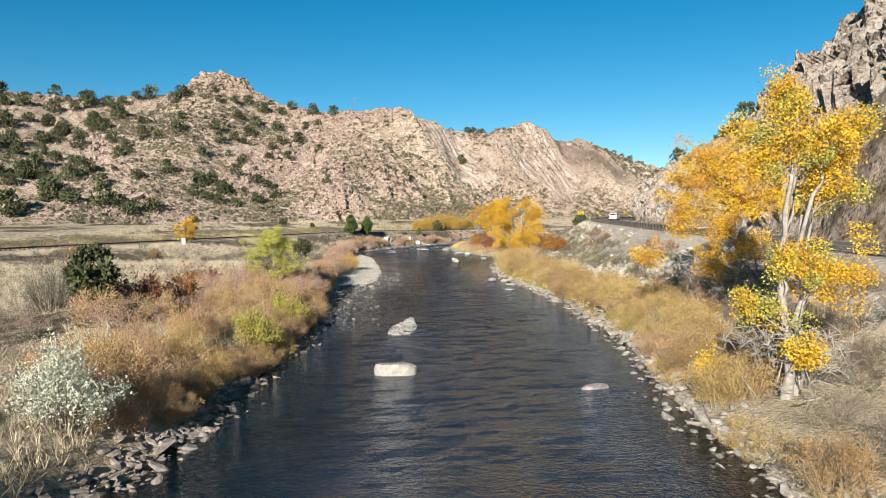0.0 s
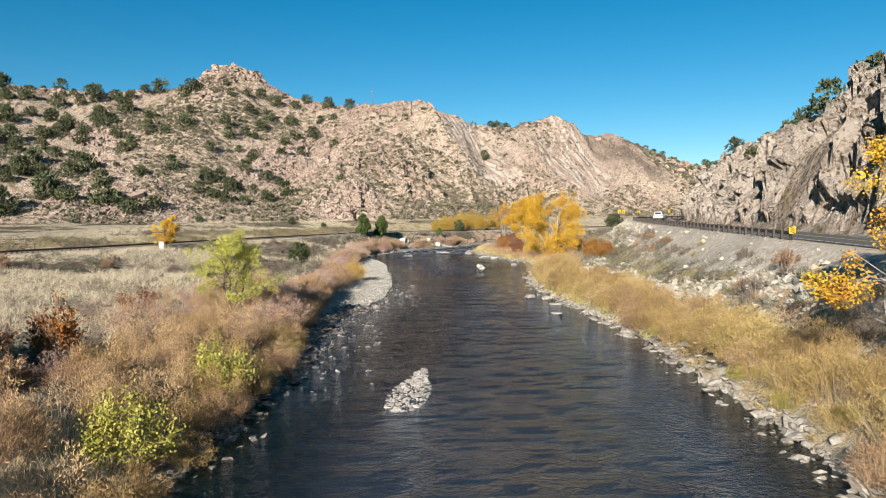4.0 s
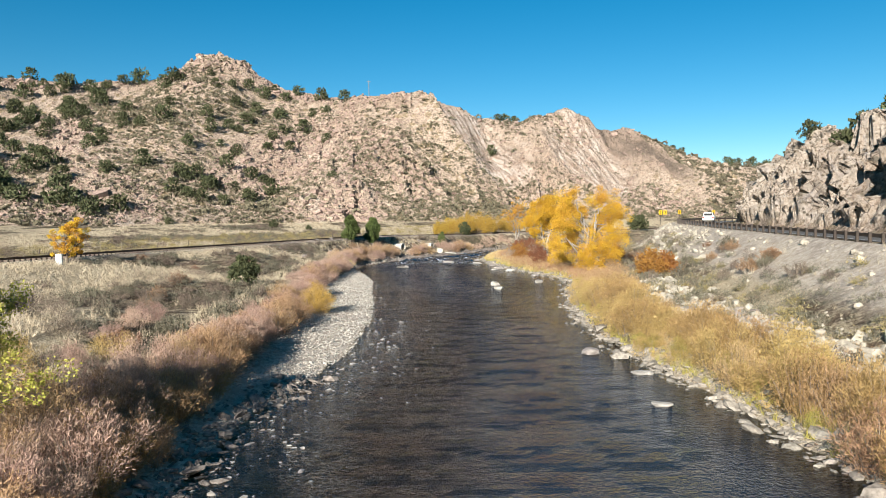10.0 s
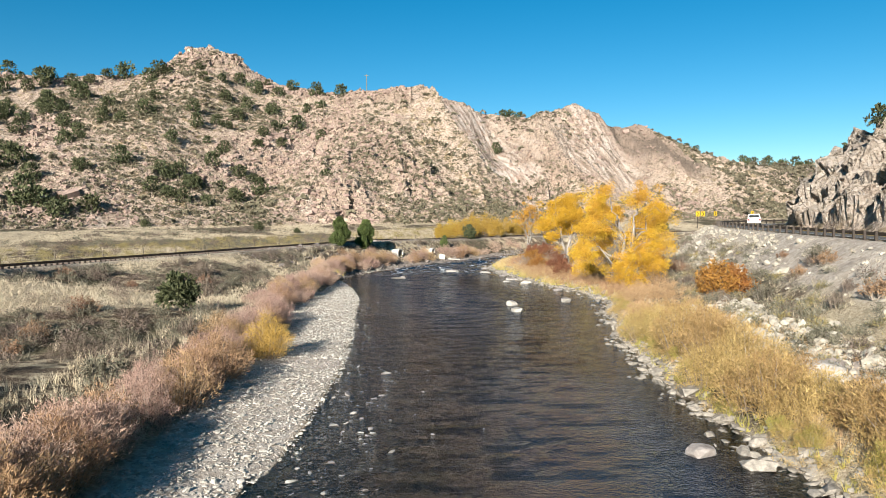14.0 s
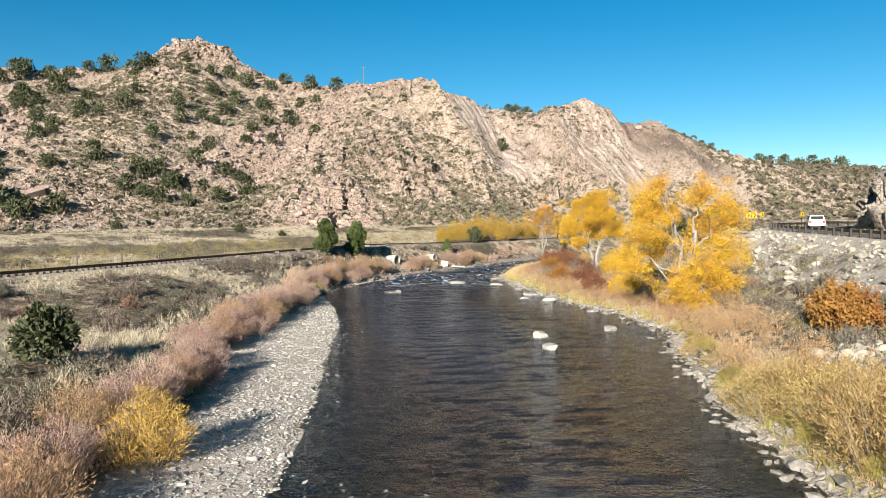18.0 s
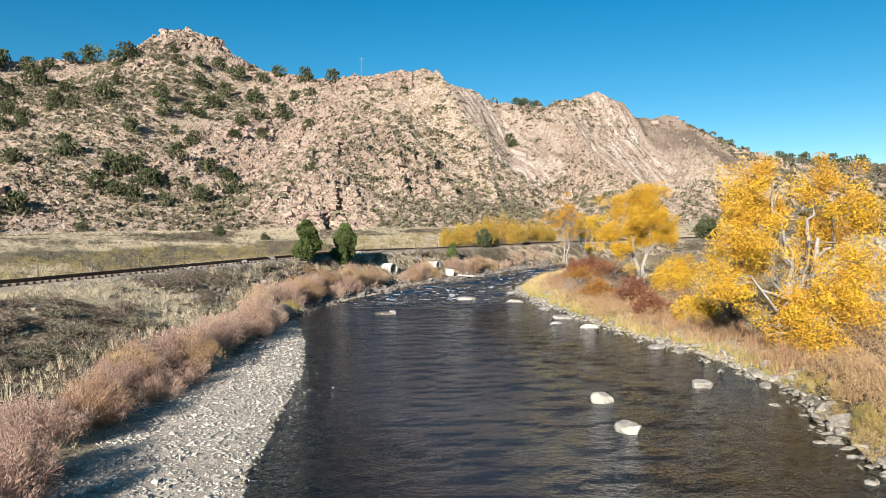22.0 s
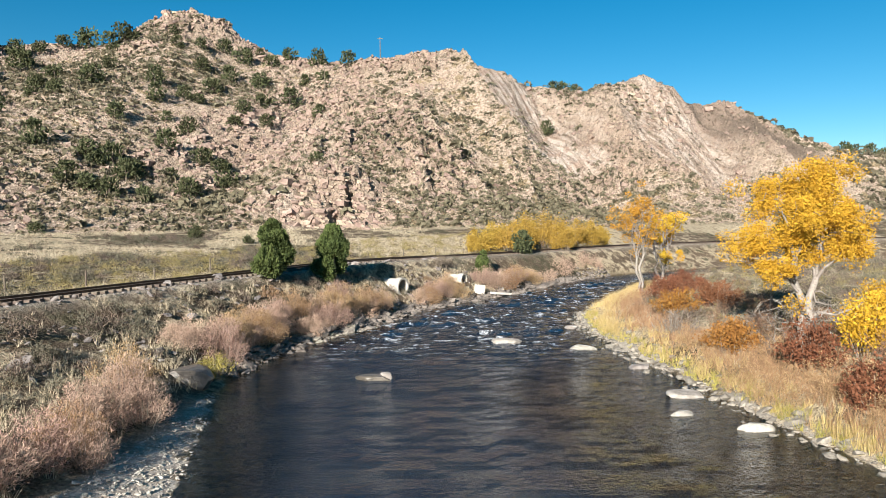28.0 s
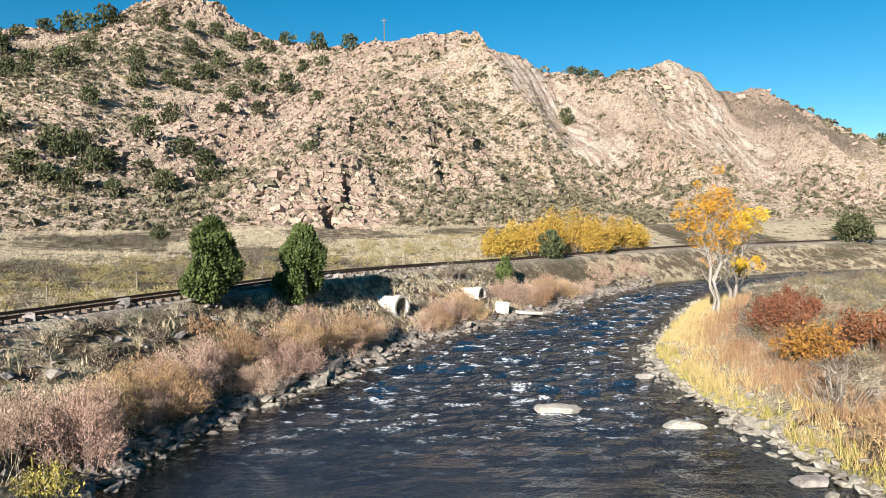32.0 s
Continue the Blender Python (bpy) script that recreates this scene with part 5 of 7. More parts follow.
shrub("skunkbush", settle(-16.4, 42.5), 64, LEAF_RED, "red-brown autumn shrub in the meadow", height=2.3, radius=2.0, leaf_count=2000, leaf=0.13)
shrub("skunkbush", settle(-14.6, 45.6), 65, LEAF_RUST, "orange autumn shrub in the meadow", height=2.6, radius=1.3, leaf_count=1500, leaf=0.13)
shrub("skunkbush", settle(-17.5, 60.5), 66, LEAF_RED, "dull red autumn shrub in the meadow", height=1.5, radius=1.8, leaf_count=900, leaf=0.12)
shrub("hawthorn", settle(-20.6, 41.0), 67, SAGE, "grey leafless thicket in the meadow", height=3.4, radius=2.4, stems=120, twigs=1500, leaf_count=1200, leaf=0.08)
juniper("juniper", settle(-17.6, 39.5), 68, "dark green ragged juniper beside a grey thicket", 3.3, 1.25, LEAF_GREEN, 1100)
juniper("juniper", settle(-16.8, 107.0), 69, "dark green juniper alone in dry grass", 2.6, 1.15, LEAF_GREEN, 1000)
juniper("juniper", settle(-15.6, 173.5), 70, "dense pointed green juniper on the rail bank", 4.2, 2.1, LEAF_BRIGHT, 7000, True, "pair of pointed junipers")
juniper("juniper", settle(-12.0, 179.5), 71, "dense pointed green juniper on the rail bank", 4.7, 2.1, LEAF_BRIGHT, 7000, True, "pair of pointed junipers")
juniper("juniper", settle(1.2, 201.0), 72, "bright green juniper above the river", 3.1, 1.2, LEAF_BRIGHT, 900, True)
juniper("juniper", settle(6.6, 214.5), 73, "dark rounded juniper before yellow trees", 3.0, 1.3, LEAF_GREEN, 900)
juniper("juniper", settle(60, 256), 74, "dark rounded juniper on the flat below the hill", 4.0, 2.6, LEAF_GREEN, 900)
willow("coyote_willow", settle(-9.2, 98.8), 75, LEAF_GOLD, "round golden willow on the gravel bar", "shrub", "", 2.6, 1.9, 60, 8000)
shrub("oak_brush", settle(21.8, 115.0), 76, LEAF_RUST, "rust-orange leafy oak brush", height=2.9, radius=2.1, stems=80, twigs=500, leaf_count=4200, leaf=0.17)
shrub("oak_brush", settle(23.8, 116.5), 77, LEAF_RUST, "rust-orange leafy oak brush", height=2.4, radius=1.8, stems=60, twigs=400, leaf_count=3000, leaf=0.17)
for k, (x, y, h, rad, m, lab) in enumerate(((15.8, 152.5, 2.1, 1.7, LEAF_RED, "deep red autumn oak brush below a tree"), (13.6, 157.0, 1.7, 1.5, LEAF_RUST, "rust-brown autumn brush on the flat"), (18.8, 153.0, 2.6, 1.6, LEAF_YELLOW, "yellow leafy brush below a cottonwood"),
                                            (14.6, 170.0, 1.7, 1.7, LEAF_RUST, "brown thinning brush on the flat"), (15.8, 177.0, 2.0, 1.8, LEAF_RED, "red-brown rounded brush by the bend"), (18.4, 181.0, 1.9, 1.7, LEAF_RED, "red-brown rounded brush by the bend"),
                                            (17.6, 171.0, 1.8, 1.6, LEAF_RED, "brown-red brush on the flat"), (20.5, 163.0, 1.6, 1.6, GREY_TWIG, "grey leafless brush on the flat"), (12.6, 163.5, 1.5, 1.5, GREY_TWIG, "grey leafless brush on the flat"),
                                            (24.0, 139.0, 1.9, 1.7, LEAF_RUST, "orange brush near the fill slope"), (17.0, 141.0, 2.0, 1.6, LEAF_YELLOW, "yellow leafy brush below a cottonwood"),
                                            (15.4, 146.5, 1.8, 1.5, LEAF_RED, "red autumn brush below cottonwoods"))):
    shrub("oak_brush", settle(x, y), 80 + k, m, lab, height=h * 1.25, radius=rad * 1.25, stems=70, twigs=500, leaf_count=60 if m is GREY_TWIG else 3600, leaf=0.13)
shrub("willow_clump", settle(-13.6, 155.5), 95, WILLOW_LIME, "olive-green grassy clump over dark water", height=1.4, radius=1.4, leaf_count=900)
shrub("greasewood", settle(-41.0, 223.0), 96, LEAF_GREEN, "dark green round bush on the slope foot", height=2.2, radius=1.3, leaf_count=2200, leaf=0.18)
shrub("greasewood", settle(-31.0, 216.0), 97, LEAF_GREEN, "dark green round bush on the slope foot", height=1.4, radius=0.9, leaf_count=1200, leaf=0.16)

# single dark bushes that stand out of the dry grass: four shapes, copied
BUSHES = []
for k, (mat, label, hgt, rad) in enumerate(((SAGE, "rounded grey-green sagebrush in dry grass", 1.0, 1.0), (DEAD, "dark leafless greasewood bush in dry grass", 1.2, 1.1), (SAGE, "spreading grey sagebrush in dry grass", 0.85, 1.15), (BROWN_BRUSH, "reddish brown low bush in dry grass", 0.95, 0.95))):
    BUSHES.append(shrub("meadow_bush", (6 * k, -120, ground_z(6 * k, -120)), 700 + k, mat, label, "shrub", "meadow bushes", hgt, rad, 46, 420, 900, 0.085, upright=0.55))
r = np.random.default_rng(77)
spots = np.concatenate([np.column_stack([r.uniform(-46, 2, 520), r.uniform(34, 206, 520)]), np.column_stack([r.uniform(17, 34, 70), r.uniform(50, 150, 70)])])
near = land(spots[:, 0], spots[:, 1])
west = near["left"] & (near["dp"] > 3.2) & (near["da"] > 3.0) & (near["sa"] > 0) & (fractal(spots[:, 0] * 0.09, spots[:, 1] * 0.09, 61, 3) < r.uniform(-0.3, 0.12, len(spots)) + 0.4 * (spots[:, 1] > 146))
east = ~near["left"] & ~near["inside"] & (near["dr"] > 6.5) & (near["sd"] < -3.0)
for k in np.flatnonzero(west | east):
    ob = copy_thing(BUSHES[int(r.integers(0, 10)) % 4], pose(*spots[k], float(near["z"][k]) - 0.06, 0, 0, r.uniform(0, 360)))
    wide = r.uniform(0.7, 1.4)
    ob.scale = (wide, wide, wide * r.uniform(0.8, 1.15))
for src in BUSHES:
    for ob in (src, *src.children_recursive):
        bpy.data.objects.remove(ob)

# junipers dotted over the hill: three shapes, copied
HILL_JUNIPERS = [juniper("juniper", (0, -100 - 6 * k, ground_z(0, -100 - 6 * k)), 300 + k, "dark green juniper on the stony hillside", 1.7, 1.0, LEAF_GREEN, 300, False, "hillside junipers") for k in range(4)]


def hill_juniper(x, y, wide, seed):
    src = HILL_JUNIPERS[seed % 4]
    ob = copy_thing(src, pose(x, y, ground_z(x, y) - 0.25, 0, 0, (seed * 137) % 360))
    k = wide * 0.52
    ob.scale = (k, k, k * (0.85 + 0.3 * ((seed * 0.618) % 1)))


UPPER = [(-139, 334, 5.9), (-135, 340, 4.2), (-132, 348, 5.0), (-127, 354, 7.0), (-110, 335, 5.9), (-107, 338, 7.1), (-130, 322, 6.6), (-112, 300, 4.4), (-108, 292, 3.8), (-102, 292, 3.8),
         (-97, 299, 6.4), (-100, 315, 3.7), (-89, 335, 4.1), (-94, 344, 3.7), (-79, 348, 5.0), (-73, 348, 6.2), (-71.5, 330, 5.2), (-62, 329, 5.1), (-63, 345, 4.9), (-59, 353, 4.8), (-71, 360, 3.3),
         (-48, 344, 5.5), (-38, 342, 4.9), (-45, 336, 3.6), (-50, 335, 3.5), (-79.5, 330, 4.6), (-72, 317, 5.4), (-58, 319, 5.4), (-52, 324, 6.1), (-84, 307, 4.6), (-76, 307, 4.1), (-73, 308, 3.6)]
LOWER = [(-80, 299, 4.9), (-60, 307, 4.1), (-60, 299, 3.9), (-53, 304, 3.5), (-75, 293, 3.3), (-69, 291, 4.7), (-68, 276, 4.7), (-61, 278, 4.8), (-89, 262, 5.1), (-78, 262.5, 5.1), (-73.6, 263, 4.7),
         (-69, 264, 3.6), (-76, 250, 5.1), (-68, 257, 4.5), (-62.5, 265, 3.2), (-56.6, 277, 3.9), (-52, 269, 5.3), (-56.6, 260, 4.6), (-67.6, 249.5, 3.6), (-70, 231, 2.5), (-41, 312, 4.2), (-33, 269.5, 3.3),
         (-67, 260, 3.1), (-83, 283, 4.0), (21.3, 320.5, 4.2), (26, 343, 4.0), (29, 346, 4.6), (33, 347, 3.4), (112, 383, 3.5), (118, 388, 3.5)]
WEST = [(-148, 269, 7), (-131, 252, 6), (-119, 215, 8), (-142, 280, 6), (-114, 253, 6), (-140, 294, 6), (-129, 281, 6), (-164, 309, 6), (-157, 283, 7), (-115, 231, 7), (-131, 244, 6), (-108, 228, 6),
        (-154, 313, 6), (-139, 257, 5), (-99, 230.5, 7), (-89, 228, 5.5), (-96, 231, 6), (-84, 233, 5), (-104, 243, 5), (-122, 262, 5), (-110, 272, 5), (-96, 252, 4.5), (-134, 307, 6), (-121, 293, 5)]
for k, (x, y, w) in enumerate(UPPER + LOWER + WEST):
    hill_juniper(x, y, w, k)
r = np.random.default_rng(5)
for k in range(75):
    x, y = r.uniform(-200, -112), r.uniform(190, 335)
    if ground_z(x, y) > 10:
        hill_juniper(x, y, r.uniform(3.5, 6.5), 500 + k)
for k in range(46):
    x, y = r.uniform(-190, -45), r.uniform(190, 340)
    if ground_z(x, y) > 12:
        hill_juniper(x, y, r.uniform(2.2, 4.5), 200 + k)
for k, (x, y, w) in enumerate(((57.7, 165, 4.6), (59, 160, 4.0), (56, 150, 3.0), (55, 139, 4.0), (57, 132, 4.4), (54, 121, 3.0), (56, 108, 4.2), (60, 155, 3.4), (57, 168, 5.0), (61, 164, 5.0), (56, 136, 5.2), (58, 129, 4.4), (54, 115, 4.6), (160, 425, 6), (175, 440, 6), (190, 455, 7), (205, 470, 7), (150, 412, 5), (222, 490, 8), (240, 505, 8))):
    hill_juniper(x, y, w, 400 + k)

# ---- stones ----
SMALL = [rock_shape(RNG, 1, 5, (1, 0.8, 0.5), 0.13) for _ in range(6)]
SLABS = [slab_shape(RNG) for _ in range(8)]
CHUNKS = [rock_shape(RNG, 1, 7, (1, 0.85, 0.8), 0.10) for _ in range(6)]


def boulder(name, x, y, z, size, seed, material, label, turn=0.0, squash=(1, 0.8, 0.6), boxy=0.75):
    r = np.random.default_rng(seed)
    v, f = rock_shape(r, 3, 14, (1, 1, 1), 0.028)
    v = np.sign(v) * np.abs(v) ** boxy * np.array(squash)
    ob = new(name, mesh_of(name, v * size, f, material))
    ob.matrix_basis = pose(x, y, z, 0, 0, turn)
    return tagged(ob, label, "boulder")


boulder("boulder", -1.1, 33.7, 0.12, 1.0, 1, PALE_STONE, "long pale block of stone standing in the shallow river", 4, (1.12, 0.48, 0.5), 0.62)
boulder("boulder", 7.7, 30.2, 0.0, 0.62, 2, STONE, "low grey stone awash in the river", 10, (1.2, 0.6, 0.3))
boulder("boulder", 6.9, 124.5, 0.1, 0.56, 3, PALE_STONE, "white boulder in mid river", 0, (1.0, 0.7, 0.8), 1.0)
boulder("boulder", 6.9, 120.0, 0.08, 0.7, 4, PALE_STONE, "smooth white boulder in mid river", 40, (1.0, 0.8, 0.62), 1.0)
boulder("boulder", 12.2, 127.1, 0.05, 0.6, 5, PALE_STONE, "pale stone near the bank", 0, (1.0, 0.8, 0.5))
boulder("boulder", 13.3, 137.7, 0.02, 0.6, 6, STONE, "flat grey stone near the bank", 0, (1.1, 0.8, 0.4))
boulder("boulder", 8.9, 83.1, 0.1, 0.5, 7, PALE_STONE, "pale pointed stone in the shallows", 20, (1.1, 0.8, 0.55))
boulder("boulder", 9.5, 72.1, 0.03, 0.4, 8, STONE, "flat pale stone in the shallows", 0, (1.2, 0.8, 0.35))
boulder("boulder", 10.4, 78.0, 0.0, 0.5, 9, STONE, "flat pale stone in the shallows", 0, (1.2, 0.7, 0.3))
boulder("boulder", -14.2, 152.6, 0.35, 1.55, 10, WET_STONE, "large dark rounded boulder at the head of the gravel bar", 20, (1.0, 0.85, 0.62))
boulder("boulder", -13.5, 156.6, 0.15, 0.7, 11, WET_STONE, "dark stone at the water's edge", 50, (1.0, 0.85, 0.62))
boulder("boulder", 2.2, 165.8, 0.05, 0.95, 12, PALE_STONE, "flat pinkish boulder in the rapids", 0, (1.2, 0.6, 0.4))
boulder("boulder", 6.9, 163.9, 0.02, 0.8, 13, PALE_STONE, "flat pale boulder in the rapids", 10, (1.15, 0.7, 0.4))
boulder("boulder", 9.7, 151.8, 0.03, 0.75, 14, PALE_STONE, "flat tan stone near the bank", 0, (1.2, 0.7, 0.35))
boulder("boulder", 10.9, 146.5, 0.03, 0.7, 15, PALE_STONE, "flat tan stone near the bank", 15, (1.2, 0.7, 0.4))
boulder("boulder", -4.6, 155.6, 0.12, 0.42, 16, PALE_STONE, "small white stone amid white water", 0, (1.0, 0.8, 0.7))
boulder("boulder", -5.2, 155.4, -0.05, 1.0, 17, WET_STONE, "flat brown rock washed by the rapids", 0, (1.2, 0.6, 0.3))
boulder("boulder", 16.2, 88.9, ground_z(16.2, 88.9) + 0.3, 0.95, 18, PALE_STONE, "big pale boulder at the edge of the rubble", 0, (1.0, 0.8, 0.75))
boulder("boulder", 9.0, 158.0, 0.03, 0.6, 19, PALE_STONE, "flat pale stone by the grassy point", 0, (1.2, 0.7, 0.35))
boulder("boulder", 7.3, 172.5, 0.03, 0.5, 20, PALE_STONE, "pale stone by the grassy point", 0, (1.2, 0.7, 0.4))
boulder("boulder", 8.6, 148.6, 0.0, 0.45, 21, STONE, "grey stone in the shallows", 0, (1.2, 0.7, 0.4))

R2 = np.random.default_rng(12)


def bank_xy(bank, side, y, off):
    return np.column_stack([lerp(bank, y) + side * off, y])


def cobbles(name, xy, size_wide, shapes, material, parent, sink=0.25, singles=0):
    """Stones on the ground: the first ones as parts of their own, the rest joined."""
    size = size_wide * 0.55
    p, _ = on_land(xy)
    p[:, 2] = np.maximum(p[:, 2], -0.07) + size * 0.2
    flat = np.column_stack([size, size * 0.85, size * R2.uniform(0.55, 0.95, len(size))])
    n = singles
    if n:
        kinds = [mesh_of("stone", v, f, material) for v, f in shapes]
        for k in range(n):
            ob = new("stone", kinds[k % len(kinds)])
            ob.parent = parent
            ob.matrix_basis = pose(*p[k], *R2.normal(0, 14, 2), R2.uniform(0, 360)) @ Matrix.Diagonal((*flat[k], 1))
    v, f = scatter(shapes, p[n:], flat[n:], R2, 0.3)
    return stuff(name, (v, f), material, "", "", parent)


def rank(xy, size, x, y):
    """Orders stones by the distance from a spot on the plan."""
    k = np.argsort(np.hypot(xy[:, 0] - x, xy[:, 1] - y))
    return xy[k], size[k]


# the long gravel bar on the west side
gravel_bar = tagged(new("gravel_bar"), "bar of pale grey river cobbles beside the water", "gravel bar", kind="structure")
n = 23000
y = R2.uniform(54, 152, n)
w = lerp(GRAVEL_W, y)
off = R2.uniform(-0.45, 1.02, n) * w
loose = 1.0 + 1.6 * fractal(y * 0.35, off * 0.5, 95, 3)
keep = R2.random(n) < np.where(off < 0, 0.5 * np.exp(off / (0.24 * w * loose ** 2)), 1) * np.clip(w / 5, 0.1, 1)
xy, size = bank_xy(LEFT_BANK, -1, y[keep], off[keep]), R2.gamma(2.2, 0.034, keep.sum()) + 0.05
xy, size = rank(xy, size, -6.5, 98)
cobbles("cobbles", xy, size, SMALL, STONE, gravel_bar, singles=260)

island = tagged(new("gravel_island"), "small island of pale cobbles in the shallows", "gravel island", kind="structure")
n = 620
a, q = R2.uniform(0, 6.28, n), np.sqrt(R2.random(n))
xy = np.column_stack([-0.75 + np.cos(a) * q * (0.75 - 0.45 * np.sin(a)) + 0.10 * np.sin(a) * q * 4, 49.0 + np.sin(a) * q * 4.2])
size = R2.gamma(3, 0.019, n) + 0.03
p = np.column_stack([xy, -0.01 + 0.05 * (1 - q)])
kinds = [mesh_of("stone", v, f, PALE_STONE) for v, f in SMALL]
for k in range(n):
    ob = new("stone", kinds[k % 6])
    ob.parent = island
    ob.matrix_basis = pose(*p[k], *R2.normal(0, 14, 2), R2.uniform(0, 360)) @ Matrix.Diagonal((size[k], size[k] * 0.85, size[k] * 0.8, 1))

shoal = tagged(new("shoal_stones"), "scattered small stones breaking the shallow water", "stones", kind="structure")
n = 420
y = R2.uniform(48, 98, n)
xy = np.column_stack([lerp(LEFT_BANK, y) + np.abs(R2.normal(0, 2.0, n)) + 0.2, y])
p = np.column_stack([xy, np.full(n, -0.02)])
size = R2.gamma(2.2, 0.03, n) + 0.035
kinds = [mesh_of("stone", v, f, PALE_STONE) for v, f in SMALL]
for k in range(n):
    ob = new("stone", kinds[k % 6])
    ob.parent = shoal
    ob.matrix_basis = pose(*p[k], *R2.normal(0, 12, 2), R2.uniform(0, 360)) @ Matrix.Diagonal((size[k], size[k] * 0.85, size[k] * 0.7, 1))

# stony edges
edge_stones = tagged(new("bank_stones"), "grey angular rocks lining the east water's edge", "rocks", kind="structure")
n = 3800
y = R2.uniform(0, 205, n)
off = R2.normal(0.25, 0.55, n)
xy, size = bank_xy(RIGHT_BANK, 1, y, off), R2.gamma(2.0, 0.13, n) + 0.06
xy, size = rank(xy, size, 11, 60)
cobbles("bank_rubble", xy, size, SMALL + SMALL[:3], BANK_STONE, edge_stones, singles=240)
west_stones = tagged(new("bank_stones"), "grey angular rocks below the west bank", "rocks", kind="structure")
y = np.concatenate([R2.uniform(0, 36, 1300), R2.uniform(36, 78, 1300), R2.uniform(156, 222, 1700)])
off = R2.normal(0.3, 0.6, len(y))
xy, size = bank_xy(LEFT_BANK, -1, y, off), (R2.gamma(3.0, 0.075, len(y)) + 0.07) * np.interp(y, [150, 165], [1, 1.7])
xy, size = rank(xy, size, -9, 170)
cobbles("bank_rubble", xy, size, SMALL + SMALL[:3], BANK_STONE, west_stones, singles=200)

# rubble: the line of pale rocks behind the east thicket, and the fill slope below the road
rubble = tagged(new("riprap"), "pale broken riprap rocks below the road", "riprap", kind="structure")
y1 = R2.uniform(48, 112, 1300)
x1 = np.interp(y1, [50, 70, 83, 90, 105, 118], [21.5, 19.4, 18.0, 17.4, 18.8, 21]) + R2.normal(0.4, 1.1, len(y1))
y2 = R2.uniform(60, 172, 2600)
x2 = np.interp(y2, [p[1] for p in GUARD_LINE], [p[0] for p in GUARD_LINE]) - R2.uniform(1.5, 7.5, len(y2))
keep = R2.random(len(y2)) < np.interp(y2, [60, 110, 135, 172], [0.03, 0.05, 0.55, 0.9])
xy = np.column_stack([np.concatenate([x1, x2[keep]]), np.concatenate([y1, y2[keep]])])
size = np.concatenate([R2.gamma(2.2, 0.15, len(y1)) + 0.12, R2.gamma(3, 0.10, keep.sum()) + 0.08])
xy, size = rank(xy, size, 17, 85)
cobbles("riprap_rubble", xy, size, CHUNKS, RUBBLE, rubble, singles=200)

# rubble on the west slope below the railway
xy = np.column_stack([R2.uniform(-26, 0, 3400), R2.uniform(146, 207, 3400)])
g = land(xy[:, 0], xy[:, 1])
keep = g["left"] & (g["dp"] > 0.5) & (g["sa"] > 0) & (R2.random(3400) < np.interp(xy[:, 1], [146, 165, 207], [0.25, 0.8, 1]))
stones_west = tagged(new("slope_rubble"), "grey rubble on the slope below the railway", "rocks", kind="structure")
cobbles("rubble", xy[keep], R2.gamma(2.2, 0.12, keep.sum()) + 0.08, SMALL, STONE, stones_west)

# blocks on the hill
n = 52000
xy = np.column_stack([R2.uniform(-170, 130, n), R2.uniform(205, 380, n)])
g = land(xy[:, 0], xy[:, 1])
slabs_here = smooth(-22, -2, xy[:, 0]) * smooth(0.22, 0.4, g["u"])
keep = g["hill"] & (g["u"] > 0.02) & (g["u"] < 1.0) & (R2.random(n) < (0.35 + 0.65 * g["rock"]) * (1 - 0.8 * slabs_here) * (1 - 0.9 * g["slab"]))
p = np.column_stack([xy, g["z"]])[keep]
s = (R2.gamma(1.6, 0.13, len(p)) + 0.15) * (0.8 + 0.7 * g["rock"][keep])
p[:, 2] += s * 0.05
scale = np.column_stack([s * R2.uniform(0.9, 1.9, len(s)), s, s * R2.uniform(0.5, 0.9, len(s))])
v, f = scatter(SLABS, p, scale, R2, 0.35)
stuff("hill_rocks", (v, f), TAN_ROCK, "tan broken rocks strewn over the hillside", "rocks")


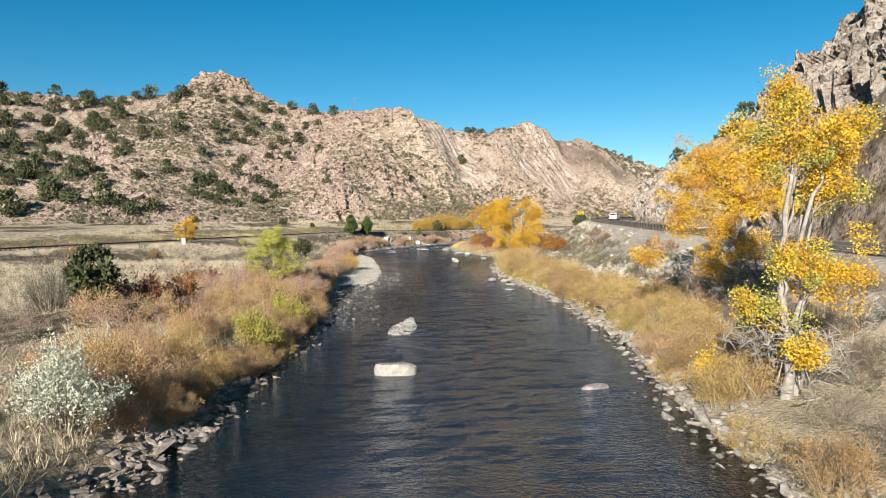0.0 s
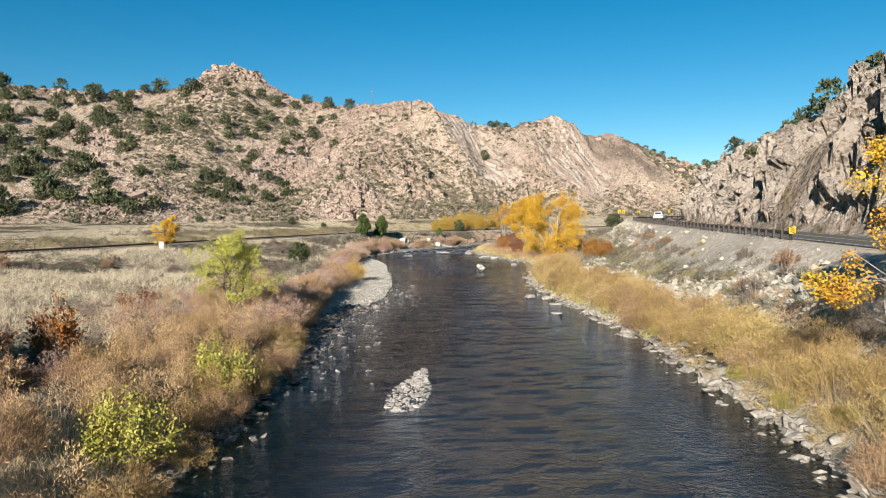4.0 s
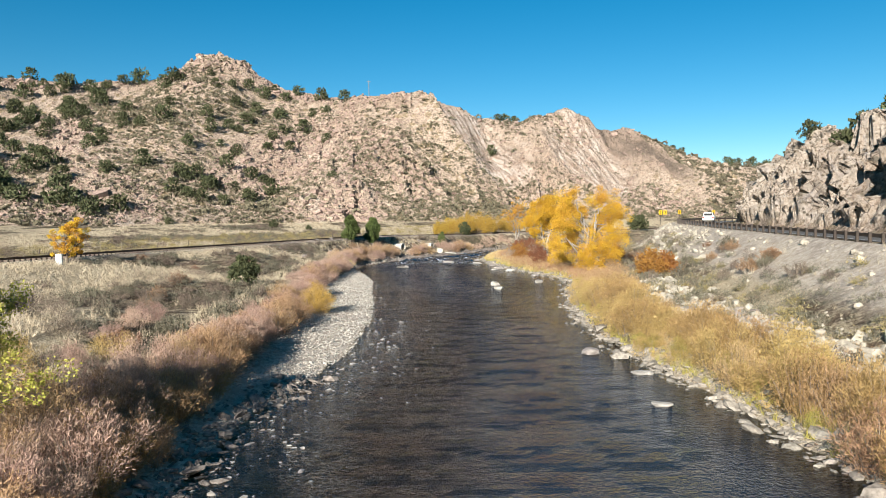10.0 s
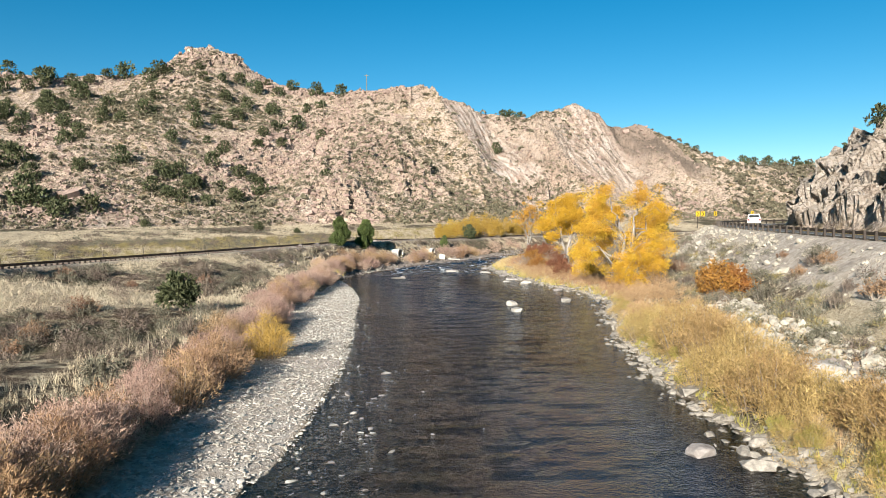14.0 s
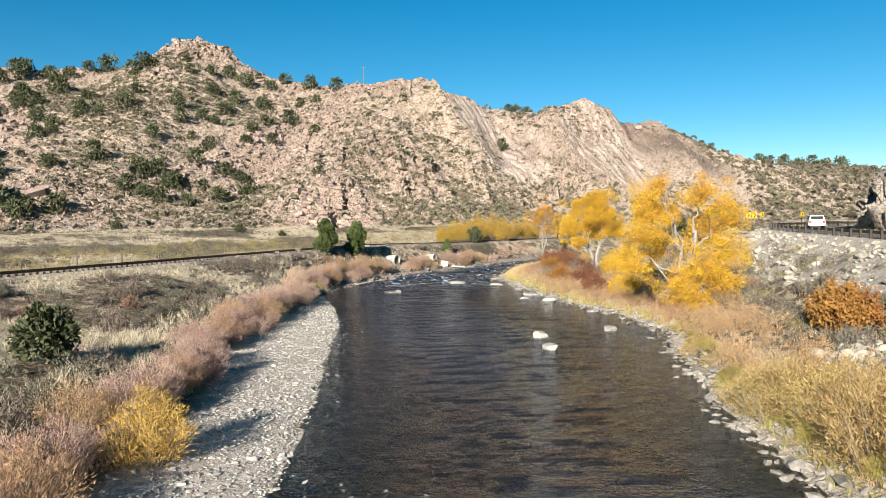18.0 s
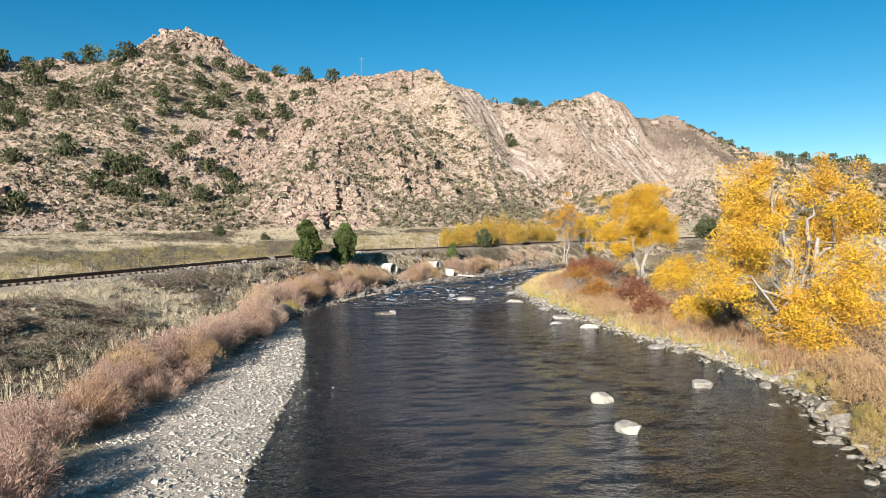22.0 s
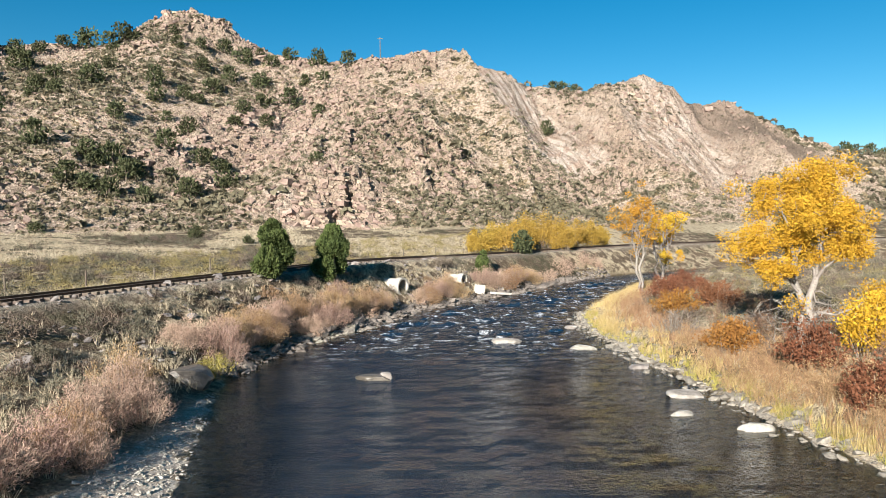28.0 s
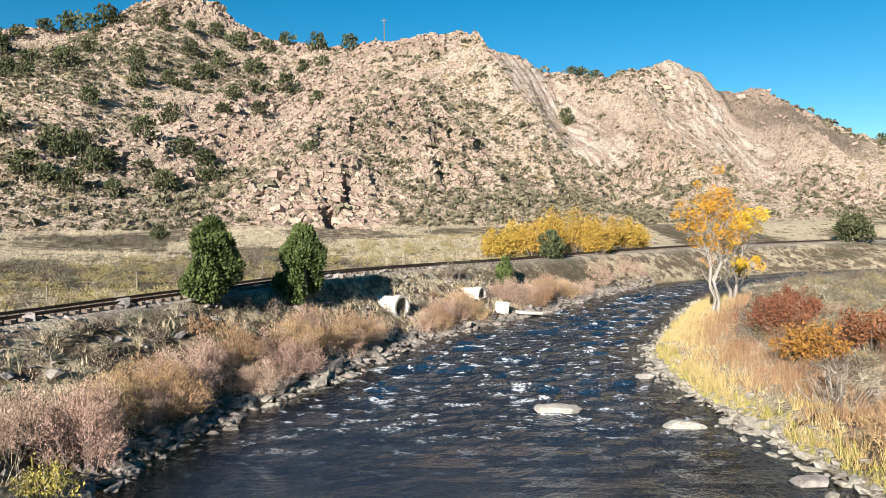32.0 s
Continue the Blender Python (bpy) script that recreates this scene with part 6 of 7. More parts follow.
def outcrop(name, x, y, width, height, count, seed, label, material=TAN_ROCK, dip=38, block=1.3, thin=0.45, proud=0.0, lean=0, bearing=0):
    """Tilted slabs stacked up a slope, as one crag."""
    r = np.random.default_rng(seed)
    a = r.uniform(-0.5, 0.5, count) * width
    d = r.uniform(-0.15, 1.0, count) * height * 1.3
    xy = np.column_stack([x + a + d * 0.25, y + d])
    p, _ = on_land(xy)
    s = 0.40 * block * r.uniform(0.35, 1.2, count) ** 1.3
    p[:, 2] += s * thin * (r.uniform(-0.75, 0.1, count) + 0.3 * proud)
    scale = np.column_stack([s * r.uniform(0.8, 1.9, count), s * r.uniform(0.8, 1.4, count), s * thin * r.uniform(0.8, 1.7, count)])
    t = turned(count, r, 0.10)
    yaw = radians(bearing) + r.normal(0, 0.25 if not lean else 0.12, count)
    tilt = radians(dip) + r.normal(0, 0.2, count)
    c, sn, ct, st = np.cos(yaw), np.sin(yaw), np.cos(tilt), np.sin(tilt)
    z, o = np.zeros(count), np.ones(count)
    rz = np.stack([np.stack([c, -sn, z], -1), np.stack([sn, c, z], -1), np.stack([z, z, o], -1)], 1)
    ry = np.stack([np.stack([ct, z, st], -1), np.stack([z, o, z], -1), np.stack([-st, z, ct], -1)], 1)
    up = np.array([[1, 0, 0], [0, math.cos(radians(lean)), -math.sin(radians(lean))], [0, math.sin(radians(lean)), math.cos(radians(lean))]])
    ob = thing(name, (x, y, ground_z(x, y)), label, "rock outcrop")
    home = Matrix.Translation(ob.location).inverted()
    shapes = slab_meshes(material)
    for k in range(count):
        piece = new("slab", shapes[k % len(shapes)])
        piece.parent = ob
        m = Matrix(((up @ rz[k] @ ry[k]) * scale[k][None, :]).tolist()).to_4x4()
        m.translation = p[k]
        piece.matrix_basis = home @ m
    return ob


SLAB_SETS = {}


def slab_meshes(material):
    if material.name not in SLAB_SETS:
        SLAB_SETS[material.name] = [mesh_of("slab", v, f, material) for v, f in SLABS]
    return SLAB_SETS[material.name]


outcrop("rock_outcrop", -29.0, 252.0, 13, 9, 150, 1, "layered pale pink crag at the foot of the hill", dip=14, block=2.3, thin=0.5, proud=0.4)
outcrop("rock_outcrop", -20.5, 252.0, 8, 8, 80, 2, "cracked pale pink crag beside a dark cleft", dip=22, block=2.2, thin=0.5, proud=0.4)
outcrop("rock_outcrop", -9.0, 272.0, 15, 8, 130, 3, "jutting ledges of tilted rock on the hillside", dip=24, block=2.4, thin=0.45, proud=0.5)
outcrop("rock_outcrop", 3.0, 277.0, 12, 8, 80, 4, "jutting ledges of tilted rock on the hillside", dip=34, block=2.2, thin=0.4, proud=0.4)
outcrop("rock_outcrop", -25.0, 297.0, 13, 9, 90, 5, "weathered pale crag high on the hill", dip=20, block=2.6, proud=0.4)
outcrop("rock_outcrop", -12.0, 313.0, 16, 13, 150, 6, "summit ridge crag of tilted slabs", dip=40, block=1.7)
outcrop("rock_outcrop", 55.0, 343.0, 18, 9, 120, 11, "blocky tan summit crag on the ridge", dip=18, block=2.6, proud=0.4)
outcrop("rock_outcrop", -105.0, 356.0, 24, 8, 170, 15, "pink crag capping the highest hill", dip=12, block=2.3, thin=0.8, proud=0.3)
outcrop("rock_outcrop", -86.0, 357.0, 14, 7, 90, 16, "steep pink crag at the shoulder of the hill", dip=60, block=2.3, thin=0.5, proud=0.3)
outcrop("rock_outcrop", -99.0, 331.0, 8, 5, 40, 17, "pale square crag below the hilltop", dip=10, block=2.3, thin=0.9, proud=0.3)
outcrop("rock_outcrop", -91.0, 275.0, 16, 8, 90, 18, "low pinkish crag on the hillside", dip=20, block=1.4)
outcrop("rock_outcrop", -60.0, 243.0, 26, 7, 80, 19, "low pinkish crag at the slope foot", dip=20, block=1.1)

# ---- road, railway and small built things ----
def resample(line, step):
    p = np.array(line, float)
    d = np.concatenate([[0], np.cumsum(np.hypot(*np.diff(p, axis=0).T))])
    s = np.arange(0, d[-1], step)
    q = np.column_stack([np.interp(s, d, p[:, 0]), np.interp(s, d, p[:, 1])])
    for _ in range(3):
        q[1:-1] = (q[:-2] + 2 * q[1:-1] + q[2:]) / 4
    t = np.gradient(q, axis=0)
    t /= np.linalg.norm(t, axis=1)[:, None]
    return q, np.column_stack([t[:, 1], -t[:, 0]]), t


def ribbon(line, a, b, lift, step=2.0, z=None):
    q, n, _ = resample(line, step)
    l, r = q + n * a, q + n * b
    zz = (lerp(ROAD_Z, q[:, 1]) if z is None else z(q)) + lift
    v = np.concatenate([np.column_stack([l, zz]), np.column_stack([r, zz])])
    k = np.arange(len(q) - 1)
    return v, np.column_stack([k, k + len(q), k + len(q) + 1, k + 1])


road = tagged(new("road", mesh_of("road", *ribbon(GUARD_LINE, 0.7, 7.2, 0.05), ASPHALT)), "grey two-lane asphalt road along the cliff foot", "road", kind="structure")
for name, a, b, mat in (("edge_line", 1.2, 1.32, WHITE_PAINT), ("edge_line", 6.6, 6.72, WHITE_PAINT), ("centre_line", 3.82, 3.94, SIGN_YELLOW), ("centre_line", 4.06, 4.18, SIGN_YELLOW)):
    part(name, mesh_of(name, *ribbon(GUARD_LINE, a, b, 0.056), mat), None, road)

# guard rail
guard_line = [p for p in GUARD_LINE if p[1] >= 71]
gq, gn, gt = resample(guard_line, 1.9)
gq, gn, gt = gq[:74], gn[:74], gt[:74]
guardrail = tagged(new("guardrail"), "weathered brown steel guardrail along the road edge", "guardrail")
guardrail.location = (*gq[0], float(lerp(ROAD_Z, gq[0, 1])))
base = np.array(guardrail.location)
bm = bmesh.new()
box(bm, (0.16, 0.2, 1.1), (0, 0, 0.2), bevel=0.012)
post_mesh = bpy.data.meshes.new("post")
bm.to_mesh(post_mesh)
bm.free()
post_mesh.materials.append(RUST_STEEL)
for q, t in zip(gq, gt):
    ob = new("post", post_mesh)
    ob.parent = guardrail
    ob.matrix_basis = pose(q[0] - base[0], q[1] - base[1], float(lerp(ROAD_Z, q[1])) - base[2], 0, 0, math.degrees(math.atan2(t[1], t[0])))
prof = [(0.10, 0.40), (0.16, 0.44), (0.10, 0.50), (0.10, 0.56), (0.16, 0.62), (0.10, 0.66), (0.08, 0.66), (0.08, 0.40)]
vs = np.array([[*(q + n * a)[:2] - base[:2], float(lerp(ROAD_Z, q[1])) + h - base[2]] for q, n in zip(gq, gn) for a, h in prof])
i = np.arange(len(gq) * 8).reshape(-1, 8)
j = np.roll(i, -1, axis=1)
part("rail", mesh_of("rail", vs, np.stack([i[:-1], i[1:], j[1:], j[:-1]], -1).reshape(-1, 4), RUST_STEEL), None, guardrail)

marker = thing("hazard_marker", (26.9, 70.6, float(lerp(ROAD_Z, 70.6))), "yellow and black striped marker at the guardrail end", "road marker")
bm = bmesh.new()
box(bm, (0.07, 0.07, 1.15), (0, 0, 0.5))
part("post", bm, RUST_STEEL, marker)
bm = bmesh.new()
box(bm, (0.5, 0.03, 0.52), (0, -0.05, 0.78), bevel=0.008)
part("panel", bm, SIGN_YELLOW, marker)
for k in range(3):
    bm = bmesh.new()
    box(bm, (0.46, 0.01, 0.07), (0, -0.072, 0.63 + 0.15 * k), (0, 28, 0))
    part("stripe", bm, BLACK_PAINT, marker)


def chevron_sign(x, y, z, turn, panels=1):
    sign = thing("chevron_sign", (x, y, z), "yellow curve-warning sign with black chevron on a steel post", "road sign", "curve signs", turn)
    bm = bmesh.new()
    box(bm, (0.07, 0.07, 2.5), (0, 0, 1.1))
    part("post", bm, RUST_STEEL, sign)
    for k in range(panels):
        bm = bmesh.new()
        box(bm, (0.6, 0.02, 0.72), (k * 0.85, -0.06, 1.95), bevel=0.01)
        part("panel", bm, SIGN_YELLOW, sign)
        bm = bmesh.new()
        for s in (1, -1):
            box(bm, (0.13, 0.012, 0.42), (k * 0.85, -0.078, 1.95 + s * 0.145), (0, s * -38, 0))
        part("chevron", bm, BLACK_PAINT, sign)


for x, y, turn, n in ((38.2, 164.5, 10, 2), (46.0, 178.0, 18, 1), (55.0, 184.6, 22, 1), (72.0, 189.5, 25, 1)):
    chevron_sign(x, y, float(lerp(ROAD_Z, y)) - 0.1, turn, n)


def suv(x, y, z, turn):
    """An estate car with body, cabin, glass, wheels and lamps."""
    car = thing("suv", (x, y, z), "white sport-utility car on the road by the cliff", "car", turn=turn)
    bm = bmesh.new()
    box(bm, (1.85, 4.6, 0.62), (0, 0, 0.68), bevel=0.10)
    box(bm, (1.80, 1.2, 0.10), (0, 1.6, 1.02), bevel=0.04)
    body = part("body", bm, CAR_PAINT, car)
    bm = bmesh.new()
    got = bmesh.ops.create_cube(bm, size=1, matrix=pose(0, -0.55, 1.32) @ Matrix.Diagonal((1.7, 3.2, 0.68, 1)))
    for v in got["verts"]:
        if v.co.z > 1.3:
            v.co.x *= 0.84
            v.co.y = -0.55 + (v.co.y + 0.55) * (0.78 if v.co.y > -0.55 else 0.94)
    bmesh.ops.bevel(bm, geom=bm.edges[:], offset=0.06, segments=2, affect="EDGES")
    part("cabin", bm, CAR_PAINT, car)
    for yy, h, tilt in ((-2.14, 0.40, -6), (0.93, 0.45, 38)):
        bm = bmesh.new()
        box(bm, (1.35, 0.03, h), (0, yy, 1.36), (tilt, 0, 0), 0.01)
        part("window", bm, CAR_GLASS, car)
    for s in (1, -1):
        for yy in (0.15, -0.95, -1.75):
            bm = bmesh.new()
            box(bm, (0.03, 0.85 if yy > -1.5 else 0.5, 0.36), (s * 0.80, yy, 1.38), (0, s * -12, 0), 0.01)
            part("window", bm, CAR_GLASS, car)
        bm = bmesh.new()
        box(bm, (0.28, 0.05, 0.22), (s * 0.72, -2.3, 0.85), bevel=0.02)
        part("tail_lamp", bm, LAMP_RED, car)
        bm = bmesh.new()
        box(bm, (0.36, 0.05, 0.16), (s * 0.66, 2.3, 0.80), bevel=0.02)
        part("headlamp", bm, SILVER_METAL, car)
        for yy in (1.42, -1.42):
            v, f = tube([(s * 0.70, yy, 0.36), (s * 0.74, yy, 0.36), (s * 0.92, yy, 0.36), (s * 0.94, yy, 0.36)], [0.30, 0.36, 0.36, 0.30], 18)
            wheel = part("wheel", mesh_of("wheel", v, f, TYRE), None, car)
            v, f = tube([(s * 0.915, yy, 0.36), (s * 0.945, yy, 0.36), (s * 0.946, yy, 0.36)], [0.24, 0.22, 0.01], 14)
            part("rim", mesh_of("rim", v, f, SILVER_METAL), None, wheel)


suv(46.3, 164.0, float(lerp(ROAD_Z, 164)) + 0.06, -24)

# railway
track = tagged(new("railway_track"), "single railway track of rusty rails on dark ties", "railway")
gauge = lambda q: np.array([ground_z(a, b) for a, b in q])
for side in (-0.75, 0.75):
    q, n, t = resample([p for p in RAILWAY if p[1] > 40], 2.0)
    zz = gauge(q) + 0.12
    prof = [(-0.07, 0.06), (-0.02, 0.09), (-0.035, 0.20), (0.035, 0.20), (0.02, 0.09), (0.07, 0.06)]
    vs = np.array([[*(a + m * (side + o)), h + up] for a, m, h in zip(q, n, zz) for o, up in prof])
    i = np.arange(len(q) * 6).reshape(-1, 6)
    j = np.roll(i, -1, axis=1)
    part("rail", mesh_of("rail", vs, np.stack([i[:-1], j[:-1], j[1:], i[1:]], -1).reshape(-1, 4), RAIL_STEEL), None, track)
q, n, t = resample([p for p in RAILWAY if 60 < p[1] < 262], 0.62)
zz = gauge(q) + 0.08
yaw = np.arctan2(t[:, 1], t[:, 0]) + np.pi / 2
c, s = np.cos(yaw), np.sin(yaw)
o = np.zeros(len(q))
turns = np.stack([np.stack([c, -s, o], -1), np.stack([s, c, o], -1), np.stack([o, o, o + 1], -1)], 1)
cube = np.array([[x, y, z] for x in (-0.5, 0.5) for y in (-0.5, 0.5) for z in (-0.5, 0.5)])
quad = np.array([[0, 1, 3, 2], [4, 6, 7, 5], [0, 4, 5, 1], [2, 3, 7, 6], [0, 2, 6, 4], [1, 5, 7, 3]])
near = np.argsort(np.hypot(q[:, 0] + 18, q[:, 1] - 170))
one = mesh_of("sleeper", cube * np.array([2.5, 0.23, 0.2]), quad, TIE_WOOD)
for k in near[:280]:
    ob = new("sleeper", one)
    ob.parent = track
    m = Matrix(turns[k].tolist()).to_4x4()
    m.translation = (q[k, 0], q[k, 1], zz[k])
    ob.matrix_basis = m
rest = near[280:]
v, f = scatter([(cube, quad)], np.column_stack([q, zz])[rest], np.tile([2.5, 0.23, 0.2], (len(rest), 1)), R2, 0, turns[rest])
stuff("sleeper_rest", (v, f), TIE_WOOD, "", "", track)

# culvert pipes
def culvert(x, y, z, turn, radius, length, label):
    pipe = thing("culvert_pipe", (x, y, z), label, "pipe", "concrete culvert pipes", turn)
    pts = [(0, 0, 0), (0, 0.14, 0), (0, 0.55, 0), (0, 0.62, 0), (0, length, 0)]
    ov, of = tube(pts, [radius * 1.14, radius * 1.16, radius * 1.16, radius * 1.02, radius * 1.02], 28)
    iv, jf = tube(pts, [radius * 0.92] * 5, 28)
    k = np.arange(28)
    rim = np.column_stack([k, np.roll(k, -1), np.roll(k, -1) + len(ov), k + len(ov)])
    part("barrel", mesh_of("barrel", np.concatenate([ov, iv]), np.concatenate([of, jf[:, ::-1] + len(ov), rim[:, ::-1]]), CONCRETE), None, pipe)
    # a dark disc added across the bore at its inner end
    v, f = tube([(0, length - 0.3, 0), (0, length - 0.25, 0)], [radius, 0.01], 20)
    part("silt", mesh_of("silt", v, f, WET_STONE), None, pipe, "added dark disc closing the inner end of the pipe")
    return pipe


culvert(-6.6, 186.0, 1.95, 58, 0.76, 4.5, "wide pale concrete culvert pipe jutting from the bank")
culvert(-0.9, 195.4, 1.75, 62, 0.62, 3.6, "concrete culvert pipe lying in the bank")
bm = bmesh.new()
box(bm, (1.1, 0.5, 1.2), (0, 0, 0.4), (0, 8, 0), 0.05)
headwall = part("headwall", bm, CONCRETE, None)
headwall.matrix_basis = pose(0.7, 194.6, ground_z(0.7, 194.6) - 0.1, 0, 0, 20)
tagged(headwall, "tilted concrete headwall block beside a culvert", "concrete block")
bm = bmesh.new()
box(bm, (2.2, 1.0, 0.25), (0, 0, 0.05), bevel=0.05)
slab = part("concrete_slab", bm, CONCRETE, None)
slab.matrix_basis = pose(3.0, 195.2, 0.25, 0, 6, 35)
tagged(slab, "broken concrete slab at the water's edge", "concrete slab")

# fence along the railway, relay box, ridge poles
def fence_post(x, y, h, label, name="fence_post", category="fence post", group="railway fence posts"):
    v, f = tube([(0, 0, -0.4), (0.02, 0, h * 0.6), (0.0, 0.02, h)], [0.075, 0.07, 0.06], 7)
    cap = np.arange(14, 21)[None]
    ob = new(name, mesh_of(name, v, [f, cap], POST_WOOD))
    ob.matrix_basis = pose(x, y, ground_z(x, y))
    return tagged(ob, label, category, group)


fq, fn, ft = resample([p for p in RAILWAY if 60 < p[1] < 225], 6.0)
for k, (q, n) in enumerate(zip(fq, fn)):
    w = q - n * (7.5 + 0.4 * math.sin(k))
    fence_post(float(w[0]), float(w[1]), 1.25 + 0.2 * math.sin(k * 2.3), "weathered grey wooden fence post in dry grass")
bm = bmesh.new()
box(bm, (0.55, 0.45, 1.1), (0, 0, 0.5), bevel=0.03)
relay = part("relay_box", bm, WHITE_PAINT, None)
relay.matrix_basis = pose(-35.8, 111.7, ground_z(-35.8, 111.7), 0, 0, 15)
tagged(relay, "small white metal trackside box", "relay box")


def ridge_pole(x, y, h):
    pole = thing("utility_pole", (x, y, ground_z(x, y) - 0.5), "thin wooden utility pole on the ridge", "utility pole", "ridge poles")
    v, f = tube([(0, 0, 0), (0, 0, h)], [0.16, 0.11], 7)
    part("pole", mesh_of("pole", v, f, POST_WOOD), None, pole)
    bm = bmesh.new()
    box(bm, (1.6, 0.12, 0.14), (0, 0, h - 0.5))
    part("crossarm", bm, POST_WOOD, pole)


ridge_pole(-27.4, 338.0, 7.0)
ridge_pole(-43.0, 330.0, 8.0)

# ---- ground cover ----
def tufts(xy, height, per, width, rng, sink=0.05, lean=0.35):
    """Bunches of single blades on the ground."""
    p, _ = on_land(xy, sink)
    n = len(p) * per
    b = np.repeat(p, per, 0) + np.column_stack([rng.normal(0, 0.07, (n, 2)) * np.repeat(height, per)[:, None], np.zeros(n)])
    h = np.repeat(height, per) * rng.uniform(0.55, 1.1, n)
    t = b + np.column_stack([rng.normal(0, lean, n) * h, rng.normal(0, lean, n) * h, h])
    side = rng.normal(size=(n, 3)) * np.array([1, 1, 0.1])
    side /= np.linalg.norm(side, axis=1)[:, None]
    side *= (width * rng.uniform(0.6, 1.3, n))[:, None]
    v = np.stack([b - side, b + side, t], 1).reshape(-1, 3)
    return v, np.arange(n * 3).reshape(-1, 3)


def bushes(xy, size, rng, per=36):
    """Low rounded brush: a lumpy dome of many fine twig ends and leaves."""
    p, _ = on_land(xy, 0.04)
    many = np.maximum((per * np.clip(size / 0.55, 0.5, 2.6) ** 1.6).astype(int), 8)
    n = int(many.sum())
    d = rng.normal(size=(n, 3))
    d[:, 2] = np.abs(d[:, 2]) * 1.1 + 0.05
    d /= np.linalg.norm(d, axis=1)[:, None]
    s = np.repeat(size, many)[:, None]
    lump = 0.75 + 0.25 * np.sin(np.arctan2(d[:, 1], d[:, 0]) * 3 + np.repeat(rng.uniform(0, 6, len(p)), many))[:, None]
    c = np.repeat(p, many, 0) + d * s * lump * rng.uniform(0.4, 1.0, (n, 1)) * np.array([1, 1, 0.85])
    u = d + rng.normal(size=(n, 3)) * 0.6
    u /= np.linalg.norm(u, axis=1)[:, None]
    k = np.clip(s, 0.3, 0.75)
    return sprigs(c, u * k * 0.24, (k * 0.075)[:, 0], rng)


def stubs(xy, size, rng, per=9):
    """Far-off brush: a few broad leaves each."""
    p, _ = on_land(xy, 0.04)
    n = len(p) * per
    d = rng.normal(size=(n, 3))
    d[:, 2] = np.abs(d[:, 2]) + 0.05
    d /= np.linalg.norm(d, axis=1)[:, None]
    s = np.repeat(size, per)[:, None]
    c = np.repeat(p, per, 0) + d * s * 0.45
    side = np.cross(d, rng.normal(size=(n, 3)))
    side /= np.linalg.norm(side, axis=1)[:, None] + 1e-9
    v = np.stack([c - side * s * 0.5, c + side * s * 0.5, c + d * s * 0.5], 1).reshape(-1, 3)
    return v, np.arange(n * 3).reshape(-1, 3)


R3 = np.random.default_rng(31)
n = 70000
xy = np.column_stack([R3.uniform(-75, 0, n), R3.uniform(-8, 245, n)])
g = land(xy[:, 0], xy[:, 1])
patch = fractal(xy[:, 0] * 0.09, xy[:, 1] * 0.09, 61, 3)
keep = g["left"] & (g["dp"] > 1.0) & (g["da"] > 2.4) & ~g["hill"] & (R3.random(n) < (0.25 + 0.75 * g["straw"]) * np.clip(0.6 + 3.2 * patch, 0.05, 1) * np.clip(1.3 - np.hypot(xy[:, 0] + 5, 0) / 70, 0.25, 1))
xy = xy[keep]
stuff("meadow_grass", tufts(xy, R3.uniform(0.25, 0.7, len(xy)), 11, 0.016, R3, lean=0.55), STRAW, "pale dry bunch grass over the meadow", "grass")
n = 9000
xy = np.column_stack([R3.uniform(-62, 0, n), R3.uniform(10, 225, n)])
g = land(xy[:, 0], xy[:, 1])
patch = fractal(xy[:, 0] * 0.09, xy[:, 1] * 0.09, 61, 3)
open_ground = g["left"] & (g["dp"] > 2.0) & (g["da"] > 2.6) & ~g["hill"]
slope = smooth(142, 160, xy[:, 1]) * (g["sa"] > 0)
keep = open_ground & (R3.random(n) < np.clip(0.16 - 1.5 * patch + 1.0 * slope, 0.04, 1))
size = R3.gamma(3.0, 0.14, n)[keep] + 0.25
xb, tone = xy[keep], R3.random(keep.sum())
stuff("sagebrush", bushes(xb[tone < 0.62], size[tone < 0.62], R3, 95), SAGE, "grey-green sagebrush and weeds in the meadow", "sagebrush")
stuff("dead_brush", bushes(xb[tone >= 0.62], size[tone >= 0.62] * 1.15, R3, 95), DEAD, "dark brown leafless brush in the meadow", "brush")
n = 4000
xy = np.column_stack([R3.uniform(-62, 20, n), R3.uniform(70, 250, n)])
g = land(xy[:, 0], xy[:, 1])
keep = g["left"] & (g["sa"] < 0) & (g["da"] > 2.6) & (g["da"] < 24) & ~g["hill"]
xy = xy[keep]
stuff("rabbitbrush", bushes(xy, R3.uniform(0.5, 1.15, len(xy)), R3, 55), RABBIT, "yellow-green rabbitbrush beside the railway", "rabbitbrush")

n = 26000
xy = np.column_stack([R3.uniform(9, 60, n), R3.uniform(-5, 240, n)])
g = land(xy[:, 0], xy[:, 1])
side = ~g["left"] & ~g["inside"] & ~g["hill"]
fill = np.clip((-g["sd"] - 1.0) / 8, 0, 1)
keep = side & (g["dr"] > 1.6) & (g["sd"] < -1.0) & (xy[:, 1] > 36) & (R3.random(n) < (0.2 + 0.5 * fill) * (1 - 0.8 * g["gravel"]))
xg = xy[keep]
stuff("bank_grass", tufts(xg, R3.uniform(0.25, 0.65, len(xg)), 9, 0.010, R3, lean=0.45), STRAW, "dry grass on the flat below the road", "grass")
keep = side & (g["dr"] > 5.5) & (g["sd"] < -3.5) & (R3.random(n) < 0.26 - 0.16 * g["gravel"])
xb = xy[keep]
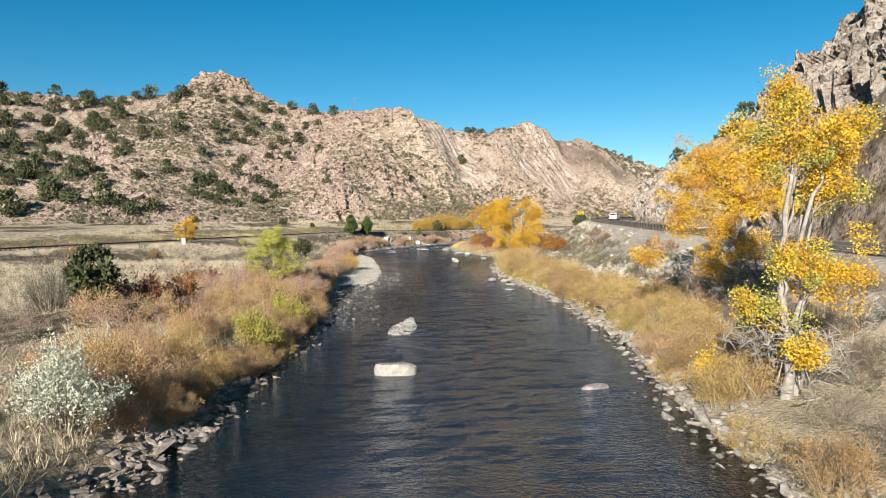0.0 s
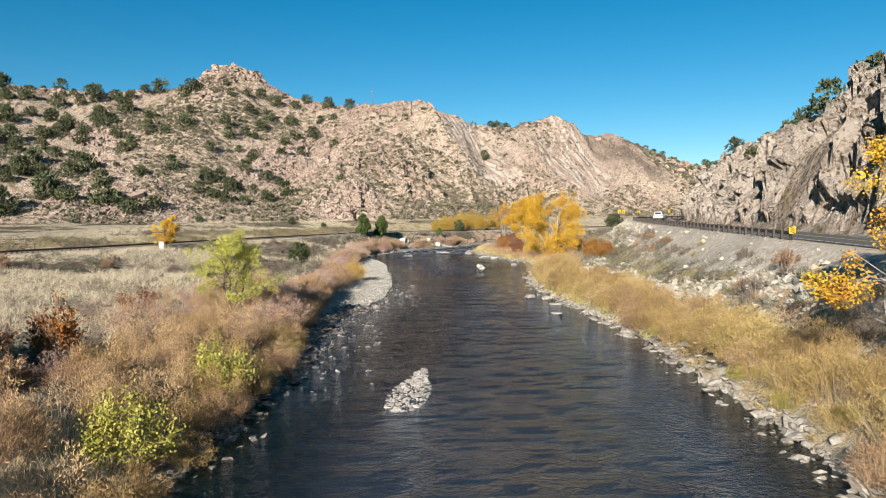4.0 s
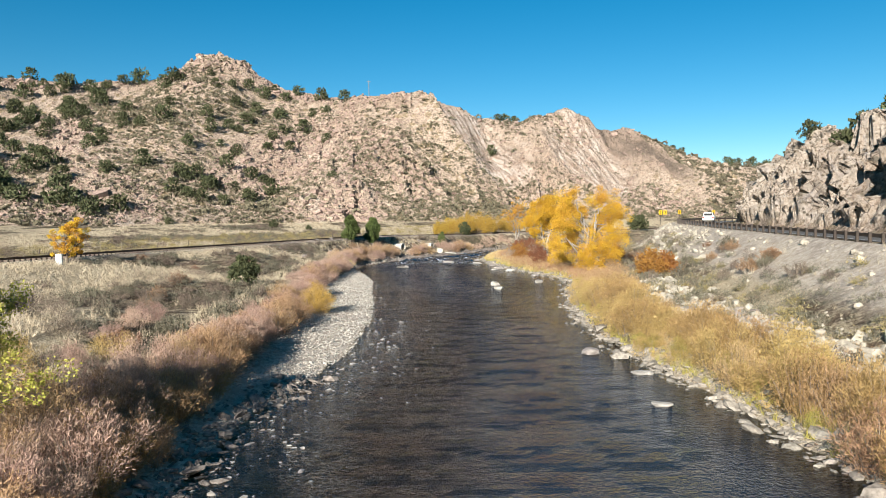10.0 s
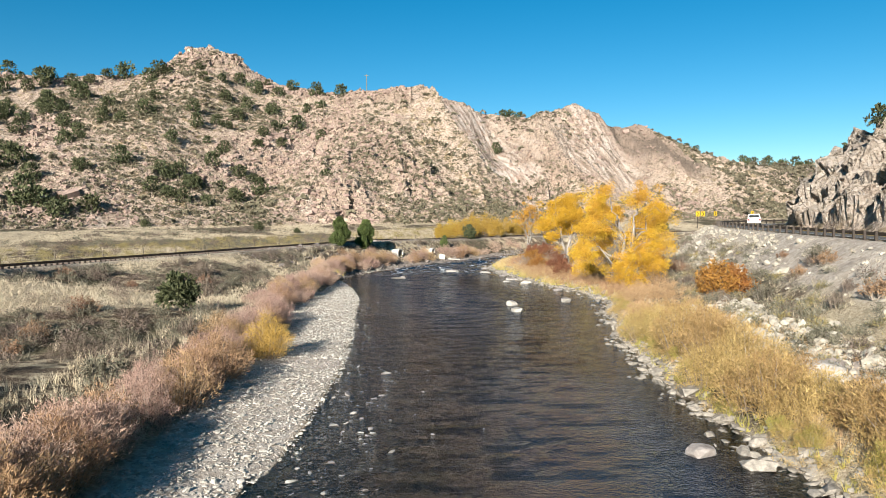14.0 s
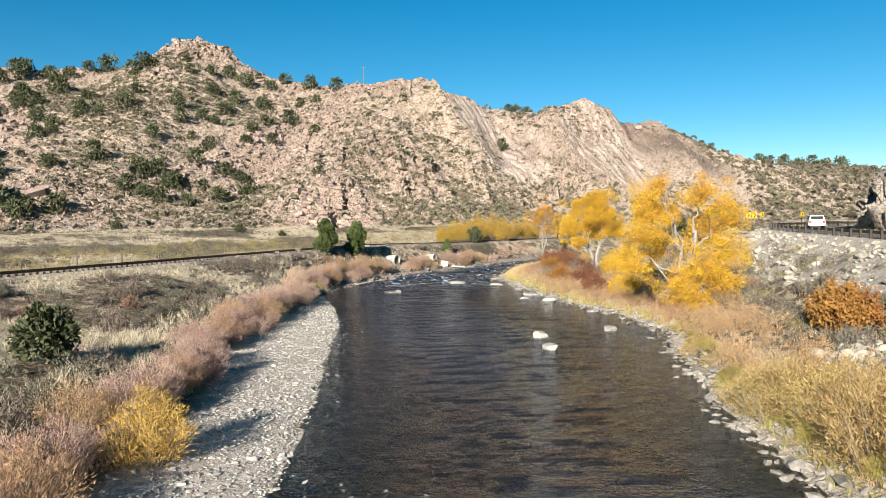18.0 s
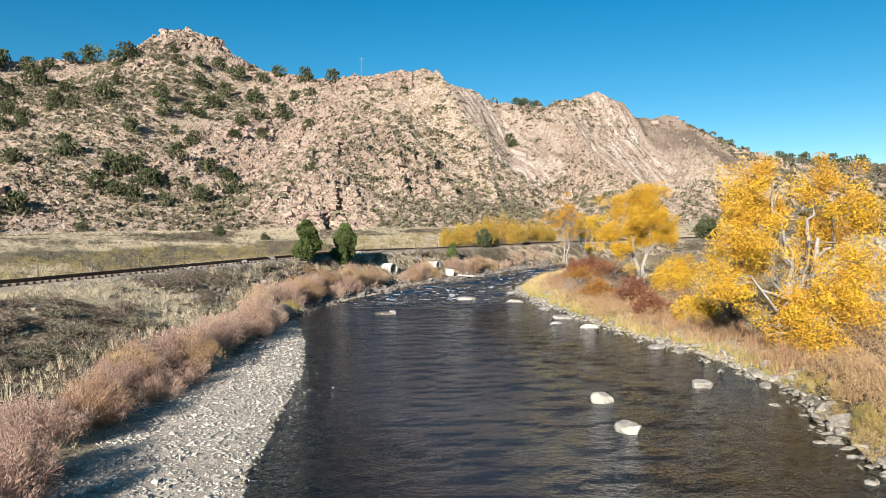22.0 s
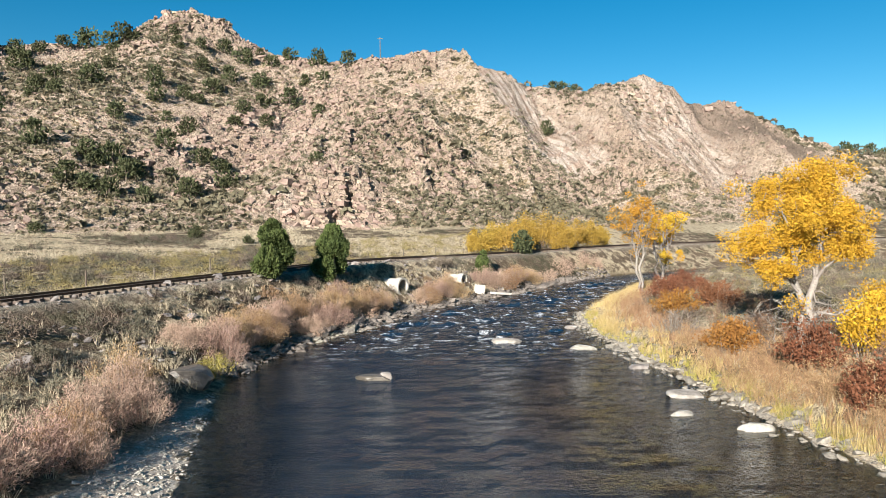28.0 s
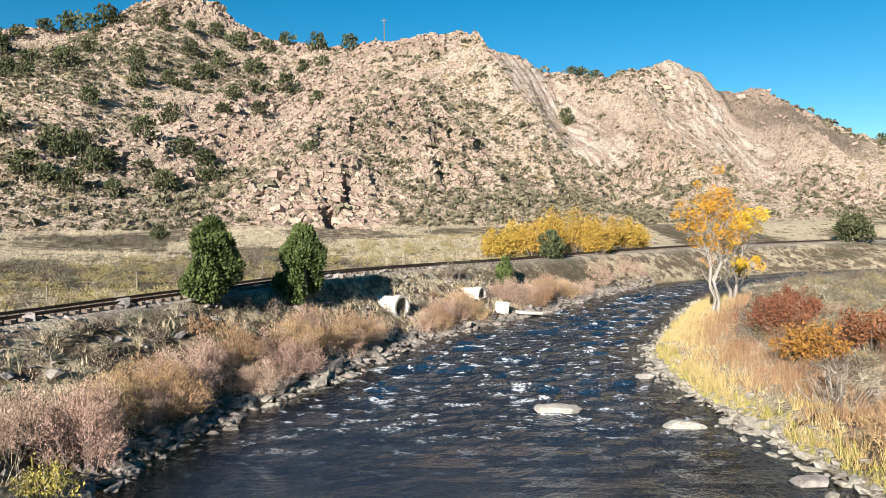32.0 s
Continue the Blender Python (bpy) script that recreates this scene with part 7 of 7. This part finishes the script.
stuff("sagebrush", bushes(xb, R3.gamma(3.0, 0.16, len(xb)) + 0.2, R3, 60), SAGE, "grey-green sagebrush on the flat below the road", "sagebrush")
keep = side & (g["dr"] > 6.5) & (g["sd"] < -3.0) & (R3.random(n) < 0.07 - 0.03 * g["gravel"])
xb = xy[keep]
stuff("rabbitbrush", bushes(xb, R3.uniform(0.5, 1.1, len(xb)), R3, 70), RABBIT, "yellow-green rabbitbrush below the road", "rabbitbrush")
keep = side & (g["dr"] > 4.5) & (g["sd"] < -3.0) & (R3.random(n) < 0.03 + 0.12 * smooth(138, 150, xy[:, 1]))
xb = xy[keep]
stuff("dead_brush", bushes(xb, R3.gamma(3.0, 0.2, len(xb)) + 0.3, R3, 48), DEAD, "dark brown and grey leafless brush on the east flat", "brush")
# tall pale grass round the point of the east bank
y = R3.uniform(128, 200, 9000)
off = R3.uniform(0.6, 5.2, len(y))
clump = fractal(y * 0.6, off * 0.9, 81, 3)
keep = R3.random(len(y)) < np.clip(0.6 + 1.4 * clump, 0.1, 1)
xt, far_in = bank_xy(RIGHT_BANK, 1, y, off)[keep], (off + 0.05 * (165 - y) + R3.normal(0, 0.6, len(y)))[keep]
hgt = R3.uniform(0.35, 0.85, len(xt)) * (1 + 0.6 * clump[keep])
for pick, mat, label in ((far_in > 2.2, WILLOW_TAN, "tall pinkish tan dry grass on the river point"), (far_in <= 2.2, PALE_GOLD, "tall pale golden grass on the river point")):
    stuff("reed_grass", tufts(xt[pick], hgt[pick], 11, 0.011, R3, lean=0.28), mat, label, "grass")
y = np.concatenate([R3.uniform(125, 200, 900), R3.uniform(60, 110, 350)])
xt = bank_xy(RIGHT_BANK, 1, y, R3.uniform(0.35, 1.3, len(y)))
stuff("sedge", tufts(xt, R3.uniform(0.3, 0.6, len(xt)), 12, 0.012, R3, lean=0.3), WILLOW_LIME, "yellow-green sedge at the water's edge", "grass")
y = R3.uniform(26, 128, 3600)
xt = bank_xy(RIGHT_BANK, 1, y, R3.uniform(1.2, 8.0, len(y)))
stuff("bank_grass", tufts(xt, R3.uniform(0.25, 0.6, len(xt)), 11, 0.010, R3, lean=0.35), WILLOW_TAN, "golden grass among the east thickets", "grass")
y = R3.uniform(0, 200, 4200)
xt = bank_xy(LEFT_BANK, -1, y, R3.uniform(0.6, 6.0, len(y)) + lerp(GRAVEL_W, y))
stuff("bank_grass", tufts(xt, R3.uniform(0.3, 0.8, len(xt)), 12, 0.010, R3, lean=0.3), STRAW, "dry grass among the west thickets", "grass")

# brush on the hill and the cliff
n = 72000
xy = np.column_stack([R3.uniform(-175, 125, n), R3.uniform(205, 380, n)])
g = land(xy[:, 0], xy[:, 1])
patch = fractal(xy[:, 0] * 0.04, xy[:, 1] * 0.04, 71, 3)
keep = g["hill"] & (g["u"] < 1) & (R3.random(n) < np.clip(0.55 + 1.6 * patch - 0.25 * g["rock"] - 0.15 * smooth(-22, -40, xy[:, 0]) - 0.22 * smooth(0.6, 0.2, g["u"]) * smooth(-30, -50, xy[:, 0]) + 0.25 * smooth(-22, -8, xy[:, 0]) * smooth(0.62, 0.4, g["u"]) - 0.6 * g["slab"] - 0.2 * g["wall"], 0.04, 1))
xy = xy[keep]
stuff("hill_brush", stubs(xy, R3.gamma(3.0, 0.17, len(xy)) + 0.2, R3, 9), BRUSH, "low olive-grey brush dotted over the hillside", "brush")
n = 9000
xy = np.column_stack([R3.uniform(100, 300, n), R3.uniform(280, 520, n)])
g = land(xy[:, 0], xy[:, 1])
xy = xy[g["hill"] & (g["u"] < 1.02)]
stuff("hill_brush", stubs(xy, R3.gamma(3.0, 0.32, len(xy)) + 0.3, R3, 9), BRUSH, "dark brush over the far end of the hill", "brush")
n = 14000
xy = np.column_stack([R3.uniform(-150, 110, n), R3.uniform(200, 345, n)])
g = land(xy[:, 0], xy[:, 1])
keep = g["hill"] & (g["u"] < 0.8) & (R3.random(n) < 0.75 - 0.5 * g["rock"])
xy = xy[keep]
stuff("hill_grass", tufts(xy, R3.uniform(0.3, 0.65, len(xy)), 6, 0.05, R3), STRAW, "dry bunch grass on the hillside", "grass")
n = 2600
y = R3.uniform(-20, 170, n)
x = np.interp(y, [p[1] for p in GUARD_LINE], [p[0] for p in GUARD_LINE]) + 7.6 + R3.uniform(0, 26, n)
g = land(x, y)
keep = g["cliff"] & (R3.random(n) < 0.4)
xy = np.column_stack([x, y])[keep]
stuff("cliff_brush", bushes(xy, R3.uniform(0.3, 0.8, len(xy)), R3, 14), BRUSH, "dry brush on cliff ledges", "brush")
for group in KINDS.values():
    for src in group:
        for ob in (src, *src.children_recursive):
            bpy.data.objects.remove(ob)
for src in HILL_JUNIPERS:
    for ob in (src, *src.children_recursive):
        bpy.data.objects.remove(ob)
